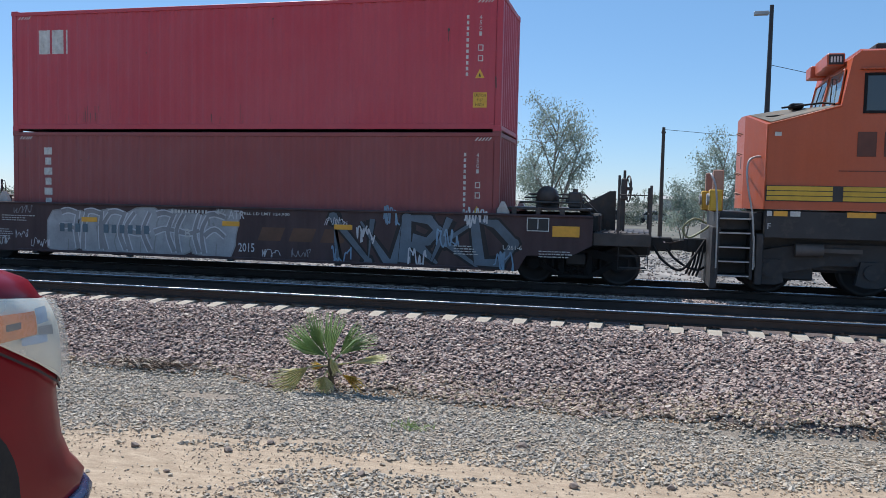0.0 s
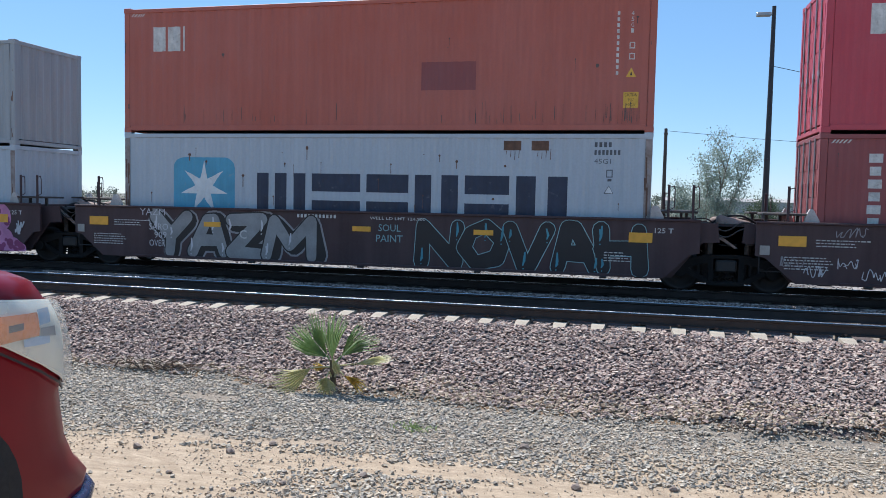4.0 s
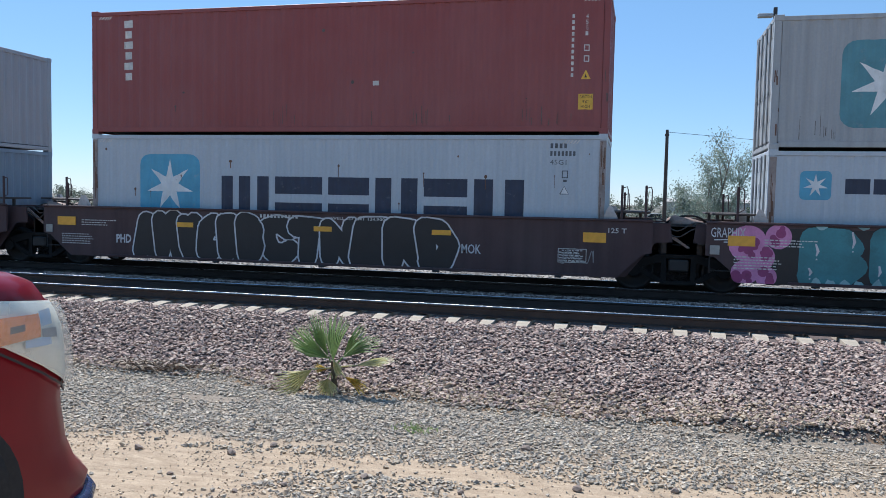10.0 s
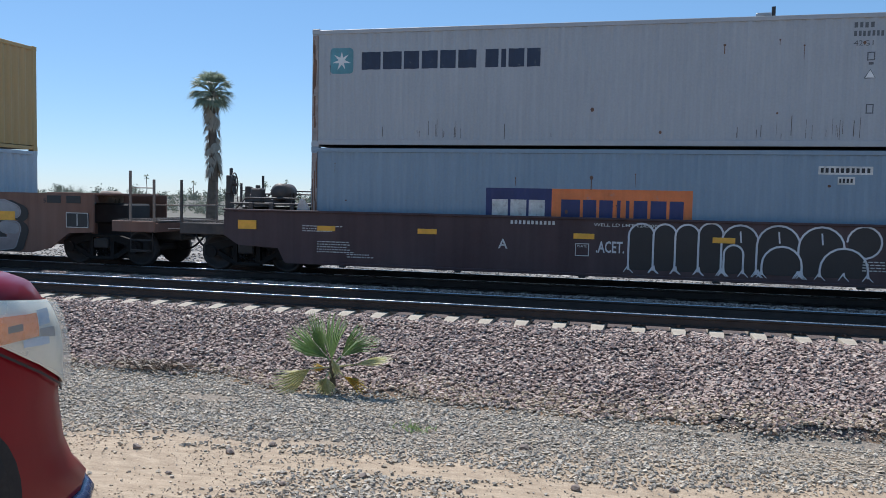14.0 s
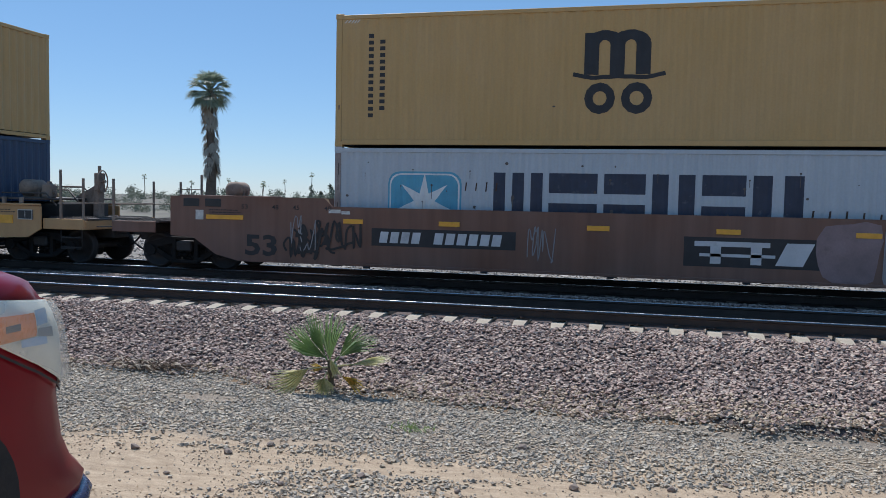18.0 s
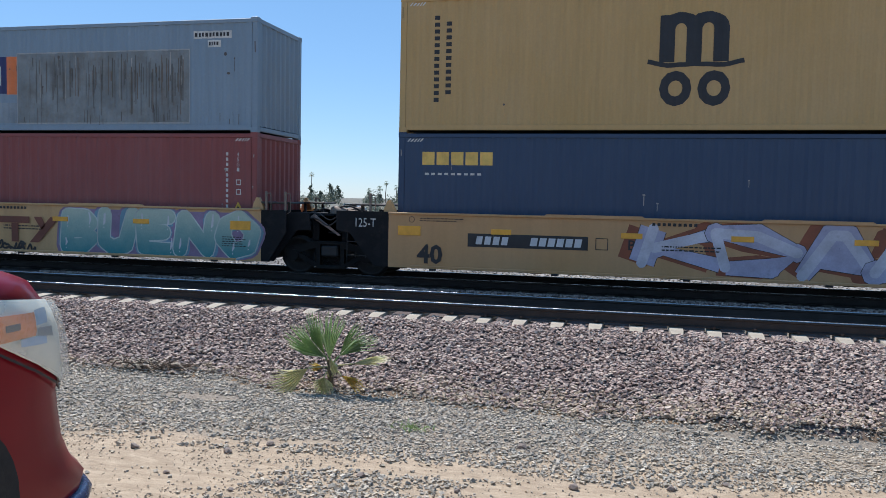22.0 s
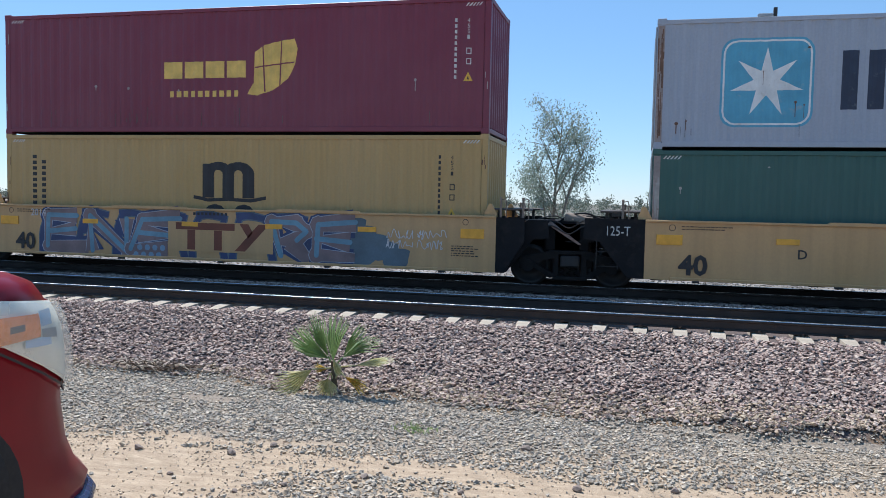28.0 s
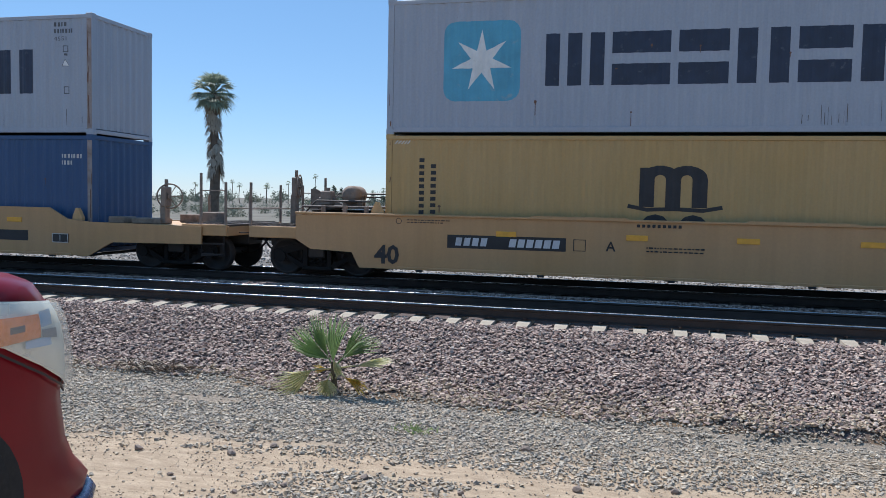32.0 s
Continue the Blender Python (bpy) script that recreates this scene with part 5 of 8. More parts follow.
def truck(car, u, base=1.76):
    """A two-axle truck under a car; its wheels turn."""
    if not TRUCK:
        for k in (-1, 1):
            TRUCK["f", k] = truck_frame_mesh(k, base).mesh("side_frame", SHADESTEEL)
        TRUCK["s"] = spring_mesh().mesh("suspension_spring", SHADESTEEL)
        # the bolster's wide low box is added filler for the dark underside
        TRUCK["b"] = Shape().box(-.2, -1.15, .42, .2, 1.15, .66, .03).box(-.62, -.5, .13, .62, .5, .5, .05).cyl((0, 0, .66), (0, 0, .78), .2, 16).mesh("bolster", STEEL)
        # the beam's thick middle box is added too, to keep the opening dark
        TRUCK["r"] = Shape().box(-.03, -.7, .3, .03, .7, .38, .01).box(-.13, -.62, .24, .13, .62, .60, .04).box(-.06, -.62, .3, .06, -.5, .55, .01).box(-.06, .5, .3, .06, .62, .55, .01).mesh("brake_beam", STEEL)
    x = u - C0
    for k in (-1, 1):
        f = part("side_frame", TRUCK["f", k], None, car, "cast steel truck side frame", pose(x, 0, 0))
        part("suspension_spring", TRUCK["s"], None, f, "", pose(0, k * 1.03, .01))
    part("bolster", TRUCK["b"], None, car, "", pose(x, 0, 0))
    for sx in (-1, 1):
        part("brake_beam", TRUCK["r"], None, car, "", pose(x + sx * .38, 0, 0))
        w = part("wheelset", WHEELSET, None, car, "steel wheels on an axle", pose(x + sx * base / 2, 0, .42))
        WHEELS.append((w, (x + sx * base / 2, 0, .42), .42))


def side_shape(kl, kr):
    """The outline of a well's side from its lower left corner on, in u and z."""
    left = {"art": [(-.38, .28), (-.95, .76), (-1.13, .8), (-1.13, 1.42)], "tart": [(-.1, .28), (-.1, 1.42)],
            "end": [(-.46, .28), (-.5, .32), (-.65, .61), (-1.62, .65), (-1.98, .86), (-1.98, 1.40), (-1.5, 1.42)]}[kl]
    right = {"art": [(13.15, 1.42), (13.15, .8), (12.95, .76), (12.48, .28)], "tart": [(12.45, 1.42), (12.45, .28)],
             "end": [(13.7, 1.42), (14.18, 1.40), (14.18, .86), (13.8, .65), (12.84, .61), (12.68, .32), (12.64, .28)]}[kr]
    return left + right


SHARED = {}


def shared(key, make, material):
    """Parts that many cars have alike share one mesh."""
    if key not in SHARED:
        SHARED[key] = make().mesh(key[0] if isinstance(key, tuple) else key, material)
    return SHARED[key]


def handrail(car, u, y, z0, z1, material, w=.075):
    """A flat upright with a bent round grab bar behind."""
    def make():
        s = Shape().box(-w / 2, -.02, z0, w / 2, .02, z1, .008)
        s.tube([(w / 2, 0, z1 - .05), (w / 2 + .07, 0, z1 - .03), (w / 2 + .09, 0, z1 - .1), (w / 2 + .09, 0, z1 - .45), (w / 2, 0, z1 - .5)], .011, 6)
        return s
    part("handrail", shared(("handrail", round(z0, 2), round(z1, 2), w, material.name), make, material), None, car, "", pose(u - C0, y, 0))


def hose(car, pts, r=.022, material=None):
    part("air_hose", Shape().tube(smooth_line([(u - C0, y, z) for u, y, z in pts]), r, 6), material or RUBBER, car, "black rubber air hose")


def coupler(car, u, d):
    """Draft gear, knuckle and hose at a car's outer end; d is the way outward."""
    s = Shape().box(-.25, -.16, .72, .45, .16, 1.02, .02).box(.4, -.09, .76, .75, .09, .98, .02)
    s.prism([(.7, -.14), (.95, -.17), (1.06, -.08), (1.0, .02), (.92, -.04), (.86, .02), (.9, .14), (.72, .16)], .73, 1.0, "z")
    m = pose(u - C0, 0, 0, 0, 0, 0 if d > 0 else 180)
    part("coupler", s, STEEL, car, "cast knuckle coupler", m)
    lever = Shape().tube([(.28, -1.35, .95), (.28, -.4, .93), (.42, -.2, .9), (.62, -.12, .95)], .014, 6)
    part("uncoupling_lever", lever, DECK, car, "", m)
    h = Shape().tube(smooth_line([(.35, -.25, .78), (.5, -.3, .6), (.75, -.32, .42), (1.0, -.33, .36), (1.12, -.3, .42)]), .026, 7)
    part("air_hose", h, RUBBER, car, "black rubber air hose", m)


def brake_wheel(car, u, z, y, material, r=.28, turn=12):
    s = Shape()
    s.tube([(0, r * math.cos(a * math.pi / 12), r * math.sin(a * math.pi / 12)) for a in range(25)], .018, 6)
    for a in range(6):
        s.tube([(0.04, 0, 0), (0, r * math.cos(a * 1.0472), r * math.sin(a * 1.0472))], .011, 5)
    s.cyl((-.03, 0, 0), (.08, 0, 0), .04, 10)
    part("brake_wheel", s, material, car, "spoked hand-brake wheel", pose(u - C0, y, z, 0, 0, turn))
    part("brake_housing", Shape().box(-.16, -.14, z - .25, -.03, .14, z + .22, .02).box(-.12, -.04, z + .2, -.06, .04, z + .4, .01).box(-.2, -.1, 1.1, -.06, .1, z - .2, .01), material, car, "", pose(u - C0, y, 0))


def end_platform(car, d, material, u_end, iron):
    """The brakeman's platform over the outer truck. d: +1 at the right end, -1 at the left."""
    m = pose(u_end - C0, 0, 0, 0, 0, 0 if d > 0 else 180)

    def flip(y):
        return y if d > 0 else -y
    near = -1
    deck = Shape().box(-1.15, -1.3, 1.08, 0, 1.3, 1.13, .008)
    plate_ = part("end_deck", deck, DECK, car, "open steel grating", m)
    for i in range(9):
        part("grating_bar", shared("grating_bar", lambda: Shape().box(-.01, -1.3, 1.131, .01, 1.3, 1.15), DECK), None, plate_, "", pose(-1.09 + .12 * i, 0, 0))
    # on brown cars the sill is coloured dark for shade as well
    part("end_sill", Shape().box(-1.15, -1.46, .86, 0, -1.40, 1.12, .012).box(-1.15, 1.40, .86, 0, 1.46, 1.12, .012).box(-.06, -1.40, .86, 0, 1.40, 1.08, .012), iron if iron is DECK else material, car, "", m)
    part("draft_sill", Shape().box(-2.4, -.35, .62, 0, .35, 1.05, .03), STEEL, car, "", m)
    for u, y, z1 in ((-.66, -1.43, 2.3), (-.03, -1.43, 2.1), (-.03, 1.43, 2.1)):
        part("handrail_post", shared(("handrail_post", z1, iron.name), lambda: Shape().box(-.028, -.022, .86, .028, .022, z1, .006), iron), None, car, "", m @ pose(u, y, 0))
    rails = Shape().tube([(-.66, -1.40, 1.9), (-.03, -1.40, 1.9)], .013, 6).tube([(-.03, -1.40, 1.5), (-.03, 1.40, 1.5)], .013, 6)
    part("handrail_bar", rails, iron, car, "", m)
    steps = Shape()
    for z in (.42, .66):
        steps.box(-.62, -1.47, z, -.08, -1.43, z + .03)
    steps.tube([(-.64, -1.45, .9), (-.64, -1.45, .40), (-.06, -1.45, .40), (-.06, -1.45, .9)], .012, 6)
    part("sill_step", steps, STEEL, car, "", m)
    coupler(car, u_end, d)


def reservoir(car, u, y, z, material, r=.2, length=.55):
    s = Shape().lathe([(0, -length / 2), (r * .6, -length / 2 + .01), (r, -length / 2 + .08), (r, length / 2 - .08), (r * .6, length / 2 - .01), (0, length / 2)], (0, 0, 0), "y", 18)
    s.box(-r - .03, -.1, -r - .1, r + .03, -.06, 0, .01).box(-r - .03, .06, -r - .1, r + .03, .1, 0, .01)
    part("air_reservoir", s, material, car, "", pose(u - C0, y, z))


def upper_deck(car, u0, u1, material, posts):
    """The walkway above an articulated joint, with its struts."""
    lo, hi = min(u0, u1), max(u0, u1)
    for y in (-1.40, .62):
        part("walkway", Shape().box(lo - C0, y, 1.585, hi - C0, y + .78, 1.63, .01), DECK, car, "steel walkway grating")
    for u in (lo + .12, hi - .2):
        for y in (-1.0, 1.0):
            part("strut", shared("strut", lambda: Shape().box(-.03, -.03, 1.2, .03, .03, 1.6, .006), DECK), None, car, "", pose(u - C0, y, 0))
    tall = 2.15 if material is BROWN else 1.86
    for k, u in enumerate(posts):
        handrail(car, u, -1.43, 1.42, tall, material if material is BROWN else IRON, .05)
    handrail(car, posts[0], 1.43, 1.42, tall - .1, material if material is BROWN else IRON, .05)


def guide(car, u, d, material, drop=0):
    """A pale wedge that guides a container's corner into the well."""
    for y in (-1.36, 1.36):
        s = Shape().prism([(-.14, 1.42), (.14, 1.42), (.14, 1.5), (.02, 1.72), (-.04, 1.72), (-.12, 1.55)], y - .05, y + .05)
        part("corner_guide", s, material, car, "pale container guide", pose(u - C0, 0, drop))


def art_joint(car, side, material, yellow):
    """The end structure of a unit at an articulated joint: a sloped bulkhead over the shared truck."""
    if side == "left":
        m = pose(-C0, 0, 0)
    else:
        m = pose(-C0 + 12.192, 0, 0, 0, 0, 180)
    cone = Shape()
    for y in (-1.28, 1.24):
        cone.prism([(-.05, .28), (-.05, 1.4), (-1.3, 1.4), (-1.35, 1.02), (-1.02, 1.0), (-.45, .28)], y, y + .04)
    cone.prism([(-.02, .29), (.02, .29), (.02, 1.42), (-.02, 1.42)], -1.2, 1.2)
    cone.prism([(-1.3, .95), (-.5, .95), (-.3, 1.38), (-1.3, 1.38)], -.55, .55)
    cone.box(-1.55, -.3, .8, -.4, .3, 1.1, .03)
    part("end_bulkhead", cone, BLACK if yellow else material, car, "sloped end bulkhead", m)
    clutter = Shape()
    for i in range(3):
        clutter.box(-.35 - .3 * i, -1.2, 1.1, -.2 - .3 * i, -.7, 1.32, .02)
    clutter.cyl((-1.0, -.9, 1.2), (-.5, -.9, 1.2), .09, 12)
    clutter.box(-1.25, -1.1, .95, -1.1, -.6, 1.25, .02)
    clutter.box(-2.0, -.9, .72, -1.2, .9, 1.38, .05)
    part("joint_gear", clutter, DECK if not yellow else BLACK, car, "", m)
    ladder = Shape()
    for z in (.5, .8, 1.1, 1.36):
        ladder.tube([(-.62, -1.5, z), (-1.05, -1.5, z)], .013, 6)
    ladder.tube([(-.62, -1.5, .45), (-.62, -1.5, 1.5)], .013, 6).tube([(-1.05, -1.5, .45), (-1.05, -1.5, 1.5)], .013, 6)
    part("ladder", ladder, STEEL, car, "", m)


def well_floor(car, u0, u1):
    s = Shape()
    for y in (-1, 1):
        s.box(u0 - C0, y * 1.22 - .27, .275, u1 - C0, y * 1.22 + .27, .30)
    part("floor_flange", s, STEEL, car)
    for u in (.15, 3.1, 6.1, 9.1, 12.04):
        part("cross_bearer", shared("cross_bearer", lambda: Shape().box(-.13, -1.46, .255, .13, 1.46, .302, .012), STEEL), None, car, "", pose(u - C0, 0, 0))


def well_car(i, style, kl, kr, label, side=None, side_z=1.42, far_u=None):
    """One unit of a well car round stack i."""
    x = STACK_X[i] + C0
    car = thing("well_car", pose(x, TRACK_Y, 0), label, "freight car", "freight cars of the train")
    MOVERS.append((car, x, TRACK_Y, 0))
    yellow = style != "brown"
    material = {"brown": BROWN, "yellow": TAN, "dusty": DUSTYTAN, "rust": OLDTAN}[style]
    key = {True: {"art": "tart"}, False: {}}[yellow]
    outline = side or side_shape(key.get(kl, kl), key.get(kr, kr))
    poly = [(u - C0, z) for u, z in outline]
    u0, u1 = min(p[0] for p in poly), max(p[0] for p in poly)
    for k in (-1, 1):
        a, b = (-SIDE_Y, -SIDE_Y + .05) if k < 0 else (SIDE_Y - .05, SIDE_Y)
        pl = part("side_plate", Shape().prism(poly, a, b), material, car, "painted steel side of the well")
        top = Shape()
        if side is None:
            top.box(u0, k * SIDE_Y - .045, side_z, u1, k * SIDE_Y + .045, side_z + .05, .012)
        bot = Shape().box(-5.7, k * SIDE_Y - .035, .275, 5.75, k * SIDE_Y + .03, .335, .012)
        if side is None:
            part("top_chord", top, material, pl)
        part("bottom_chord", bot, material, pl)
        for q in (-5.2, -2.6, 0.0, 2.6, 5.2):
            part("hinge_lug", shared("hinge_lug", lambda: Shape().box(-.07, -.05, .235, .07, .05, .28, .01), STEEL), None, pl, "", pose(q, k * SIDE_Y, 0))
    well_floor(car, -.1, 12.3)
    if kl == "art":
        art_joint(car, "left", material, yellow)
        if yellow:
            for y in (-SIDE_Y, SIDE_Y - .05):
                part("joint_plate", Shape().prism([(u - C0, z) for u, z in [(-.1, .28), (-.42, .28), (-1.0, 1.0), (-1.3, 1.05), (-1.3, 1.47), (-.1, 1.47)]], y, y + .05), BLACK, car, "black joint plate")
        upper_deck(car, -1.0, -.1, material, (-.55,))
        air = (lambda r, h: Shape().lathe([(0, -h), (r * .7, -h + .01), (r, -h + .07), (r, h - .07), (r * .7, h - .01), (0, h)], (0, 0, 0), "x", 18).box(-h * .6, -r - .02, -.03, -h * .45, r + .02, .03, .01).box(h * .45, -r - .02, -.03, h * .6, r + .02, .03, .01))
        part("air_cylinder", air(.15, .36), IRON if yellow else SUNDUSTIRON, car, "dusty brake cylinder", pose(-1.45 - C0, -.55, 1.36, 0, 12, 8))
        part("air_cylinder", air(.11, .28), IRON if yellow else SUNDUSTIRON, car, "dusty brake cylinder", pose(-1.55 - C0, .35, 1.42, 0, -6, -20))
        part("brake_lever", Shape().prism([(-.42, -.05), (.38, -.02), (.42, .02), (-.38, .05)], -.012, .012).cyl((-.3, -.04, 0), (-.3, .04, 0), .03, 8), SUNDUSTIRON, car, "dusty lever in a pale sunlit tone", pose(-1.75 - C0, -1.0, 1.12, 0, 34, 0))
        truck(car, -1.61)
        hose(car, [(-1.0, -.5, 1.4), (-1.3, -.6, 1.55), (-1.7, -.6, 1.5), (-2.0, -.5, 1.3), (-2.25, -.5, 1.4)])
        hose(car, [(-1.1, -.8, 1.1), (-1.5, -.9, .95), (-1.9, -.85, 1.0), (-2.3, -.7, 1.2)], .018)
        for dy, dz in ((-1.05, 0), (-.95, .12), (-.3, .2)):
            hose(car, [(-.9, dy, 1.2 + dz), (-1.3, dy - .1, 1.3 + dz), (-1.65, dy - .05, 1.12 + dz), (-2.0, dy, 1.28 + dz), (-2.4, dy, 1.2 + dz)], .016, DECK)
    if kr == "art":
        art_joint(car, "right", material, yellow)
        if yellow:
            for y in (-SIDE_Y, SIDE_Y - .05):
                part("joint_plate", Shape().prism([(u - C0, z) for u, z in [(12.45, .28), (12.45, 1.44), (13.05, 1.44), (13.05, .95), (12.72, .42), (12.64, .28)]], y, y + .05), BLACK, car, "black joint plate")
        upper_deck(car, 12.3, 13.1, material, (12.53, 13.0))
    guide(car, -.12, -1, GREYTIP if not yellow else TAN)
    guide(car, 12.31 if i != 11 else 11.9, 1, GREYTIP if not yellow else TAN, 0 if i != 11 else -.3)
    return car, material


def end_gear(car, d, material, variant):
    """Brake gear above an outer end's deck."""
    def U(u):
        return u if d > 0 else 12.192 - u
    sh = Shape()
    for u, w in ((12.55, .05), (13.05, .05), (13.55, .05)):
        a = U(u) - C0
        sh.box(a - .05, -1.45, 1.42, a + .05, -1.38, 1.62, .01)
    tagged(part("deck_bracket", sh, material, car), kind="stuff")
    top = Shape().box(min(U(12.3), U(14.1)) - C0, -1.38, 1.56, max(U(12.3), U(14.1)) - C0, 1.38, 1.61, .01)
    part("end_walkway", top, DECK, car, "steel walkway plate")
    under = Shape().box(min(U(12.3), U(14.3)) - C0, -.9, 1.1, max(U(12.3), U(14.3)) - C0, .9, 1.5, .04)
    part("end_frame", under, STEEL, car)
    reservoir(car, U(13.15), -.55, 1.86, material, .21, .7)
    pipes = Shape()
    for z, y in ((1.72, -1.0), (1.82, -.2), (1.9, .4)):
        pipes.tube([(U(12.6) - C0, y, z), (U(13.9) - C0, y, z), (U(14.2) - C0, y, z - .3)], .02, 6)
    part("brake_piping", pipes, DECK, car)
    part("valve", Shape().box(-.14, -.12, 1.61, .14, .12, 1.95, .03).cyl((0, 0, 1.95), (0, 0, 2.02), .06, 10).cyl((-.2, 0, 1.75), (.2, 0, 1.75), .05, 10), material, car, "", pose(U(13.75) - C0, -.7, 0))
    # the slanted brace up to the brake stand
    brace = Shape().prism([(U(13.7) - C0, 1.6), (U(14.45) - C0, 2.0), (U(14.58) - C0, 2.0), (U(14.58) - C0, 1.1), (U(14.3) - C0, 1.1)], .25, .32)
    part("brake_brace", brace, material, car)
    if variant:
        brake_wheel(car, U(14.85), 2.05, -.1 if d > 0 else .2, material)


def cars():
    art_words = "articulated well car unit, side covered in graffiti"
    rows = [
        (0, "brown", "art", "end", "dark brown well car end unit under faded white graffiti"),
        (1, "brown", "art", "art", "dark brown well car unit with silver and black graffiti"),
        (2, "brown", "art", "art", "dark brown well car unit with teal and pink graffiti"),
        (3, "brown", "art", "art", "dark brown well car unit with black bubble graffiti"),
        (4, "brown", "end", "art", "dark brown well car end unit with white-outlined graffiti"),
        (6, "dusty", "art", "end", "yellow well car end unit with lilac graffiti"),
        (7, "yellow", "art", "art", "yellow well car unit covered in turquoise graffiti"),
        (8, "yellow", "art", "art", "clean yellow well car unit between black joints"),
        (9, "yellow", "art", "art", "yellow well car unit with blue and pink graffiti"),
        (10, "dusty", "end", "art", "yellow well car end unit with a dark number plate"),
        (11, "dusty", "end", "end", "dusty yellow well car with an open end platform")]
    # the last unit's side drops to a low open deck past the container
    LAST_SIDE = [(-.46, .28), (-.5, .32), (-.65, .61), (-1.62, .65), (-1.98, .86), (-1.98, 1.40), (-1.5, 1.42), (11.2, 1.42), (11.7, 1.16), (12.3, 1.1), (15.3, 1.07), (15.3, .66), (12.95, .63), (12.7, .5), (12.3, .28)]
    made = {}
    for i, style, kl, kr, label in rows:
        car, material = well_car(i, style, kl, kr, label, side=LAST_SIDE if i == 11 else None)
        made[i] = car
        for k, d in ((kl, -1), (kr, 1)):
            if k == "end":
                u_end = 15.34 if d > 0 else -3.15
                if i == 11 and d > 0:
                    u_end = 15.9
                truck(car, u_end - 1.51 if d > 0 else u_end + 1.51)
                # brown ends take dark deck steel to put their shade into the colour
                gear = DECK if style == "brown" else IRON
                end_platform(car, d, material, u_end, gear)
                if i != 11 or d < 0:
                    end_gear(car, d, gear, True)
        if i == 11:
            part("deck_plate", Shape().box(12.35 - C0, -1.47, 1.03, 14.7 - C0, 1.47, 1.075, .01), material, car, "dusty steel deck plate")
            for u, y, w, h in ((12.6, -1.2, .45, .16), (13.2, -1.15, .8, .14), (13.6, .3, .5, .22), (14.6, -.3, .4, .3)):
                part("deck_box", Shape().box(u - C0, y, 1.075, u - C0 + w, y + .5, 1.075 + h, .02), IRON, car)
            brake_wheel(car, 14.15, 1.75, -1.0, IRON, .29, -62)
            for u, y in ((13.8, 1.4), (15.0, 1.4)):
                part("handrail_post", shared(("handrail_post", 1.8, "deck"), lambda: Shape().box(-.028, -.022, 1.06, .028, .022, 1.8, .006), IRON), None, car, "", pose(u - C0, y, 0))
    # the single car with raised ends
    outline = [(-2.15, .28), (-2.75, .42), (-3.3, .78), (-3.9, .82), (-3.9, 1.73), (-.1, 1.74), (.08, 1.56), (12.12, 1.56), (12.3, 1.74), (16.09, 1.73), (16.09, .82), (15.4, .78), (14.9, .42), (14.34, .28)]
    car, material = well_car(5, "rust", "own", "own", "rust-brown single well car with white graffiti", side=outline)
    made[5] = car
    for d, u_end in ((-1, -5.5), (1, 17.69)):
        truck(car, u_end - d * 1.7)
        end_platform(car, d, material, u_end, IRON)

        def U(u):
            return u if d > 0 else 12.192 - u
        part("end_frame", Shape().box(min(U(12.5), U(16.3)) - C0, -.45, 1.0, max(U(12.5), U(16.3)) - C0, .45, 1.5, .04), STEEL, car)
        reservoir(car, U(15.3), .2, 1.9 if d < 0 else 1.62, IRON, .2, .7)
        lid = Shape().box(min(U(14.6), U(16.0)) - C0, -1.3, 1.70, max(U(14.6), U(16.0)) - C0, 1.3, 1.76, .01)
        part("end_cover", lid, material, car)
        for u in (15.0, 15.55):
            part("side_slot", Shape().box(U(u) - C0 - .2, -SIDE_Y - .012, 1.5, U(u) - C0 + .2, -SIDE_Y - .002, 1.68, .004), LENS, car, "dark slot")
    return made


CARS = cars()


# ---- the locomotive ----
ORANGE = paintwork("loco_orange", (.50, .085, .018), .4, .12, .08, (.2, .08, .04), .2)
LOCO_YEL = plain("loco_yellow", (.62, .38, .03), .45, 0, .15, 3, 40, .05)
LOCO_TAN = plain("loco_dusty_tan", (.42, .24, .17), .6, 0, .25, 3, 40, .05)
LOCO_DARK = plain("loco_frame", (.035, .033, .035), .6, 0, .3, 2, 30, dirt=(.09, .07, .06), amount=.4)


def glass_mat(name, col=(.05, .07, .08)):
    m, t, ns, ln, bs = node_mat(name)
    bs.inputs["Base Color"].default_value = (*col, 1)
    bs.inputs["Roughness"].default_value = .05
    bs.inputs["Specular IOR Level"].default_value = .8
    return m


# windscreen base colour is paled to hold the reflected sky
CABGLASS = glass_mat("sky_pale_cab_glass", (.16, .20, .21))
DARKGLASS = glass_mat("dark_cab_glass", (.035, .04, .045))
ANTISLIP = plain("grey_antislip", (.17, .155, .125), .9, 0, .3, 4, 60, .4, dirt=(.3, .14, .07), amount=.35)


DULLINK = plain("dull_brown_lettering", (.12, .035, .02), .5, 0, .25, 3, 30, .03)


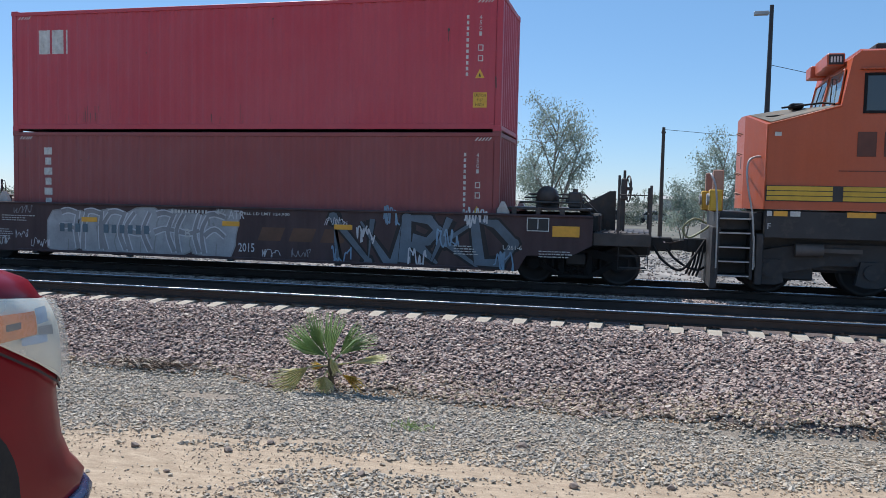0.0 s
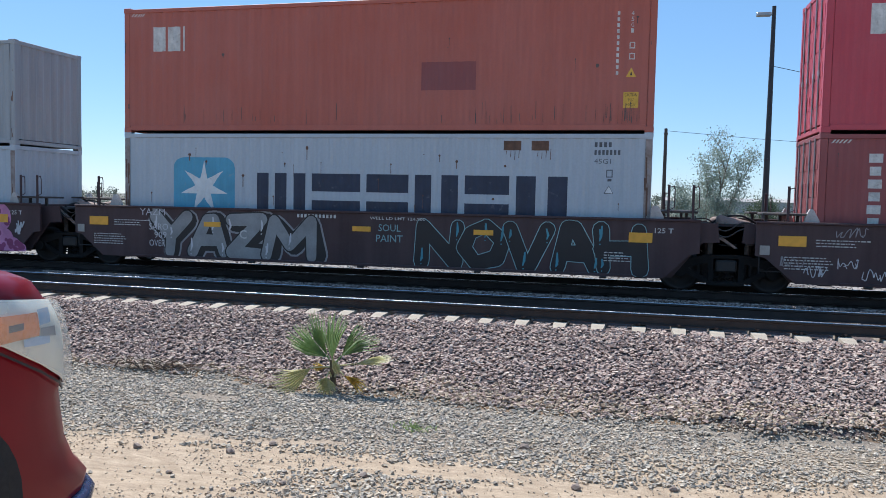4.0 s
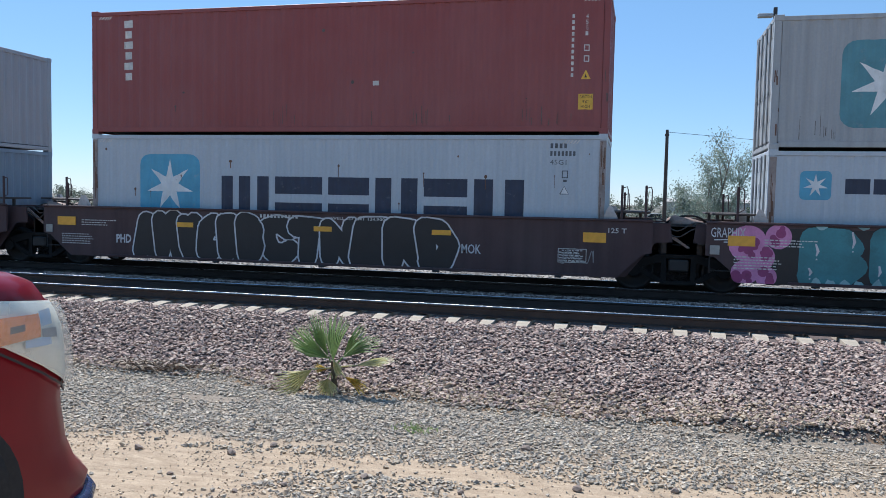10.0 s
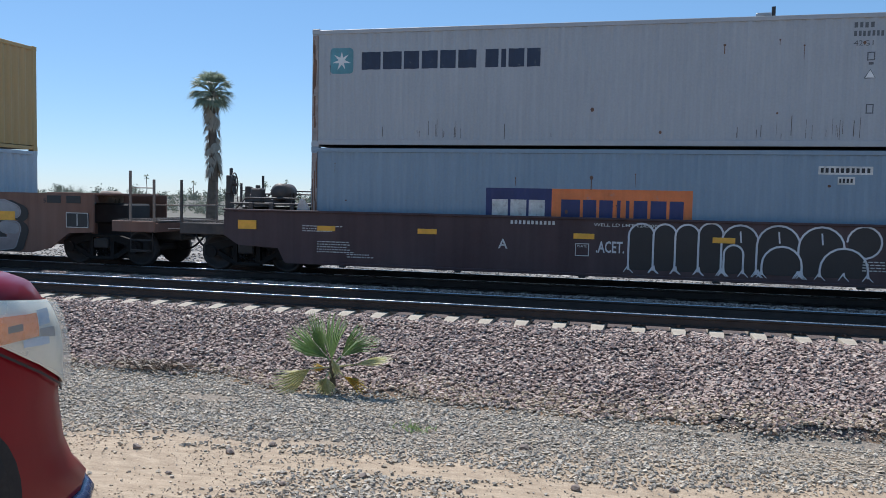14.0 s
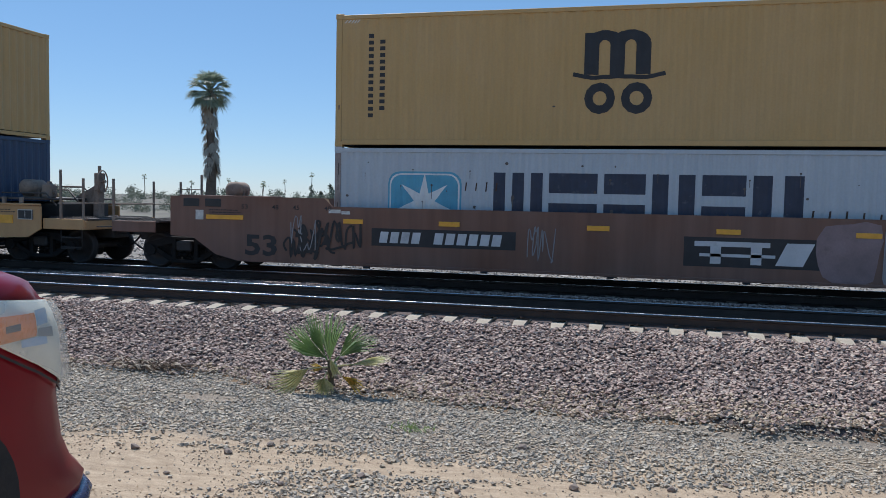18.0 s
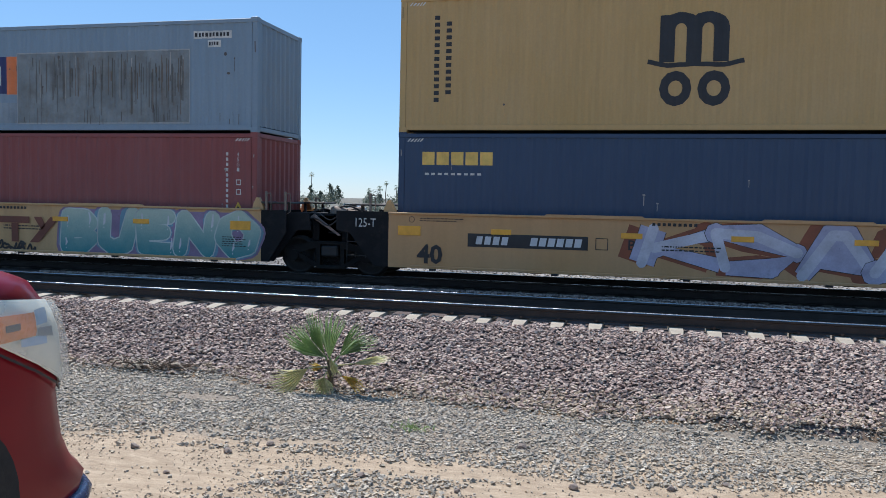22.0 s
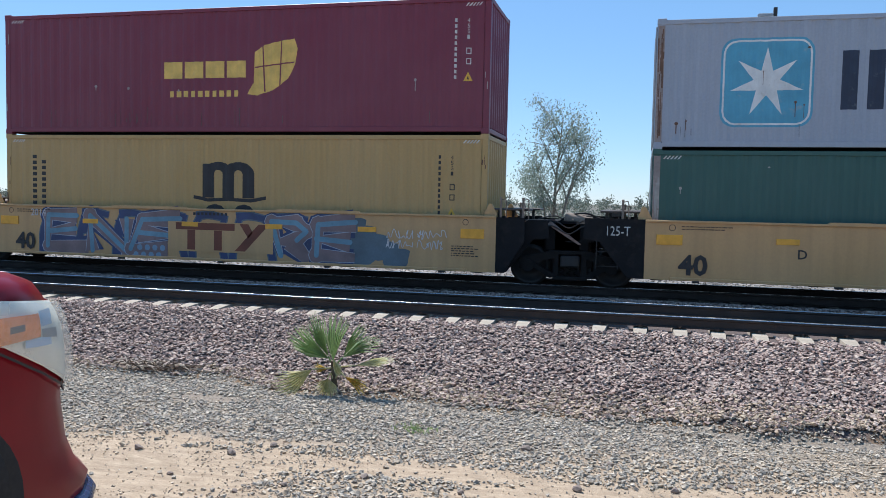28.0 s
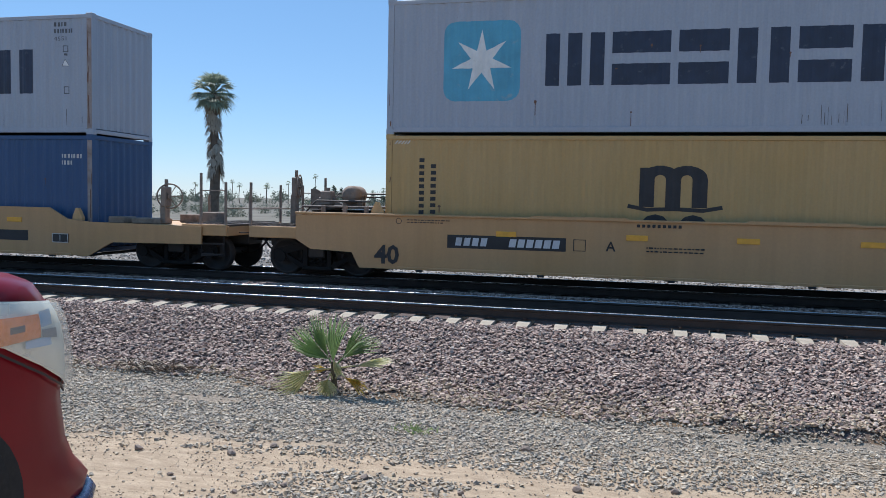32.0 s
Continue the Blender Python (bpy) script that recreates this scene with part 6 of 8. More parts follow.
def locomotive():
    x0 = STACK_X[0] + 16.5
    top = thing("locomotive", pose(x0, TRACK_Y, 0), "orange diesel locomotive with black frame and yellow stripes", "locomotive")
    MOVERS.append((top, x0, TRACK_Y, 0))
    # x from the front steps; the near side is at y = -1.55
    part("frame", Shape().box(.95, -1.5, 1.12, 21.5, 1.5, 1.66, .02).box(.8, -1.49, .2, .95, -1.3, 1.2, .02).box(4.9, -1.45, .5, 6.2, -.6, 1.15, .03).box(.1, -1.2, 1.25, .95, 1.2, 1.62, .02), LOCO_DARK, top, "black steel underframe")
    part("nose", nose_shape(), ORANGE, top, "orange short nose")
    cab = Shape()
    prof = [(2.2, 1.68), (2.2, 3.66), (2.36, 4.55), (2.5, 4.66), (5.0, 4.66), (5.0, 1.68)]
    cab.prism(prof, -1.54, 1.54)
    part("cab", cab, ORANGE, top, "orange crew cab")
    part("cab_roof", Shape().prism([(-1.5, 4.655), (-1.2, 4.75), (1.2, 4.75), (1.5, 4.655)], 2.55, 5.0, "x"), ORANGE, top)
    part("roof_unit", Shape().box(2.9, -.9, 4.74, 4.2, .9, 4.92, .03), STEEL, top)
    for k in (-1, 1):
        sh = Shape()
        pts = [(k * .06, 3.74), (k * 1.40, 3.72), (k * 1.28, 4.36), (k * .06, 4.40)]
        sh.add([(2.19 + (z - 3.66) * .18 - .012, y, z) for y, z in pts], [(0, 1, 2, 3)])
        sh.add([(2.19 + (z - 3.66) * .18 + .03, y, z) for y, z in pts], [(3, 2, 1, 0)])
        w = part("windshield", sh, CABGLASS, top, "dark slanted windscreen")
        fr = Shape()
        q = pts + pts[:1]
        fr.tube([(2.17 + (z - 3.66) * .18, y, z) for y, z in q], .022, 6)
        part("windshield_frame", fr, ORANGE, w)
        wp = Shape().tube([(2.16, k * .75, 3.76), (2.22, k * .55, 4.15)], .012, 5).tube([(2.19, k * .7, 3.95), (2.25, k * .45, 4.3)], .01, 5)
        part("wiper", wp, BLACK, w)
        y = k * 1.545
        win = part("side_window", Shape().box(2.62, y - .012, 3.55, 3.05, y + .012, 4.2, .004), DARKGLASS, top, "dark cab side window")
        part("window_frame", Shape().box(2.57, y - .02, 3.5, 2.62, y + .02, 4.25, .006).box(3.05, y - .02, 3.5, 3.1, y + .02, 4.25, .006).box(2.62, y - .02, 4.2, 3.05, y + .02, 4.25, .006).box(2.62, y - .02, 3.5, 3.05, y + .02, 3.55, .006), BLACK, win)
        win2 = part("side_window", Shape().box(3.4, y - .012, 3.55, 4.1, y + .012, 4.2, .004), DARKGLASS, top, "dark cab side window")
    part("awning", Shape().box(2.5, -1.66, 4.3, 4.4, -1.54, 4.33, .006), ORANGE, top)
    board = part("number_board", Shape().box(2.02, -1.0, 4.47, 2.34, -.5, 4.72, .02).box(2.02, .5, 4.47, 2.34, 1.0, 4.72, .02).box(2.1, -.5, 4.5, 2.4, .5, 4.78, .03), ORANGE, top, "roof box with number boards")
    part("board_face", Shape().box(2.05, -1.012, 4.5, 2.31, -1.002, 4.69, .002), DARKINK, board)
    nb = Shape()
    for q in line(2.08, 2.3, 4.54, .11, 4):
        nb.add([(a, -1.016, b) for a, b in q], [(0, 1, 2, 3)])
    part("board_marking", nb, WHITE, board)
    # long hood behind the cab
    part("hood", Shape().prism([(-.95, 1.68), (-.95, 4.2), (-.8, 4.4), (.8, 4.4), (.95, 4.2), (.95, 1.68)], 5.0, 21.0, "x"), ORANGE, top, "orange engine hood")
    for i in range(10):
        part("hood_door", Shape().box(5.4 + 1.5 * i, -.975, 1.9, 6.7 + 1.5 * i, -.95, 3.9, .008), ORANGE, top)
    # bands along cab and nose
    for z0, z1, mt in ((1.84, 2.14, LOCO_DARK),):
        part("dark_band", Shape().box(.93, -1.553, z0, 5.0, -1.541, z1, .002), mt, top)
    for i in range(3):
        part("yellow_stripe", Shape().box(.95, -1.56, 1.858 + .095 * i, 2.12, -1.551, 1.938 + .095 * i, .002), LOCO_YEL, top, "yellow stripe")
        part("yellow_stripe", Shape().box(2.3, -1.56, 1.858 + .095 * i, 5.0, -1.551, 1.938 + .095 * i, .002), LOCO_YEL, top, "yellow stripe")
    for k in range(4):
        part("number_bar", Shape().box(2.5 + .46 * k, -1.551, 2.7, 2.83 + .46 * k, -1.544, 3.16, .002), DULLINK, top, "dark number bar on the cab")
    part("small_notice", Shape().box(1.05, -1.551, 3.08, 1.17, -1.544, 3.16, .002), WHITE, top)
    for a, b in ((1.1, 1.35), (2.4, 2.9), (4.2, 4.7)):
        part("reflector", Shape().box(a, -1.512, 1.55, b, -1.502, 1.65, .002), AMBER, top, "yellow reflector")
    part("reflector", Shape().box(.98, -1.512, 1.55, 1.07, -1.502, 1.65, .002).box(1.4, -1.512, 1.55, 1.58, -1.502, 1.65, .002), WHITE, top)
    fmark = words("F", .11)
    part("front_mark", fmark, WHITE, top, "", pose(1.0, -1.506, 1.3))
    # front steps and rails
    well = Shape().box(.06, -1.5, .3, .12, -.9, 1.6, .008).box(.70, -1.5, .3, .76, -.9, 1.6, .008)
    part("stair_stringer", well, LOCO_DARK, top)
    part("stair_back", Shape().box(.12, -.98, .3, .70, -.92, 1.6, .008), LOCO_DARK, top)
    for i in range(5):
        st = part("step", Shape().box(.12, -1.5, .34 + .28 * i, .70, -.96, .37 + .28 * i, .005), LOCO_DARK, top)
        part("step_edge", Shape().box(.12, -1.51, .345 + .28 * i, .70, -1.498, .375 + .28 * i, .002), GALV, st)
    part("handrail", Shape().tube(smooth_line([(.08, -1.5, .5), (.07, -1.52, 1.5), (.02, -1.5, 2.1), (-.06, -1.35, 2.35), (-.02, -1.1, 2.3)]), .02, 7), GALV, top, "pale grab rail")
    part("handrail", Shape().tube(smooth_line([(.78, -1.52, .55), (.72, -1.54, 1.5), (.6, -1.5, 2.2), (.62, -1.4, 2.6), (.8, -1.3, 2.7), (.95, -1.3, 2.68)]), .02, 7), GALV, top, "pale grab rail")
    part("grab_bar", Shape().tube([(.76, -1.55, 1.16), (.76, -1.55, .5)], .018, 6), GALV, top)
    part("pilot", Shape().prism([(-.02, .1), (.10, .1), (.16, 1.3), (.0, 1.3)], -1.45, 1.45), LOCO_DARK, top, "black snow plough plate")
    for y in (-.95, .95):
        part("ditch_light", Shape().box(-.05, y - .16, 1.62, .2, y + .16, 2.05, .02), LOCO_YEL, top, "", None)
        part("lamp", Shape().cyl((-.1, y - .02, 1.85), (-.02, y - .02, 1.85), .12, 16), GALV, top)
    for y in (-1.0, .8):
        part("end_post", Shape().box(.02, y, 1.6, .22, y + .2, 2.45, .02), LOCO_TAN, top)
    loco_coup = Shape().box(-.4, -.16, .72, .2, .16, 1.02, .02).box(-.75, -.1, .75, -.3, .1, .98, .02)
    part("coupler", loco_coup, STEEL, top, "cast knuckle coupler")
    part("air_hose", Shape().tube(smooth_line([(-.05, -.5, 1.0), (-.3, -.55, .6), (-.55, -.5, .35), (-.9, -.4, .55), (-1.1, -.35, .85)]), .028, 7), RUBBER, top, "black rubber air hose")
    part("cable", Shape().tube(smooth_line([(-.05, -.7, 1.35), (-.3, -.75, 1.45), (-.52, -.7, 1.25), (-.4, -.65, 1.05), (-.12, -.65, 1.2), (.0, -.6, 1.3)]), .022, 7), plain("pale_cable", (.35, .34, .18), .6), top, "pale looped jumper cable")
    hang = Shape()
    for i in range(4):
        hang.tube(smooth_line([(-.05 - .05 * i, -.35 + .2 * i, .95), (-.12 - .05 * i, -.4 + .2 * i, .5), (-.2 - .06 * i, -.4 + .2 * i, .22)]), .024, 6)
    part("hose_bundle", hang, RUBBER, top)
    # three-axle truck with a heavy frame
    for base in (2.95, 16.2):
        fr = Shape()
        for k in (-1, 1):
            fr.prism([(base - 2.1, .5), (base - 2.1, .85), (base - 1.2, 1.02), (base + 1.2, 1.02), (base + 2.1, .85), (base + 2.1, .5), (base + 1.6, .42), (base + .8, .6), (base - .8, .6), (base - 1.6, .42)], k * 1.02, k * 1.16)
            for q in (-1.85, 0, 1.85):
                fr.prism([(base + q - .28, .25), (base + q - .2, .7), (base + q + .2, .7), (base + q + .28, .25), (base + q + .12, .2), (base + q - .12, .2)], k * 1.1, k * 1.24)
                fr.cyl((base + q, k * 1.2, .5), (base + q, k * 1.3, .5), .15, 14)
        part("truck_frame", fr, LOCO_DARK, top, "heavy cast truck frame")
        part("truck_block", Shape().box(base - 2.3, -.95, .45, base + 2.3, .95, 1.16, .05).box(base - 2.2, -1.02, .28, base - 1.0, -.9, .6, .03).box(base + .9, -1.02, .28, base + 2.2, -.9, .6, .03), LOCO_DARK, top)
        part("brake_cylinder", Shape().cyl((base - 1.4, -1.3, .9), (base - .9, -1.3, .9), .13, 14).box(base - 1.0, -1.32, .86, base - .2, -1.28, .94), plain("dusty_steel", (.12, .10, .09), .7), top)
        for q in (-1.85, 0, 1.85):
            w = part("wheelset", LOCO_WHEEL, None, top, "steel wheels on an axle", pose(base + q, 0, .508))
            WHEELS.append((w, (base + q, 0, .508), .508))
    part("fuel_tank", Shape().prism([(-1.35, 1.1), (-1.45, .6), (-1.0, .3), (1.0, .3), (1.45, .6), (1.35, 1.1)], 6.2, 12.8, "x"), LOCO_DARK, top, "black fuel tank")
    nose_rails = Shape()
    for z in (1.95, 2.35, 2.75, 3.15):
        nose_rails.tube([(.55, -.95, z), (.47, -.95, z + .04), (.47, -.6, z + .04), (.55, -.6, z)], .012, 5)
    part("nose_grab_rail", nose_rails, LOCO_TAN, top)
    part("nose_mark", Shape().add([(.62 - .012, -.2, 2.5), (.75 - .012, -.95, 2.5), (.75 - .012, -.95, 2.75), (.62 - .012, -.2, 2.75)], [(0, 1, 2, 3)]), plain("dull_mark", (.18, .12, .11), .6), top, "dark emblem bars")
    part("roof_rail", Shape().tube(smooth_line([(.95, -.8, 3.45), (1.0, -.8, 3.52), (1.6, -.7, 3.6), (1.95, -.6, 3.72)]), .014, 5).tube(smooth_line([(.75, .2, 3.5), (.8, .2, 3.58), (1.3, -.3, 3.62), (1.35, -.3, 3.5)]), .014, 5), BLACK, top)
    part("nose_edge", Shape().tube([(.92, -1.505, 1.7), (.92, -1.505, 3.3), (2.2, -1.545, 3.645)], .02, 6), ORANGE, top)
    part("nose_top", Shape().add([(.70, .5, 3.602), (.70, -.55, 3.582), (1.0, -1.34, 3.372), (2.18, -1.40, 3.672), (2.18, 1.2, 3.69), (1.4, 0, 3.742)], [(0, 1, 5), (1, 2, 5), (2, 3, 5), (3, 4, 5), (4, 0, 5)]), ANTISLIP, top, "grey antislip tread on the nose")
    part("side_line", Shape().box(2.2, -1.556, 2.42, 5.0, -1.546, 2.435), DULLINK, top)
    part("horn_bracket", Shape().box(1.45, -.7, 3.7, 1.7, -.4, 3.8, .02).tube([(1.3, -.6, 3.72), (2.0, -.9, 3.78), (2.15, -1.2, 3.72)], .02, 6), BLACK, top)
    return top


def nose_shape():
    """A short nose, its front corners cut, its top sloping down to the front."""
    s = Shape()
    base = [(.62, .0, 3.60), (.62, -.62, 3.56), (.92, -1.5, 3.30), (2.2, -1.54, 3.64), (2.2, 1.54, 3.64), (.92, 1.5, 3.30), (.62, .62, 3.56)]
    n = len(base)
    vs = [(x, y, 1.68) for x, y, z in base] + base
    fs = [(i, (i + 1) % n, (i + 1) % n + n, i + n) for i in range(n)]
    fs.append(tuple(range(n - 1, -1, -1)))
    vs.append((1.4, 0, 3.72))
    fs += [(n + i, n + (i + 1) % n, 2 * n) for i in range(n)]
    return s.add(vs, fs)


LOCO_WHEEL = wheelset_mesh(.508)
LOCO = locomotive()


# ---- in front of the tracks ----
CARPAINT = None


def car_paint():
    m, t, ns, ln, bs = node_mat("red_car_paint")
    f = noise_node(t, 3, 4)
    c = mix(t, ramp(t, f, [(.3, 0), (.7, 1)]), (.17, .004, .011), (.21, .006, .014))
    ln.new(c, bs.inputs["Base Color"])
    bs.inputs["Roughness"].default_value = .3
    bs.inputs["Coat Weight"].default_value, bs.inputs["Coat Roughness"].default_value = .12, .05
    bs.inputs["Specular IOR Level"].default_value = .16
    return m


def lens_mat():
    m, t, ns, ln, bs = node_mat("cloudy_lens")
    f = noise_node(t, 9, 4)
    ln.new(mix(t, ramp(t, f, [(.3, 0), (.7, 1)]), (.66, .67, .58), (.78, .77, .67)), bs.inputs["Base Color"])
    bs.inputs["Roughness"].default_value = .5
    bs.inputs["Transmission Weight"].default_value = 0.0
    bs.inputs["Coat Weight"].default_value = .2
    return m


def red_car():
    """A red car parked beside the camera, its nose to the tracks."""
    paint, dark = car_paint(), plain("black_trim", (.02, .02, .022), .5, 0, .2, 3, 40)
    chrome = plain("chrome_strip", (.55, .62, .72), .15, 1.0, .1, 3, 40, .02)
    # flat pale blue painted for the sky reflected in the headlamp
    pale = plain("painted_sky_reflection", (.42, .56, .74), .2, 0, .15, 6, 40, .02)
    gx, gz = -3.13, .35
    cover, ct, cn, cl, cb = node_mat("clouded_lens_cover")
    cb.inputs["Base Color"].default_value, cb.inputs["Roughness"].default_value = (.74, .75, .70, 1), .22
    clear, blend = cn.new("ShaderNodeBsdfTransparent"), cn.new("ShaderNodeMixShader")
    fog = ramp(ct, noise_node(ct, 5, 4), [(.3, .24), (.7, .40)])
    cl.new(fog, blend.inputs[0])
    cl.new(clear.outputs[0], blend.inputs[1])
    cl.new(cb.outputs[0], blend.inputs[2])
    cl.new(blend.outputs[0], cn["Material Output"].inputs["Surface"])
    car = thing("parked_car", pose(gx, 0, gz), "red car with clouded headlamps, parked on the verge", "car", "parked cars")

    def plan(nose, w=.93):
        """Half the outline seen from above: from the middle of the nose round the corner to the flank."""
        return [(0, nose), (.3, nose - .012), (.5, nose - .045), (.66, nose - .11), (.78, nose - .21), (.86, nose - .34), (.91, nose - .50), (w, nose - .72), (w, 1.5), (w, 0), (w, -1.0), (w * .9, -1.5)]

    def nose_at(z):
        pts = [(.10, 3.17), (.14, 3.22), (.20, 3.21), (.26, 3.13), (.38, 3.07), (.50, 3.05), (.58, 3.04), (.64, 3.06), (.80, 3.05), (.93, 3.00), (.985, 2.95), (1.05, 2.89)]
        for (p, u), (q, v) in zip(pts, pts[1:]):
            if z <= q:
                return u + (v - u) * max(0, z - p) / (q - p)
        return 2.86
    levels = [(.12, .86), (.18, .91), (.26, .925), (.38, .93), (.50, .93), (.58, .93), (.66, .93), (.80, .93), (.92, .93), (1.0, .922), (1.05, .895)]
    vs, fs = [], []
    for z, w in levels:
        h = plan(nose_at(z), w)
        ring = [(x, y, z) for x, y in h] + [(-x, y, z) for x, y in h[:0:-1]]
        n = len(ring)
        vs += ring
    # the hood closes the top
    for inset, z in ((.09, 1.085), (.28, 1.115), (.6, 1.135)):
        h = plan(2.88 - inset, .885 - inset)
        ring = [(x, y, z) for x, y in h] + [(-x, y, z) for x, y in h[:0:-1]]
        vs += ring
    k = len(levels) + 3
    for i in range(k - 1):
        fs += [(i * n + q, i * n + (q + 1) % n, (i + 1) * n + (q + 1) % n, (i + 1) * n + q) for q in range(n)]
    fs += [tuple(range(n - 1, -1, -1)), tuple(range((k - 1) * n, k * n))]
    part("body", Shape().add(vs, fs, True), paint, car, "glossy red body and hood")
    cab = [(1.75, .78, 1.06, .70, 1.05), (1.1, .78, 1.04, .6, 1.52), (-.3, .78, 1.04, .62, 1.56), (-1.3, .75, 1.02, .6, 1.06)]
    vs, fs = [], []
    for y, w0, z0, w1, z1 in cab:
        vs += [(w0, y, z0), (w1, y, z1), (-w1, y, z1), (-w0, y, z0)]
    for i in range(3):
        fs += [(4 * i + q, 4 * i + (q + 1) % 4, 4 * i + 4 + (q + 1) % 4, 4 * i + 4 + q) for q in range(4)]
    fs += [(0, 1, 2, 3), (15, 14, 13, 12)]
    part("cabin_glass", Shape().add(vs, fs), CAR_DARK, car, "dark windows")
    part("roof", Shape().box(-.63, -.35, 1.53, .63, 1.15, 1.60, .03), paint, car)
    for s in (-1, 1):
        part("pillar", Shape().tube([(s * .78, 1.78, 1.04), (s * .63, 1.1, 1.54)], .03, 6).tube([(s * .76, -1.3, 1.03), (s * .63, -.3, 1.56)], .04, 6), paint, car)
        part("door_seam", Shape().box(s * .931 - .004, 1.2, .3, s * .931 + .004, 1.215, .95), dark, car)
        for y in (2.08, -.75):
            part("wheel_arch", Shape().cyl((s * .6, y, .27), (s * .937, y, .28), .37, 30), RUBBER, car, "black wheel arch")
            wh = part("wheel", Shape().lathe([(.2, -.1), (.29, -.11), (.32, -.07), (.32, .07), (.29, .11), (.2, .1)], (s * .84, y, .32), "x", 26), RUBBER, car, "black tyre")
            part("rim", Shape().cyl((s * .84 - .09, y, .32), (s * .84 + .1, y, .32), .2, 20), GALV, wh)

        def skin(y0, y1, low, high, out, rows=7, cols=16, bulge=.0):
            """A patch over the corner of the body between two heights, pushed outward."""
            sh = Shape()
            g = []
            for i in range(cols + 1):
                t = i / cols
                col = []
                for j in range(rows + 1):
                    q = j / rows
                    z = low(t) + (high(t) - low(t)) * q
                    pl = plan(nose_at(z), .93)
                    # walk along the outline by the y of the flank
                    best = None
                    target = y0 + (y1 - y0) * t
                    seg = [(p, r) for p, r in pl if r > 1.4][::-1]
                    for (p0, r0), (p1, r1) in zip(seg, seg[1:]):
                        if r0 <= target <= r1:
                            f = (target - r0) / (r1 - r0 + 1e-9)
                            best = (p0 + (p1 - p0) * f, target, p1 - p0, r1 - r0)
                            break
                    if best is None:
                        best = (seg[-1][0], seg[-1][1], -1, 0)
                    nx, ny = best[3], -best[2]
                    L = math.hypot(nx, ny) or 1
                    o = out + bulge * math.sin(math.pi * q) * math.sin(math.pi * min(1, t * 1.2))
                    col.append((s * (best[0] + nx / L * o), best[1] + ny / L * o, z))
                g.append(col)
            vs = [p for col in g for p in col]
            m = rows + 1
            fs = [(i * m + j, i * m + j + 1, (i + 1) * m + j + 1, (i + 1) * m + j) for i in range(cols) for j in range(rows)]
            return sh.add(vs, fs, True)

        def low(t):
            return .865 - .28 * max(0, min(1, (t - .22) / .66))

        def high(t):
            return 1.045 - .1 * t
        part("headlamp", skin(2.15, 2.97, low, high, .014, bulge=.02), lens_mat(), car, "clouded wrap-round headlamp")
        part("turn_signal", skin(2.1, 2.525, lambda t: .865, lambda t: .975 - .022 * t, .038, 4, 8), plain("amber_lens", (.80, .24, .02), .3, 0, .15, 12, 60, .02), car, "amber side lamp")
        part("sky_blue_bowl", skin(2.53, 2.62, lambda t: .90, lambda t: .96, .037, 4, 4), pale, car, "reflector in the pale blue of reflected sky")
        part("bulb_holder", skin(2.53, 2.65, lambda t: .862 - .02 * t, lambda t: .892 - .01 * t, .0385, 3, 5), GALV, car, "grey bulb holder")
        part("amber_slot", skin(2.36, 2.44, lambda t: .90, lambda t: .925, .0395, 2, 4), RUSTY, car, "brown slot in the amber lens")
        part("sky_reflection_strip", skin(2.44, 2.60, lambda t: .835 - .012 * t, lambda t: .862, .0375, 3, 8), pale, car, "pale blue strip painted as reflected sky")
        part("lens_cover", skin(2.14, 2.95, lambda t: low(t) + .004, lambda t: high(t) - .004, .043, bulge=.016), cover, car, "clouded clear lens over the lamp")
        part("lamp_trim", skin(2.1, 2.93, lambda t: low(t) - .011, lambda t: low(t), .016, 1, 16), dark, car, "dark trim line")
    lip = plan(3.19, .92)
    # the dark lip's base is tinted blue with reflected sky
    part("bumper", Shape().tube([(x, y + .005, .10) for x, y in lip[7::-1]] + [(-x, y + .005, .10) for x, y in lip[1:8]], .045, 10), plain("sky_blued_bumper", (.035, .05, .11), .25, 0, .2, 3, 30, .03), car, "dark lower bumper lip")
    part("grille", Shape().box(-.4, 3.0, .40, .4, 3.075, .52, .02), dark, car)
    for s in (-1, 1):
        part("mirror", Shape().box(s * 1.0 - .1, 1.25, 1.0, s * 1.0 + .1, 1.4, 1.14, .03), paint, car)


red_car()

GREENLEAF = leaf_mat("young_palm_leaf", [(.16, .27, .10), (.30, .42, .17), (.21, .33, .13), (.44, .52, .31)])
YELLOWLEAF = leaf_mat("yellow_palm_leaf", [(.62, .40, .05), (.70, .50, .10), (.58, .46, .12)])
PALELEAF = leaf_mat("pale_palm_leaf", [(.58, .56, .26), (.74, .70, .42), (.50, .52, .24)])


def fan_leaf(blades, r, spread, sag, rng, split=.55):
    """One pleated fan leaf in the x-z plane, its hub at the origin, opening along +x."""
    s = Shape()
    for i in range(blades):
        a = (i / (blades - 1) - .5) * spread
        L = r * (1 - .18 * (abs(a) / (spread / 2)) ** 2) * rng.uniform(.93, 1.04)
        d, n = Vector((math.cos(a), 0, math.sin(a))), Vector((-math.sin(a), 0, math.cos(a)))
        w = r * spread / blades * .52
        fold = Vector((0, .018 if i % 2 else -.018, 0))
        p = [Vector((0, 0, 0)), d * L * split - n * w * split + fold, d * L * split + n * w * split - fold,
             d * L * .82 - n * w * .45, d * L * .82 + n * w * .45]
        droop = Vector((0, rng.uniform(-.02, .02), -sag * r * rng.uniform(.3, 1.2)))
        tip = d * L + droop
        p[3] += droop * .5
        p[4] += droop * .5
        s.add(p + [tip], [(0, 1, 2), (1, 3, 4, 2), (3, 5, 4)])
    return s


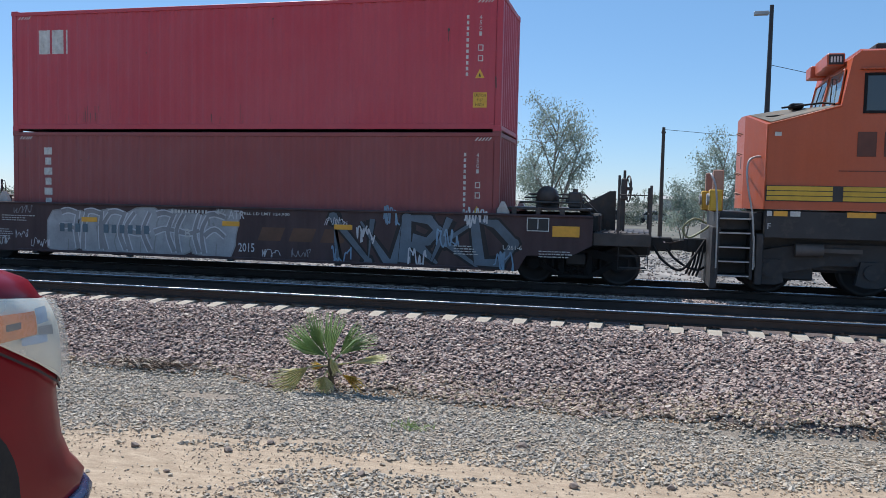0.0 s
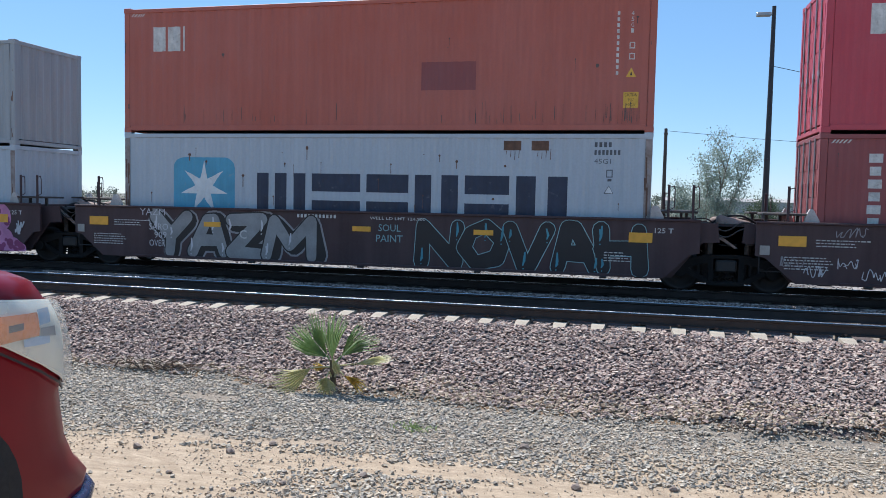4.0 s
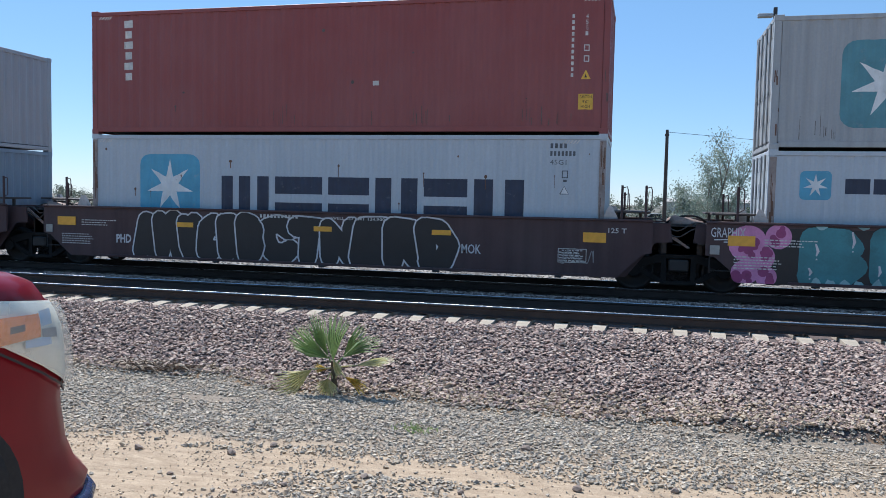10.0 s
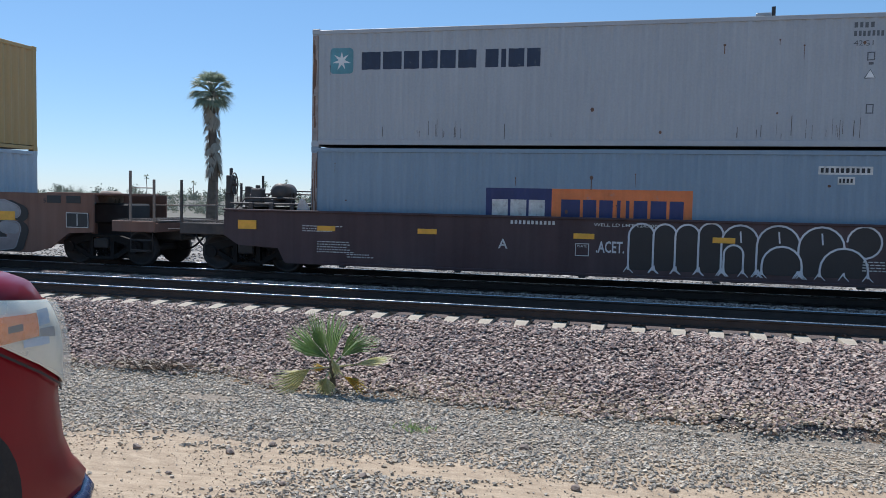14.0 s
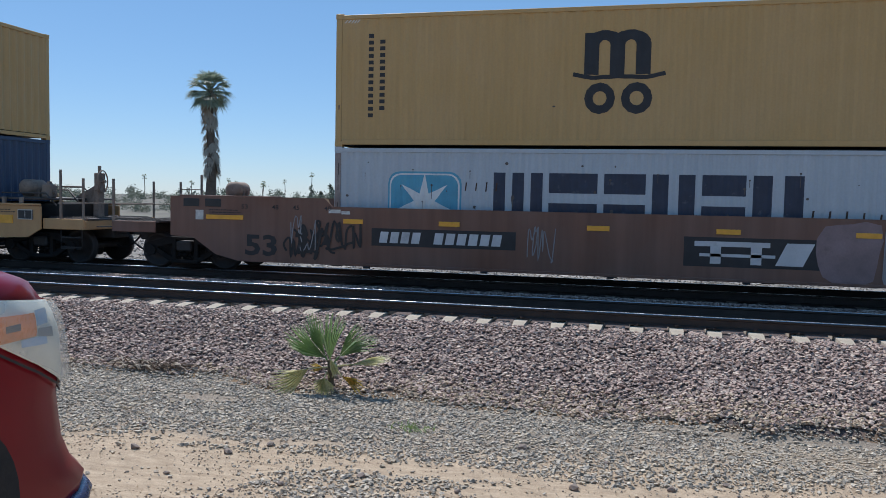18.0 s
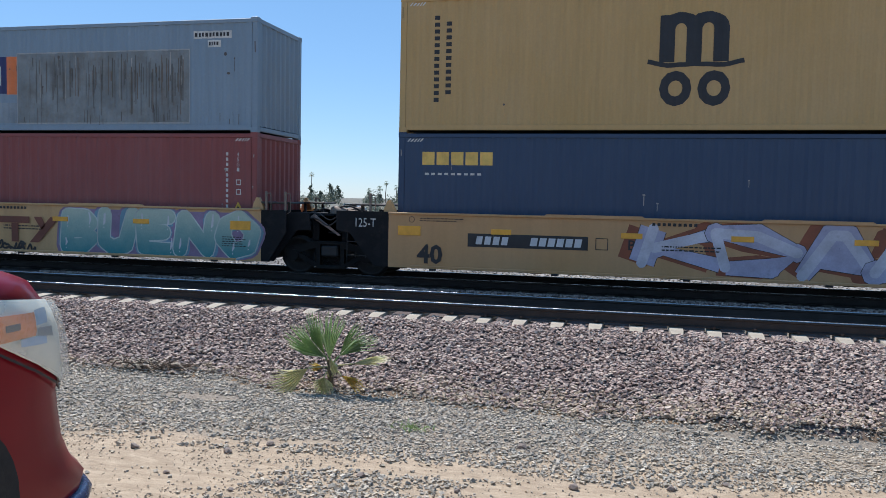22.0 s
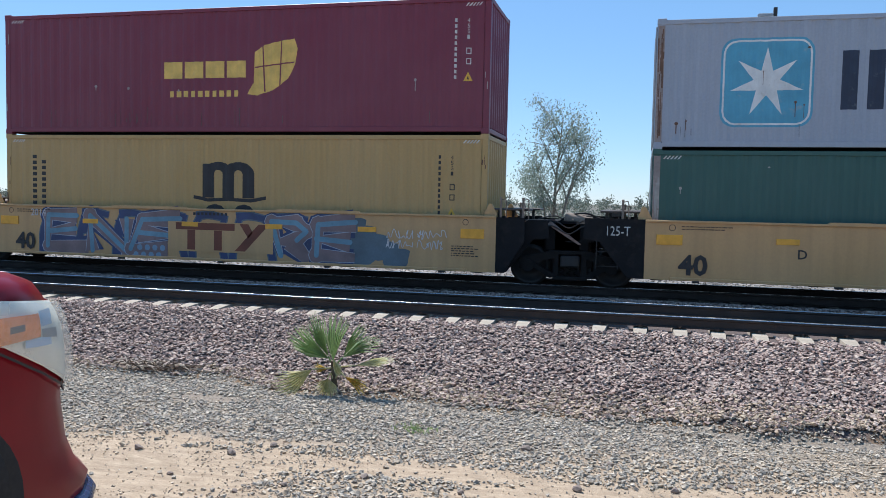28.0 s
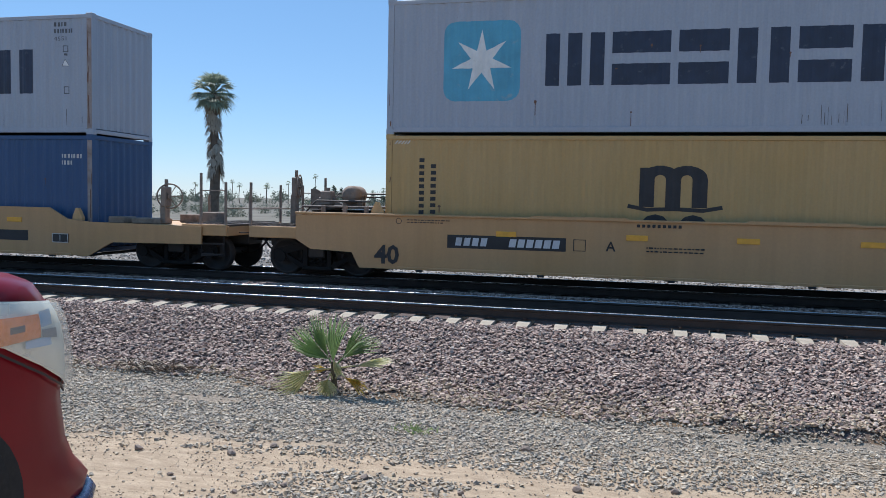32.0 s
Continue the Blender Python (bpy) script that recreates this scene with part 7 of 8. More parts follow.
def young_palm():
    rng = random.Random(9)
    x, y = -4.03, 10.2
    palm = thing("young_fan_palm", pose(x, y, ground_z(x, y)), "knee-high fan palm with green and dying yellow leaves", "palm")
    part("stem", Shape().tube([(0, 0, -.05), (.01, 0, .12), (.0, 0, .26), (-.015, 0, .40)], [.055, .045, .04, .03], 8), plain("palm_stem", (.12, .09, .05), .85, 0, .3, 8, 50, .4), palm, "brown fibrous stem")

    def leaf(hub, turn, r, spread, blades, material, label, sag=.12):
        hub, r = Vector(hub), r * 1.14
        part("leaf_stalk", Shape().tube(smooth_line([(0, 0, .30 if hub.z > .25 else .12), hub * .55 + Vector((0, 0, .14)), hub], 4), .011, 5), GREENLEAF if material is GREENLEAF else PALELEAF, palm)
        part("leaf", fan_leaf(blades, r, spread, sag, rng), material, palm, label, Matrix.Translation(hub) @ Euler([radians(a) for a in turn]).to_matrix().to_4x4())
    leaf((-.01, .0, .40), (6, -90, 0), .60, .72, 20, GREENLEAF, "upright green fan leaf")
    leaf((-.08, .03, .42), (-16, -152, 12), .60, .8, 20, GREENLEAF, "green fan leaf")
    leaf((.14, -.02, .46), (14, -32, 8), .54, .5, 15, GREENLEAF, "green fan leaf leaning out")
    leaf((-.10, .06, .44), (14, -122, -14), .6, .5, 16, GREENLEAF, "green fan leaf")
    leaf((.10, .08, .44), (-14, -60, 14), .5, .42, 13, GREENLEAF, "green fan leaf")
    leaf((.06, -.14, .44), (24, 62, -14), .24, 1.2, 14, PALELEAF, "pale drooping fan leaf")
    leaf((.34, -.05, .37), (-66, -12, 0), .52, .55, 14, PALELEAF, "flat yellow-green leaf", .02)
    leaf((-.24, -.20, .30), (24, 146, 20), .52, .9, 18, PALELEAF, "pale leaf lying to the ground")
    leaf((.0, -.22, .20), (20, 90, 0), .26, 2.2, 24, PALELEAF, "withered pale leaf at the base")
    leaf((.22, -.14, .22), (-20, 24, 0), .34, .55, 12, YELLOWLEAF, "bright yellow dying leaf")
    leaf((-.10, .02, .28), (20, 175, 0), .2, .8, 10, YELLOWLEAF, "brown-yellow dead leaf")


young_palm()


def litter():
    rng = random.Random(31)
    x, y = -7.0, 10.45
    z = ground_z(x, y)
    brush = thing("dry_brush", pose(x, y, z), "low tangle of dry brown twigs on the gravel", "twigs")
    for i in range(90):
        a, L = rng.uniform(0, 6.28), rng.uniform(.15, .42)
        p = Vector((rng.gauss(0, .24), rng.uniform(-.12, .12), .03))
        q = p + Vector((math.cos(a) * L, math.sin(a) * L * .4, rng.uniform(.02, .15)))
        part("twig", Shape().tube([p, p.lerp(q, .5) + Vector((0, 0, .04)), q], [.011, .009, .005], 4), PALETWIG if i % 4 == 0 else BARK, brush)
    x, y = -2.42, 8.62
    weed = thing("green_weed", pose(x, y, ground_z(x, y)), "small bright green weed in the gravel", "weed")
    s = Shape()
    for i in range(90):
        a, r = rng.uniform(0, 6.28), rng.uniform(0, .2)
        p = Vector((math.cos(a) * r * 1.4, math.sin(a) * r, .01))
        q = p + Vector((rng.gauss(0, .03), rng.gauss(0, .03), rng.uniform(.015, .05)))
        s.add([p, p + Vector((.012, 0, 0)), q + Vector((.006, 0, 0)), q], [(0, 1, 2, 3)])
    tagged(part("tuft", s, leaf_mat("weed_green", [(.18, .28, .09), (.27, .36, .15)]), weed), kind="stuff")
    x, y = 1.95, 8.7
    straw = thing("dry_grass", pose(x, y, ground_z(x, y)), "wisps of dry straw lying on the gravel", "grass")
    s = Shape()
    for i in range(110):
        a = rng.uniform(-1.1, .5)
        p = Vector((rng.gauss(0, .6), rng.gauss(0, .3), .03))
        L = rng.uniform(.15, .5)
        s.tube([p, p + Vector((math.cos(a) * L * .5, math.sin(a) * L * .5, .03)), p + Vector((math.cos(a) * L, math.sin(a) * L, .02))], .0035, 3)
    part("straw", s, PALETWIG, straw)
    # single larger stones on the sand
    g = np.array([(-1, 1.618, 0), (1, 1.618, 0), (-1, -1.618, 0), (1, -1.618, 0), (0, -1, 1.618), (0, 1, 1.618), (0, -1, -1.618), (0, 1, -1.618), (1.618, 0, -1), (1.618, 0, 1), (-1.618, 0, -1), (-1.618, 0, 1)]) / 1.9
    tri = [(0, 11, 5), (0, 5, 1), (0, 1, 7), (0, 7, 10), (0, 10, 11), (1, 5, 9), (5, 11, 4), (11, 10, 2), (10, 7, 6), (7, 1, 8), (3, 9, 4), (3, 4, 2), (3, 2, 6), (3, 6, 8), (3, 8, 9), (4, 9, 5), (2, 4, 11), (6, 2, 10), (8, 6, 7), (9, 8, 1)]
    rock = plain("dark_stone", (.24, .19, .16), .85, 0, .3, 12, 60, .4)
    for x, y, r in ((-3.82, 6.99, .075), (-4.69, 6.73, .085), (-3.56, 7.37, .07), (-.45, 7.0, .09), (-1.07, 8.2, .09), (-5.2, 7.6, .07), (-4.4, 7.9, .06), (-2.3, 6.6, .07), (-1.4, 6.5, .06), (-2.9, 6.2, .06),
                    (.4, 7.3, .07), (-3.2, 5.9, .05), (-1.9, 7.4, .06), (-4.0, 6.2, .05), (.9, 7.6, .06), (-.2, 7.9, .06)):
        s = Shape().add([Vector(p) * r * rng.uniform(.45, .75) for p in g], tri)
        s.v = [(p[0], p[1], p[2] * .65) for p in s.v]
        solo("stone", s, rock, pose(x, y, ground_z(x, y) + r * .25, 0, 0, rng.uniform(0, 360)), "dark fist-sized stone lying on pale sand", "stone", "single stones")


PALETWIG = plain("pale_twig", (.58, .49, .38), .85, 0, .25, 10, 50, .2)
litter()


# ---- paint on the cars' sides ----
def on_side(car, name, polys, material, lift=.004, label=""):
    """Polygons given from the container's left end (u) and the rail (z), on a car's near side."""
    s = Shape()
    for p in polys:
        q = [(u - C0, -SIDE_Y - lift, max(z, .285)) for u, z in p]
        if len(p) > 4:
            for t in mathutils_tess([(a, c) for a, b, c in q]):
                s.add([(a, -SIDE_Y - lift, c) for a, c in t], [(0, 1, 2)])
        else:
            s.add(q, [tuple(range(len(p)))])
    ob = part(name, s, material, car, label)
    if len(polys) > 1 and name in ("number_marking", "graffiti_linework", "graffiti_shine", "graffiti_drip_edge", "stencil_notice", "plate_frame", "notice", "graffiti_edge", "emblem_marking"):
        tagged(ob, kind="stuff")
    return ob


def side_text(car, text, u, z, size, material, width=None, lift=.006, bold=.012):
    return part("stencil", words(text, size, width, bold if size < .3 else .03), material, car, "", pose(u - C0, -SIDE_Y - lift, z))


def inks(name, col, rough=.5, var=.3):
    return plain(name, col, rough, 0, var, 1.6, 26, .03, dirt=shade(col, .55), amount=.15)


TEAL = inks("spray_teal", (.05, .23, .26))
PALETEAL = inks("spray_pale_teal", (.30, .50, .52))
PINK = inks("spray_pink", (.66, .25, .47))
PLUM = inks("spray_plum", (.32, .05, .17))
SILVER = inks("spray_silver", (.30, .30, .30))
OLDWHITE = inks("spray_old_white", (.30, .29, .30))
PALELILAC = inks("spray_pale_lilac", (.58, .57, .65))
LILAC = inks("spray_lilac", (.42, .41, .56))
CLEANW = inks("spray_white", (.60, .60, .62), .5, .15)
SPRAYBLACK = inks("spray_black", (.014, .014, .017))
BLUEGREY = inks("spray_blue_grey", (.11, .16, .20))
AQUA = inks("spray_aqua", (.075, .30, .38))
STEELBLUE = inks("spray_steel_blue", (.13, .17, .215))
MIDBLUE = inks("spray_mid_blue", (.17, .32, .42))
DUSTROSE = inks("spray_dusty_rose", (.25, .175, .18))
PALEBLOCK = inks("spray_pale_block", (.27, .225, .225))
PALEBLUE = inks("spray_pale_blue", (.24, .36, .49))
PALEEDGE = inks("spray_pale_edge", (.42, .46, .54))
DEEPBLUE = inks("spray_deep_blue", (.035, .06, .16))
RUSTPAINT = inks("spray_rust", (.26, .07, .03))
def faded_ink(name, low, high):
    """Spray colour that was faded from one tone below to another above."""
    m, t, ns, ln, bs = node_mat(name)
    co, sep = ns.new("ShaderNodeTexCoord"), ns.new("ShaderNodeSeparateXYZ")
    ln.new(co.outputs["Object"], sep.inputs[0])
    n = noise_node(t, 3.0, 4)
    add = ns.new("ShaderNodeMath")
    add.operation = "MULTIPLY_ADD"
    ln.new(n, add.inputs[0])
    add.inputs[1].default_value = .5
    ln.new(sep.outputs["Z"], add.inputs[2])
    half = ns.new("ShaderNodeMath")
    half.operation = "MULTIPLY"
    ln.new(add.outputs[0], half.inputs[0])
    half.inputs[1].default_value = .55
    c = ramp(t, half.outputs[0], [(.34, low), (.62, shade([(a + b) / 2 for a, b in zip(low, high)], 1)), (.86, high)])
    f = noise_node(t, 26, 3)
    c = mix(t, .4, c, ramp(t, f, [(.3, .7), (.7, 1.0)]), "MULTIPLY")
    ln.new(c, bs.inputs["Base Color"])
    bs.inputs["Roughness"].default_value = .5
    return m


AQUAFADE = faded_ink("spray_aqua_fade", (.045, .25, .27), (.45, .54, .45))
SOFTEDGE = inks("spray_soft_edge", (.52, .58, .55))
CHALK = inks("spray_chalk", (.40, .40, .42))
LILACROSE = inks("spray_lilac_rose", (.27, .19, .31))
BROWNMARK = inks("brown_lettering", (.17, .045, .025))
FADEDMARK = inks("faded_orange_mark", (.13, .06, .035))


def bubble(cx, z0, z1, w, rng, lean=0.0, n=16):
    """A swollen upright form, uneven in outline."""
    cz, h = (z0 + z1) / 2, (z1 - z0) / 2
    out = []
    ph = rng.uniform(0, 6)
    for i in range(n):
        a = 2 * math.pi * i / n
        c, s = math.cos(a), math.sin(a)
        r = 1 / max(abs(c) ** 4 + abs(s) ** 4, 1e-6) ** .25
        r *= 1 + .09 * math.sin(3 * a + ph)
        x, z = c * r * w / 2, max(-1.05, min(1.05, s * r)) * h
        out.append((cx + x + lean * z, cz + z))
    return out


def grown(poly, d):
    cx, cz = sum(p[0] for p in poly) / len(poly), sum(p[1] for p in poly) / len(poly)
    out = []
    for x, z in poly:
        v = Vector((x - cx, z - cz))
        L = v.length
        v *= (L + d) / L
        out.append((cx + v.x, cz + v.y))
    return out


def ring_of(poly, d):
    """A band of width d round a closed outline."""
    big = grown(poly, d)
    n = len(poly)
    return [[poly[i], poly[(i + 1) % n], big[(i + 1) % n], big[i]] for i in range(n)]


def throw_up(car, u0, u1, z0, z1, count, fill, edge, rng, lean=.0, inner=None, d=.035, label=""):
    """A row of swollen forms with an outline and inner strokes."""
    step = (u1 - u0) / count
    shapes = [bubble(u0 + step * (i + .5), z0 + rng.uniform(0, .06), z1 - rng.uniform(0, .1), step * 1.12, rng, lean) for i in range(count)]
    for i, s in enumerate(shapes):
        on_side(car, "graffiti", [grown(s, d * 1.2)], edge, .004 + .0006 * i, label if i == 0 else "")
        on_side(car, "graffiti", [s], fill, .0043 + .0006 * i)
    lines = []
    top = .0043 + .0006 * count
    for i in range(count):
        cx = u0 + step * (i + .5)
        kind = rng.randrange(3)
        h = z1 - z0
        if kind == 0:
            lines += stroke([(cx - .06, z0 + .05), (cx - .02, z0 + .35 * h), (cx + .05, z0 + .5 * h)], .03)
        elif kind == 1:
            lines += ring_of(disc(cx + .03, z0 + .62 * h, step * .13, .12 * h, 10), .022)
        else:
            lines += stroke([(cx - .12, z0 + .55 * h), (cx + .02, z0 + .62 * h), (cx + .12, z0 + .52 * h)], .03)
            lines += stroke([(cx + .02, z0 + .05), (cx + .04, z0 + .3 * h)], .03)
    layers(car, lines, edge, top + .0012, "graffiti_linework")
    if inner:
        spots = []
        for i in range(count * 2):
            cx = rng.uniform(u0 + .1, u1 - .1)
            spots += stroke([(cx, z0 + rng.uniform(.2, .9) * (z1 - z0)), (cx + rng.uniform(-.06, .1), z0 + rng.uniform(.3, .95) * (z1 - z0))], .05)
        layers(car, spots, inner, top + .0004, "graffiti_shine")


def wild(car, u0, u1, z0, z1, count, fill, edge, under, rng, label="", shine=None, w=.17):
    """Interlaced angular strokes over a dark backing."""
    n = 26
    back = [(u0 + (u1 - u0) * i / n, z0 + rng.uniform(0, .06)) for i in range(n + 1)] + [(u1 - (u1 - u0) * i / n, z1 - rng.uniform(0, .09)) for i in range(n + 1)]
    for i in range(n):
        on = [back[i], back[i + 1], back[2 * n - i], back[2 * n + 1 - i]]
        back_polys = [on] if i == 0 else back_polys + [on]
    if under:
        on_side(car, "graffiti_backing", back_polys, under, .004, label)
    step = (u1 - u0) / count
    h = z1 - z0
    outer, body, lights = [], [], []
    for i in range(count):
        a = u0 + step * i + .12 * step
        b = a + step * .82
        lean = rng.uniform(-.12, .12)
        forms = [
            [(a, z0 + .04), (a + lean, z0 + .55 * h), (a + .2 * step, z1 - .06)],
            [(b, z0 + .06), (b - .1 * step + lean, z0 + .5 * h), (b, z1 - .05)],
            [(a, z0 + (.4 + .2 * rng.random()) * h), ((a + b) / 2, z0 + (.35 + .3 * rng.random()) * h), (b, z0 + (.4 + .2 * rng.random()) * h)],
            [(a + .1 * step, z1 - .09), ((a + b) / 2, z1 - .05), (b, z1 - .12)]]
        rng.shuffle(forms)
        for f in forms[:3]:
            pts = [(p.x, p.y) for p in smooth_line([(x, z, 0) for x, z in f], 4)]
            ws = [w * (1.15 - .35 * k / (len(pts) - 1)) for k in range(len(pts))]
            outer += stroke(pts, [q + .06 for q in ws])
            body += stroke(pts, ws)
            m = len(pts) // 2
            lights.append(stroke([(x - .02, z + .03) for x, z in pts[m - 2:m + 2]], .03))
    layers(car, outer, edge, .0075, "graffiti_outline")
    layers(car, body, fill, .0115, "graffiti")
    if shine:
        layers(car, [q for l in lights for q in l], shine, .0165, "graffiti_shine")


# skeletons of block forms in a unit box
GLYPH = {
    "A": [[(0, 0), (.42, 1), (.6, 1), (1, 0)], [(.22, .36), (.8, .36)]], "B": [[(.1, 0), (.08, 1), (.7, .97), (.9, .77), (.66, .53), (.2, .53)], [(.66, .53), (1, .27), (.72, 0), (.1, 0)]],
    "C": [[(1, .82), (.62, 1), (.12, .84), (0, .45), (.2, .06), (.66, 0), (1, .16)]], "E": [[(1, 1), (.1, .96), (0, .04), (.95, 0)], [(.1, .5), (.8, .53)]],
    "D": [[(.05, 0), (.05, 1), (.6, .94), (1, .5), (.6, .04), (.05, 0)]], "G": [[(1, .86), (.55, 1), (.08, .78), (0, .35), (.3, 0), (.85, .04), (1, .42), (.6, .45)]],
    "H": [[(.05, 0), (0, 1)], [(1, 0), (.95, 1)], [(.03, .5), (.95, .54)]], "I": [[(.45, 0), (.55, 1)]], "K": [[(.05, 0), (0, 1)], [(1, 1), (.15, .5), (1, 0)]],
    "T": [[(0, 1), (1, .97)], [(.5, .98), (.46, 0)]], "M": [[(0, 0), (.1, 1), (.5, .3), (.9, 1), (1, 0)]], "N": [[(0, 0), (.06, 1), (.92, 0), (1, 1)]], "O": [[(.5, 1), (.08, .8), (0, .4), (.4, 0), (.9, .15), (1, .6), (.5, 1)]],
    "P": [[(.1, 0), (.05, 1), (.72, .98), (1, .74), (.7, .45), (.12, .44)]], "R": [[(.1, 0), (.05, 1), (.7, .98), (.95, .75), (.66, .5), (.12, .48)], [(.5, .48), (1, 0)]],
    "S": [[(1, .85), (.5, 1), (.05, .78), (.3, .54), (.8, .44), (.95, .2), (.5, 0), (0, .12)]], "U": [[(0, 1), (.05, .2), (.4, 0), (.85, .12), (1, 1)]], "V": [[(0, 1), (.45, 0), (.6, 0), (1, 1)]],
    "X": [[(0, 0), (1, 1)], [(.05, 1), (1, 0)]], "Y": [[(0, 1), (.5, .48), (1, 1)], [(.5, .48), (.42, 0)]], "Z": [[(.02, .96), (1, 1), (0, .04), (1, 0)]]}


def fat(pts, w):
    """A thick line with round joints."""
    ws = w if isinstance(w, list) else [w] * len(pts)
    out = [q for k in range(len(pts) - 1) for q in stroke(pts[k:k + 2], ws[k:k + 2])]
    return out + [disc(x, z, q / 2, q / 2, 10) for (x, z), q in zip(pts, ws)]


def lettering(car, forms, u0, u1, z0, z1, fill, edge, rng, w=.24, d=.035, lift=.0045, label="", shine=None, upper=None, lean=.12, over=1.06, rise=.0007, sharp=False, core=.62):
    """Block forms side by side, swollen or sharp, each with its outline, overlapping the one before."""
    wide = [.5 if k == "I" else 1.25 if k == "M" else 1.0 for k in forms]
    unit = (u1 - u0) / sum(wide)
    x = u0
    for i, (k, q) in enumerate(zip(forms, wide)):
        cx, ww = x + q * unit / 2, max(.02, q * unit * over - w)
        x += q * unit
        lo, hi = z0 + w / 2 + rng.uniform(0, .06), z1 - w / 2 - rng.uniform(0, .07)
        sl, body, rim, fade = rng.uniform(-lean, lean), [], [], []
        for line_ in GLYPH[k]:
            pts = [(cx + (a - .5) * ww + sl * (b - .5) + rng.uniform(-.025, .025), lo + (hi - lo) * b) for a, b in line_]
            ws = [w * rng.uniform(.85, 1.18) for _ in pts]
            if sharp:
                # strokes flare and run out to slanted points
                ws = [v * (1.25 if 0 < n < len(ws) - 1 else rng.choice((.35, .8, 1.5))) for n, v in enumerate(ws)]
                pts[0] = (pts[0][0] + rng.uniform(-.16, .1), pts[0][1] + rng.uniform(-.06, .06))
                pts[-1] = (pts[-1][0] + rng.uniform(-.1, .2), pts[-1][1] + rng.uniform(-.06, .06))
                body += stroke(pts, ws) + [disc(x_, z_, q_ * .5, None, 8) for (x_, z_), q_ in zip(pts[1:-1], ws[1:-1])]
                wide_ = [v + 2 * d for v in ws]
                rim += stroke(pts, wide_) + [disc(x_, z_, q_ * .5, None, 8) for (x_, z_), q_ in zip(pts[1:-1], wide_[1:-1])]
            else:
                body += fat(pts, ws)
                rim += fat(pts, [v + 2 * d for v in ws])
            for (p0, p1) in zip(pts, pts[1:]):
                if upper and p0[1] + p1[1] > 1.6:
                    fade += fat([p0, p1], w * core)
        y = lift + rise * i * 3
        for nm, quads, ink, add in (("graffiti_outline", rim, edge, 0), ("graffiti", body, fill, rise), ("graffiti_fade", fade, upper, rise * 1.5)):
            if quads:
                sh = Shape()
                for n, p in enumerate(quads):
                    sh.add([(u - C0, -SIDE_Y - y - add - .000012 * n, max(z, .283)) for u, z in p], [tuple(range(len(p)))])
                tagged(part(nm, sh, ink, car, label if i == 0 and nm == "graffiti" else ""), kind="stuff")
        if shine:
            m = []
            for n in range(3):
                a, b = rng.choice(GLYPH[k][0]) if n else GLYPH[k][0][0]
                px, pz = cx + (a - .5) * ww + sl * (b - .5) - .03, lo + (hi - lo) * b
                pz = max(z0 + .14, min(z1 - .42, pz))
                e = rng.uniform(.14, .32)
                m += stroke([(px, pz), (px + .03, pz + e * .4), (px + rng.uniform(-.02, .05), pz + e)], [.02, .055, .03]) + [disc(px + .01, pz - .06, .016, None, 6)]
            layers(car, m, shine, y + rise * 2 + .0016, "graffiti_shine")


def arch(a, b, z0, z1, n=10):
    """An upright form with a round head from z0 to z1, open at its foot."""
    r, cx = (b - a) / 2, (a + b) / 2
    h = min(r, (z1 - z0) * .8)
    return [(a, z0)] + [(cx - r * math.cos(math.pi * i / n), z1 - h + h * math.sin(math.pi * i / n)) for i in range(n + 1)] + [(b, z0)]


def arches(car, tall, low, z0, z1, zl, fill, edge, rng, w=.04, label=""):
    """Black round-headed forms side by side with a sprayed outline, lower ones before them, inner strokes and dripped feet."""
    y, lines = .004, []
    for i, (a, b) in enumerate(tall + low):
        top = zl if i >= len(tall) else z1 - rng.uniform(0, .05)
        p = arch(a, b, z0, top)
        on_side(car, "graffiti", [p], fill, y, label if i == 0 else "")
        layers(car, stroke(p, w), edge, y + .0005, "graffiti_outline")
        y += .0012
        cx = (a + b) / 2
        if b - a > .5 and i < len(tall):
            lines += stroke([(cx, top - .12), (cx + .02, top - .34)], w * .8)
        for x in (a, b):
            lines += stroke([(x, z0 + .1), (x + .02, z0 + .02), (x + .1, z0 - .06)], [w, w * .7, w * .3]) + stroke([(x, z0 + .08), (x - .09, z0 - .05)], [w * .8, w * .3])
    layers(car, lines, edge, y + .001, "graffiti_linework")


def layers(car, quads, material, lift, name):
    """Overlapping quads laid one a hair above another."""
    s = Shape()
    for i, p in enumerate(quads):
        y = -SIDE_Y - lift - .00002 * (i % 160)
        s.add([(u - C0, y, max(z, .283)) for u, z in p], [tuple(range(len(p)))])
    tagged(part(name, s, material, car), kind="stuff")


def small_print(car, u, z, rows, w, ink=WHITE, h=.024):
    """Unreadable stencilled notices as rows of bars."""
    rng = random.Random(int(u * 100))
    q = []
    for r in range(rows):
        x = u
        while x < u + w * rng.uniform(.75, 1):
            k = rng.uniform(.02, .09)
            q.append(rect(x, z - r * h * 2.3, x + k, z - r * h * 2.3 + h * rng.uniform(.75, 1)))
            x += k + .022
    on_side(car, "stencil_notice", q, ink, .019)


def tag(car, u, z, w, h, ink, seed, t=.015):
    """A thin hand-drawn scrawl, not to be read."""
    rng = random.Random(seed)
    pts, x = [], u
    for i in range(24):
        x += w / 24 * rng.choice((-1.2, .6, 1.2, 2.4, 2.0))
        pts.append((max(u, min(u + w, x)), z + h * rng.choice((0, .12, .3, .6, .85, 1)) + rng.uniform(-.08, .08) * h))
    p = [(q.x, q.y) for q in smooth_line([(a, b, 0) for a, b in pts], 4)]
    layers(car, stroke(p, t), ink, .02, "scrawl")


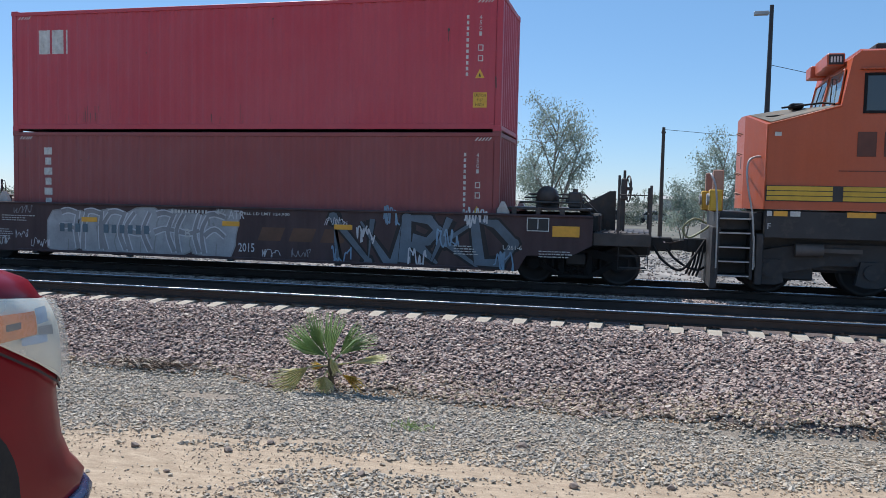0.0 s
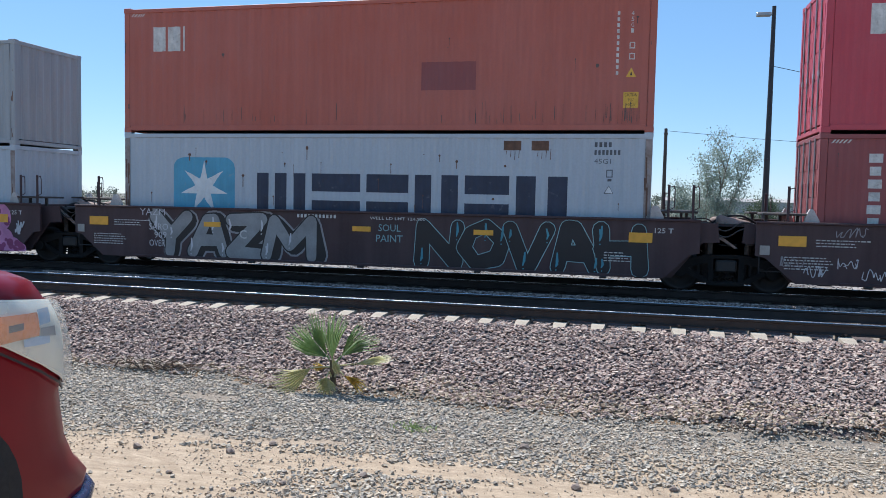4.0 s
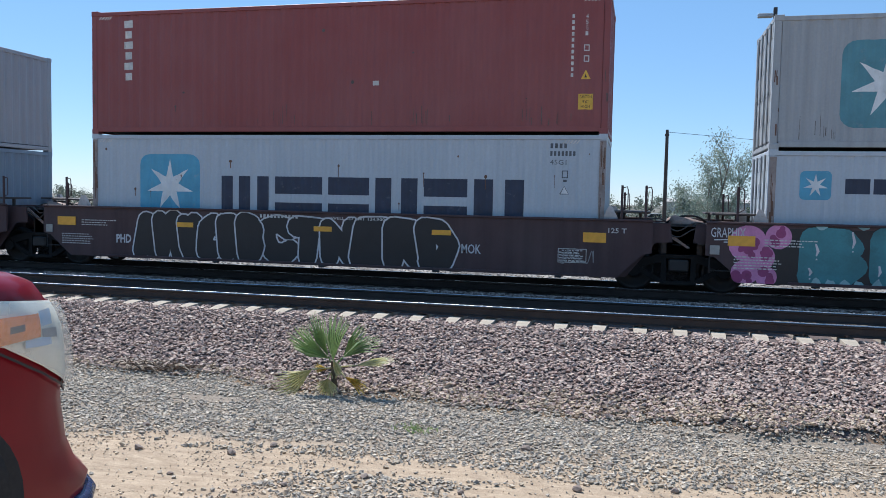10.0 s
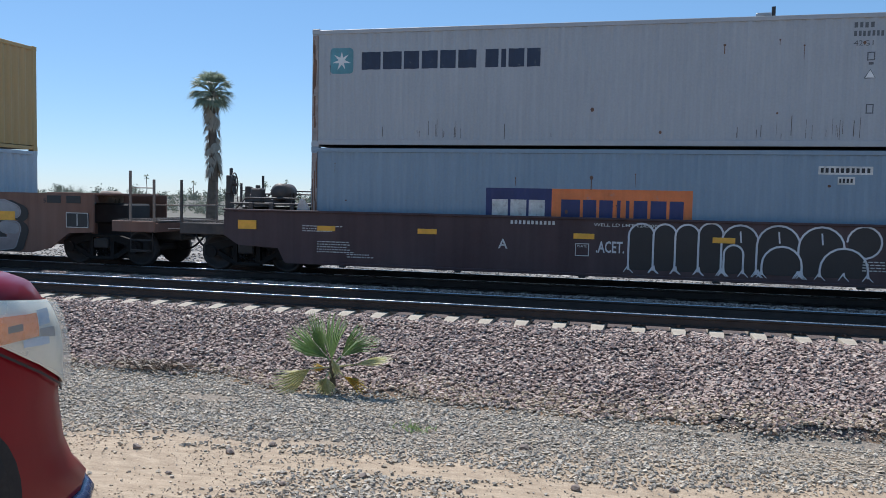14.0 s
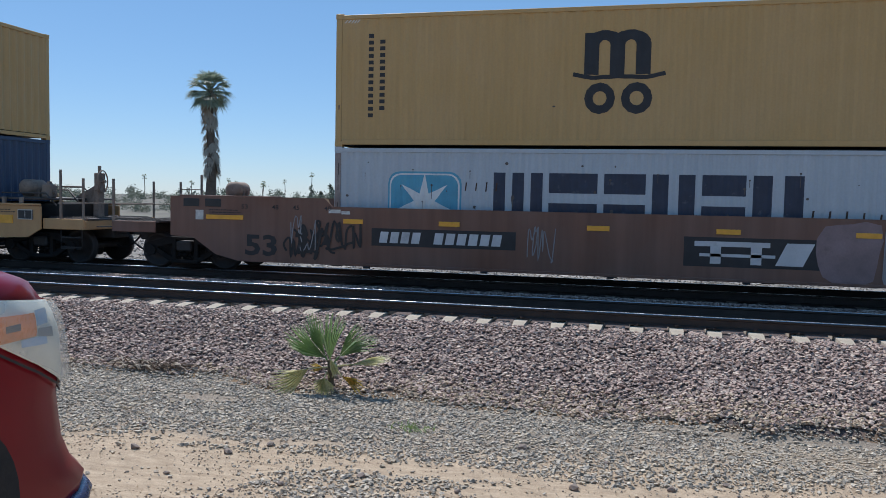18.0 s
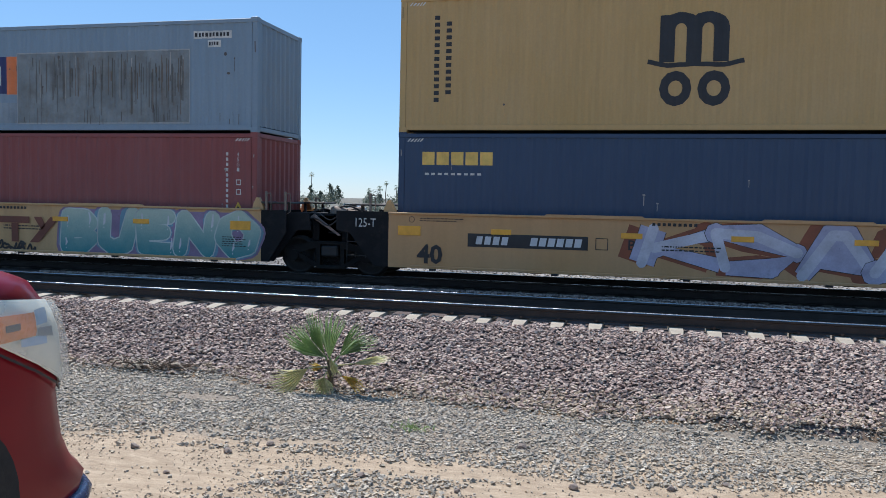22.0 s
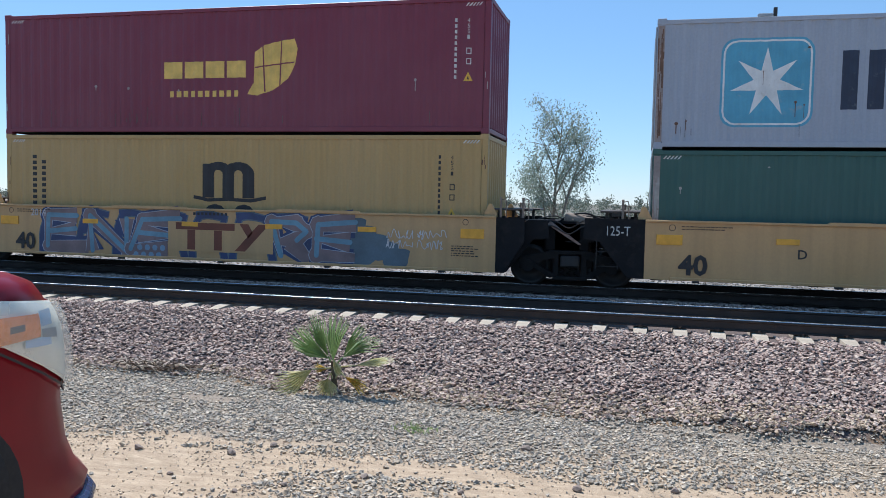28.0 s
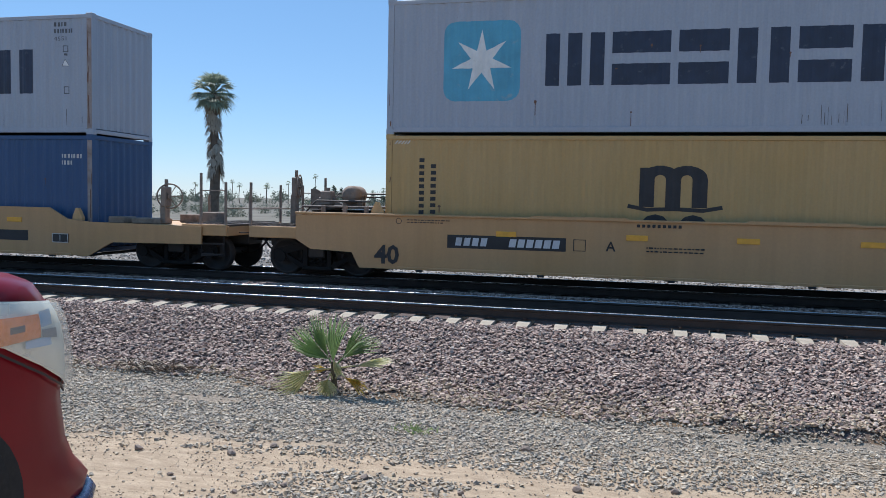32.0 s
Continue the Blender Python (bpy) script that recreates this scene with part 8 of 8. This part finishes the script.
def reflector(car, u, z, w=.42, h=.11):
    part("reflector", Shape().box(u - C0, -SIDE_Y - .024, z, u - C0 + w, -SIDE_Y - .002, z + h, .003), AMBER, car, "yellow reflective strip")


def placard(car, u, z, w=.5, h=.2):
    part("yellow_placard", Shape().box(u - C0, -SIDE_Y - .026, z, u - C0 + w, -SIDE_Y - .002, z + h, .003), AMBER, car, "yellow reflective panel")


def plate(car, u, z, w, h):
    part("notice_plate", Shape().box(u - C0, -SIDE_Y - .024, z, u - C0 + w, -SIDE_Y - .002, z + h, .003), LENS, car, "black notice plate")
    on_side(car, "plate_frame", frame_lines(u, z, u + w, z + h, .018) + [rect(u + w * .48, z + .05, u + w * .52, z + h - .03)], WHITE, .026)


def markings():
    rng = random.Random(2)
    # brown set: common stencils
    for i in (0, 1, 2, 3, 4):
        c = CARS[i]
        reflector(c, 2.2 + .1 * i, 1.03)
        reflector(c, 5.9, 1.03)
        reflector(c, 8.6, 1.03)
        if i != 0:
            placard(c, 11.78, .98, .46, .2)
            side_text(c, "125 T", 12.28, 1.18, .1, WHITE, .36)
        if i != 4:
            placard(c, -.72, 1.0, .5, .2)
            part("square_sign", Shape().box(-1.05 - C0, -SIDE_Y - .024, .82, -.87 - C0, -SIDE_Y - .002, 1.0, .003), PALESIGN, c, "small faded grey sign")
        small_print(c, -.05, 1.12, 3, .9)
        small_print(c, -.6 if i != 4 else .3, .78, 5, .9)
        small_print(c, 11.3, .75, 4, .5)
        on_side(c, "number_marking", line(4.6, 5.55, 1.3, .075, 11), WHITE, .02)
        side_text(c, "WELL LD LMT 124,800" if i == 2 else "WELL LD LMT 124,900", 6.3, 1.285, .075, WHITE, 1.25, .02)
    # 0: faded white piece, blue-grey piece
    c = CARS[0]
    throw_up(c, 1.3, 6.2, .26, 1.40, 5, CHALK, SILVER, rng, .25, SILVER, .03, "faded white bubble graffiti")
    wild(c, 1.5, 6.0, .34, 1.34, 7, OLDWHITE, CLEANW, None, random.Random(77), "", None, .1)
    on_side(c, "number_marking", line(1.6, 2.45, .78, .2, 4) + line(2.8, 4.1, .78, .2, 6), BLUEGREY, .02)
    on_side(c, "faded_emblem", [quad(7.1 + .75 * k, .88, .55, .3, .06) for k in range(3)], FADEDMARK, .004)
    lettering(c, "NVRKD", 8.6, 12.55, .24, 1.40, SPRAYBLACK, SPRAYBLACK, random.Random(79), .22, .04, .004, "", None, None, .2, 1.25, .0002, True)
    lettering(c, "NVRKD", 8.6, 12.55, .26, 1.40, STEELBLUE, SPRAYBLACK, random.Random(79), .16, .012, .0075, "blue-grey angular graffiti edged in black", None, None, .2, 1.25, .0003, True)
    for k in range(7):
        tag(c, 8.5 + .6 * k, .3 + .45 * (k % 3), .5, .35, CLEANW if k % 2 else PALEBLUE, 500 + k, .03)
    side_text(c, "B", 4.95, .74, .2, WHITE, None, .02)
    for k, (u, z) in enumerate(((-.7, .62), (-.3, .45), (.35, .62), (.3, 1.2), (.75, .42), (6.9, .36), (7.6, .4), (8.35, 1.12), (5.6, 1.3))):
        tag(c, u, z, .55, .17, CLEANW if k % 3 else OLDWHITE, 40 + k)
    side_text(c, "ATR", 6.05, 1.2, .19, CLEANW, .4, .02, .01)
    side_text(c, "2015", 6.3, .46, .2, CLEANW, .4, .02, .01)
    placard(c, 13.37, 1.02, .55, .22)
    plate(c, 12.84, 1.12, .46, .28)
    small_print(c, 13.1, .7, 3, .7)
    side_text(c, "L 261-6", 12.35, .72, .09, WHITE, .4, .02)
    # 1: silver blocks, then a black piece with pale edges
    c = CARS[1]
    lettering(c, "YAZM", 1.05, 5.15, .22, 1.36, SPRAYBLACK, OLDWHITE, random.Random(4), .40, .045, .004, "", None, None, .1, 1.2)
    lettering(c, "YAZM", 1.0, 5.05, .28, 1.38, SILVER, SPRAYBLACK, random.Random(4), .27, .03, .014, "silver angular graffiti with black shadow", CLEANW, None, .1, 1.12)
    lettering(c, "NOVAH", 7.4, 12.1, .24, 1.40, SPRAYBLACK, PALETEAL, random.Random(6), .30, .016, .005, "black graffiti with thin pale outline and blue accents", AQUA, None, .2, 1.15)
    side_text(c, "C", 3.2, .78, .2, WHITE, None, .022)
    for text, u, z, w in (("SOUL", 6.5, 1.05, .5), ("PAINT", 6.45, .82, .6), ("SARO", .88, .92, .5), ("909", 1.02, .73, .32), ("OVER", .89, .54, .41), ("YAZM", .64, 1.26, .66)):
        side_text(c, text, u, z, .15, PALETEAL if u > 6 else CLEANW, w, .02, 0.0)
    # 2: teal letters with drips, pink ends with plum dots
    c = CARS[2]
    rng2 = random.Random(12)
    on_side(c, "graffiti_backing", [rect(-.1, .27, 11.4, 1.36)], SPRAYBLACK, .0035, "black shadow behind teal graffiti")
    lettering(c, "BEAZXORIV", .55, 11.2, .24, 1.44, TEAL, SPRAYBLACK, rng2, .42, .02, .0045, "teal block graffiti", CLEANW, None, .1, 1.04, .00025)
    for i in range(10):
        a, zt, zb = .75 + 1.055 * i, 1.435, .285
        tops = [[(a + .1 + .24 * k, zt)] + [(a + .1 + .24 * k + .11 + .11 * math.cos(math.pi + math.pi * q / 6), zt - rng2.uniform(.05, .1) * math.sin(math.pi * q / 6)) for q in range(1, 6)] + [(a + .32 + .24 * k, zt)] for k in rng2.sample(range(4), 2)]
        drips = [[(a + .05 + .25 * k, zb)] + [(a + .05 + .25 * k + .1 - .1 * math.cos(math.pi * q / 6), zb + rng2.uniform(.1, .17) * math.sin(math.pi * q / 6)) for q in range(1, 6)] + [(a + .25 + .25 * k, zb)] for k in range(4)]
        on_side(c, "graffiti_drip_edge", tops + drips, PALETEAL, .0126)
    for u0, u1, hh in ((-.75, .65, 1.42), (11.25, 12.75, 1.42)):
        blobs = [(u0 + .30, .50, .30), (u0 + .72, 1.1, .36), (u0 + .45, .85, .34), (u1 - .35, .42, .2), (u0 + .85, .55, .3), (u1 - .12, .35, .13)] if u0 > 0 else [(u0 + .4, 1.05, .36), (u0 + .35, .48, .25), (u0 + .75, .42, .2), (u0 + .95, 1.2, .24), (u0 + .65, .8, .25)]
        for k, (x, z, r) in enumerate(blobs):
            on_side(c, "graffiti_cloud", [disc(x, z, r, r, 18)], PINK, .0132 + .0004 * k, "pink cloud with plum dots" if k == 0 else "")
        dots = []
        for x, z, r in blobs:
            for k in range(5):
                a, q = rng2.uniform(0, 6.28), rng2.uniform(.2, .75) * r
                dots.append(disc(x + q * math.cos(a), z + q * math.sin(a), rng2.uniform(.045, .1), None, 10))
        layers(c, dots, PLUM, .0162, "graffiti_speckle")
    for u in (2.9, 5.4, 9.9):
        on_side(c, "graffiti_cap", [[(u, 1.42), (u + .7, 1.42), (u + .45, 1.2), (u + .2, 1.22)]], PINK, .0135)
    side_text(c, "D", 3.35, .8, .2, WHITE, None, .02)
    tag(c, 12.45, .72, .32, .3, CLEANW, 70, .035)
    side_text(c, "GRAPHIX", -1.04, 1.16, .19, CLEANW, .64, .02, .006)
    layers(c, stroke([(-.98, 1.11), (-.5, 1.13)], .025) + stroke([(-.8, 1.07), (-.6, 1.075)], .02), CLEANW, .0205, "graffiti_underline")
    # 3: black bubbles with white edge
    c = CARS[3]
    lettering(c, "AMUCRB", 1.45, 4.62, .24, 1.40, SPRAYBLACK, CLEANW, random.Random(21), .40, .036, .004, "black bubble graffiti edged in white", None, None, .12, 1.34)
    lettering(c, "CTNERD", 4.66, 9.1, .24, 1.38, SPRAYBLACK, CLEANW, random.Random(22), .40, .036, .004, "", None, None, .12, 1.3)
    side_text(c, "MOK", 9.25, .66, .2, CLEANW, .42)
    side_text(c, "PHD", .9, .62, .2, CLEANW, .4, .02, .03)
    tag(c, 11.2, .55, .8, .3, SILVER, 83, .016)
    on_side(c, "plate_frame", frame_lines(11.28, .55, 11.86, .84, .014), WHITE, .02)
    small_print(c, 11.36, .79, 5, .45)
    # 4
    c = CARS[4]
    on_side(c, "graffiti", [disc(11.32, 1.12, .29, .3, 18)], SPRAYBLACK, .0036)
    layers(c, stroke([(11.02 + .3 - .3 * math.cos(.35 * k), 1.12 + .3 * math.sin(.35 * k)) for k in range(16)], .036), CLEANW, .0041, "graffiti_outline")
    arches(c, [(7.0, 7.5), (7.48, 7.92), (7.9, 8.36), (8.34, 8.8), (8.77, 9.45), (9.42, 10.2), (10.17, 10.98)], [(8.82, 9.18), (9.52, 10.24), (10.56, 11.4)], .44, 1.42, 1.0, SPRAYBLACK, CLEANW, random.Random(23), .038, "black bubble graffiti edged in white")
    side_text(c, ".ACET.", 6.36, .76, .24, CLEANW, .56, .02, .02)
    on_side(c, "graffiti", [rect(11.78, 1.0, 12.19, 1.2)], PALEBLOCK, .0036)
    side_text(c, ".ALYK.", 11.74, 1.02, .19, CLEANW, .46, .02, .015)
    side_text(c, "A", 4.35, .78, .2, WHITE, None, .02)
    side_text(c, "PLATE", 5.98, .86, .05, WHITE, .2, .02)
    on_side(c, "plate_frame", frame_lines(5.94, .68, 6.22, .94, .018), WHITE, .02)
    placard(c, -1.62, 1.02, .45, .2)
    reflector(c, .3, 1.03)
    small_print(c, 1.0, .52, 2, .6)
    plate(c, 11.75, .52, .55, .26)
    # 5: single car
    c = CARS[5]
    on_side(c, "name_plate", [rect(1.0, .74, 4.15, 1.12)], DARKINK, .004, "black plate with white number bars")
    on_side(c, "number_marking", [quad(1.28 + .24 * k, .93, .18, .24, .02) for k in range(4)] + [quad(2.5 + .25 * k, .93, .19, .24, .02) for k in range(6)], CLEANW, .008)
    on_side(c, "logo_plate", [rect(7.5, .56, 10.1, 1.14)], DARKINK, .004, "black plate with white emblem bars")
    on_side(c, "emblem_marking", [rect(7.7, .96, 9.1, 1.06), rect(8.0, .62, 8.2, .96), rect(8.75, .62, 8.95, .96), quad(9.55, .84, .5, .44, .1), rect(7.8, .76, 9.2, .82)], CLEANW, .008)
    on_side(c, "graffiti", [bubble(10.5, .3, 1.5, 1.1, rng, .05)], DUSTROSE, .009, "pale block graffiti with white edge")
    lettering(c, "PEG", 11.3, 14.2, .22, 1.54, SPRAYBLACK, SPRAYBLACK, random.Random(25), .36, .02, .0092, "", None, None, .04, 1.12)
    lettering(c, "PEG", 11.1, 14.0, .28, 1.56, PALEBLOCK, OLDWHITE, random.Random(25), .30, .022, .0135, "", None, OLDWHITE, .04, 1.1, .0007, False, .9)
    for a, w in ((4.4, .7), (-.9, .6)):
        tag(c, a, .6, w, .7, OLDWHITE, int(a * 10) + 60, .022)
    for k in range(4):
        tag(c, -1.1 + .15 * k, .42 + .1 * k, 1.4, .5, SPRAYBLACK, 300 + k, .05)
    side_text(c, "53", -2.0, .42, .48, DARKINK, .78, .008)
    side_text(c, "53", 15.0 - .3, 1.5, .1, DARKINK, .2, .008)
    for t, u in (("53", -2.1), ("48", -1.35), ("45", -.85), ("40", -.1)):
        side_text(c, t, u, 1.47, .1, DARKINK, .16, .008)
    part("reflector", Shape().box(-2.98 - C0, -SIDE_Y - .024, 1.22, -2.05 - C0, -SIDE_Y - .002, 1.32, .003), AMBER, c, "long yellow reflective strip")
    for u in (.35, 2.5, 5.6, 8.1, 10.6):
        reflector(c, u, 1.2, .45, .1)
    reflector(c, 13.4, 1.05, .5, .22)
    plate(c, 15.35, .92, .62, .36)
    small_print(c, -2.9, 1.42, 3, .8, DARKINK)
    on_side(c, "notice", [rect(-3.25, 1.2, -3.05, 1.42), rect(.0, 1.42, .28, 1.5), rect(.3, 1.4, .5, 1.47)], WHITE, .006)
    # yellow set: common stencils
    for i in (6, 7, 8, 9, 10):
        c = CARS[i]
        for u in (2.35, 5.0, 7.1, 9.3):
            reflector(c, u + .1 * (i - 8), 1.05)
        placard(c, 11.7 if i != 6 else 12.9, .98, .5, .2)
        if i != 10:
            placard(c, .12, .98, .5, .2)
            part("joint_mark", words("125-T", .19, .46), WHITE, c, "", pose(-.85 - C0, -SIDE_Y - .006, 1.13))
        for u in (.42, 11.8):
            tagged(on_side(c, "round_mark", ring_of(disc(u, 1.32, .055, None, 10), .012), DARKINK, .008), kind="stuff")
        side_text(c, "40", .55 if i != 10 else -.12, .38, .42, DARKINK, .56, .022)
        small_print(c, .6, 1.34, 2, 1.0, DARKINK, .022)
        small_print(c, 11.5, .8, 5, .6, DARKINK, .022)
        small_print(c, 5.6, .9, 2, 1.2, DARKINK, .03)
        on_side(c, "number_marking", line(5.4, 6.3, 1.32, .06, 9), DARKINK, .02)
        part("pad", Shape().prism([(3.2 - C0, 1.44), (3.3 - C0, 1.5), (5.2 - C0, 1.5), (5.3 - C0, 1.44)], -SIDE_Y - .05, -SIDE_Y + .05), TAN if i in (7, 8, 9) else DUSTYTAN, c)
        part("pad", Shape().prism([(7.4 - C0, 1.44), (7.5 - C0, 1.5), (9.4 - C0, 1.5), (9.5 - C0, 1.44)], -SIDE_Y - .05, -SIDE_Y + .05), TAN if i in (7, 8, 9) else DUSTYTAN, c)
    for i, u in ((6, 1.65), (10, 1.5)):
        c = CARS[i]
        on_side(c, "name_plate", [rect(u, .78, u + 2.5, 1.06)], DARKINK, .005, "black plate with white number bars")
        on_side(c, "number_marking", [quad(u + .25 + .18 * k, .92, .13, .17, .015) for k in range(4)] + [quad(u + 1.4 + .18 * k, .92, .14, .17, .015) for k in range(6)], CLEANW, .009)
        on_side(c, "plate_frame", frame_lines(u + 2.65, .8, u + 2.9, 1.04, .014), DARKINK, .008)
        side_text(c, "B" if i == 6 else "A", u + 3.3, .82, .2, DARKINK, None, .008)
    # 6: lilac piece with rust-coloured shadow
    c = CARS[6]
    for shift, fill, edge, w, d, lift, label in ((-.2, RUSTPAINT, RUSTPAINT, .38, .02, .0045, ""), (0, LILAC, SPRAYBLACK, .34, .012, .009, "lilac angular graffiti over rust-red shadow")):
        lettering(c, "KDAEK", 5.2 + shift, 12.5 + shift, .30, 1.42, fill, edge, random.Random(54), w, d, lift, label, None, PALELILAC if shift == 0 else None, .3, 1.2, .00025, True, .6)
    plate(c, 13.55, 1.08, .42, .24)
    small_print(c, 12.7, 1.3, 2, .8, DARKINK, .025)
    # 7: turquoise pieces on both sides of the brown lettering
    c = CARS[7]
    for a, b, n in ((.25, 4.7, 4), (7.2, 12.4, 5)):
        on_side(c, "graffiti_backing", [rect(a + .25, .3, b - .3, 1.36), rect(a, .6, a + .25, 1.2)], LILACROSE, .0035, "lilac backing of turquoise graffiti")
        lettering(c, "CMOR" if n == 4 else "BUENO", a - .05, b + .05, .26, 1.42, MIDBLUE, LILACROSE, random.Random(30 + n), .38, .05, .0042, "", None, None, .12, 1.08, .0001)
        lettering(c, "CMOR" if n == 4 else "BUENO", a, b, .28, 1.42, AQUAFADE, SOFTEDGE, random.Random(30 + n), .34, .03, .0066, "turquoise bubble graffiti faded to pale tops", CLEANW, None, .12, 1.06, .0003, False, .92)
    tag(c, 5.0, .34, 1.3, .2, SPRAYBLACK, 55, .05)
    tag(c, 5.3, .28, 1.2, .2, SPRAYBLACK, 56, .05)
    # 9: blue and pink piece behind the lettering
    c = CARS[9]
    wild(c, 1.2, 9.3, .26, 1.38, 8, DEEPBLUE, BLUEGREY, None, random.Random(41), "", None, .15)
    for word, u0, u1, seed in (("ENE", 1.35, 5.0, 42), ("RE", 7.3, 9.4, 43)):
        lettering(c, word, u0, u1, .26, 1.40, DEEPBLUE, DEEPBLUE, random.Random(seed), .34, .05, .0150, "", None, None, .2, 1.12, .0001, True)
        lettering(c, word, u0, u1, .28, 1.40, DUSTROSE, PALEEDGE, random.Random(seed), .27, .016, .0166, "blue and dusty pink angular graffiti", None, MIDBLUE, .2, 1.12, .0002, True, .42)
    layers(c, [disc(3.9 + .2 * (k % 4) + .1 * (k // 4), .36 + .17 * (k // 4), .07, None, 10) for k in range(8)], PALEBLUE, .0195, "graffiti_speckle")
    side_text(c, "2014", 1.0, 1.2, .17, CLEANW, .42, .02, 0.0)
    for k in range(5):
        x, z = 9.3 + .25 * k, 1.2 - .16 * k
        on_side(c, "graffiti_splash", [bubble(x, z - .28, z + .14, .55, rng, .3)], BLUEGREY, .0036 + .0005 * k)
    on_side(c, "graffiti_splash", [bubble(9.3, .28, .85, 1.1, rng, .1)], BLUEGREY, .0033)
    for k in range(4):
        tag(c, 10.0 + .75 * (k % 2), .72 + .22 * (k // 2), .65, .18, CLEANW, 120 + k, .016)
    # brown bar lettering in the middle of three yellow units
    for i, u in ((7, 4.85), (8, 5.0), (9, 4.95)):
        c = CARS[i]
        if i != 7:
            on_side(c, "lettering_ground", [rect(u - .2, .48, u + 2.45, 1.16)], TAN, .0205)
        for p in (rect(u, .98, u + 1.5, 1.14), rect(u + .3, .52, u + .5, .975), rect(u + .98, .52, u + 1.18, .975), [(u + 1.5, .52), (u + 1.76, .52), (u + 2.35, 1.14), (u + 2.09, 1.14)], [(u + 1.62, 1.14), (u + 1.84, 1.14), (u + 1.95, .95), (u + 1.84, .82)]):
            on_side(c, "letter_block", [p], BROWNMARK, .0235, "brown block lettering")
    side_text(CARS[8], "D", 2.75, .78, .18, DARKINK, None, .008)
    side_text(CARS[7], "C", 2.65, .9, .15, DARKINK, None, .022)
    # 11
    c = CARS[11]
    on_side(c, "number_marking", [rect(9.5, .6, 10.6, .85)], DARKINK, .006)
    plate(c, 11.3, .58, .45, .22)
    for u in (1.0, 4.0, 7.0, 10.0):
        reflector(c, u, 1.05)


markings()


# ---- all that moves ----
def motions():
    times = list(range(0, 33))
    for ob, x, y, z in MOVERS:
        walk(ob, [(t, pose(x + run(t), y, z)) for t in times])
    steps = [i * .08 for i in range(401)]
    for ob, (x, y, z), r in WHEELS:
        walk(ob, [(t, pose(x, y, z, 0, math.degrees(run(t) / r) % 360, 0)) for t in steps])


motions()
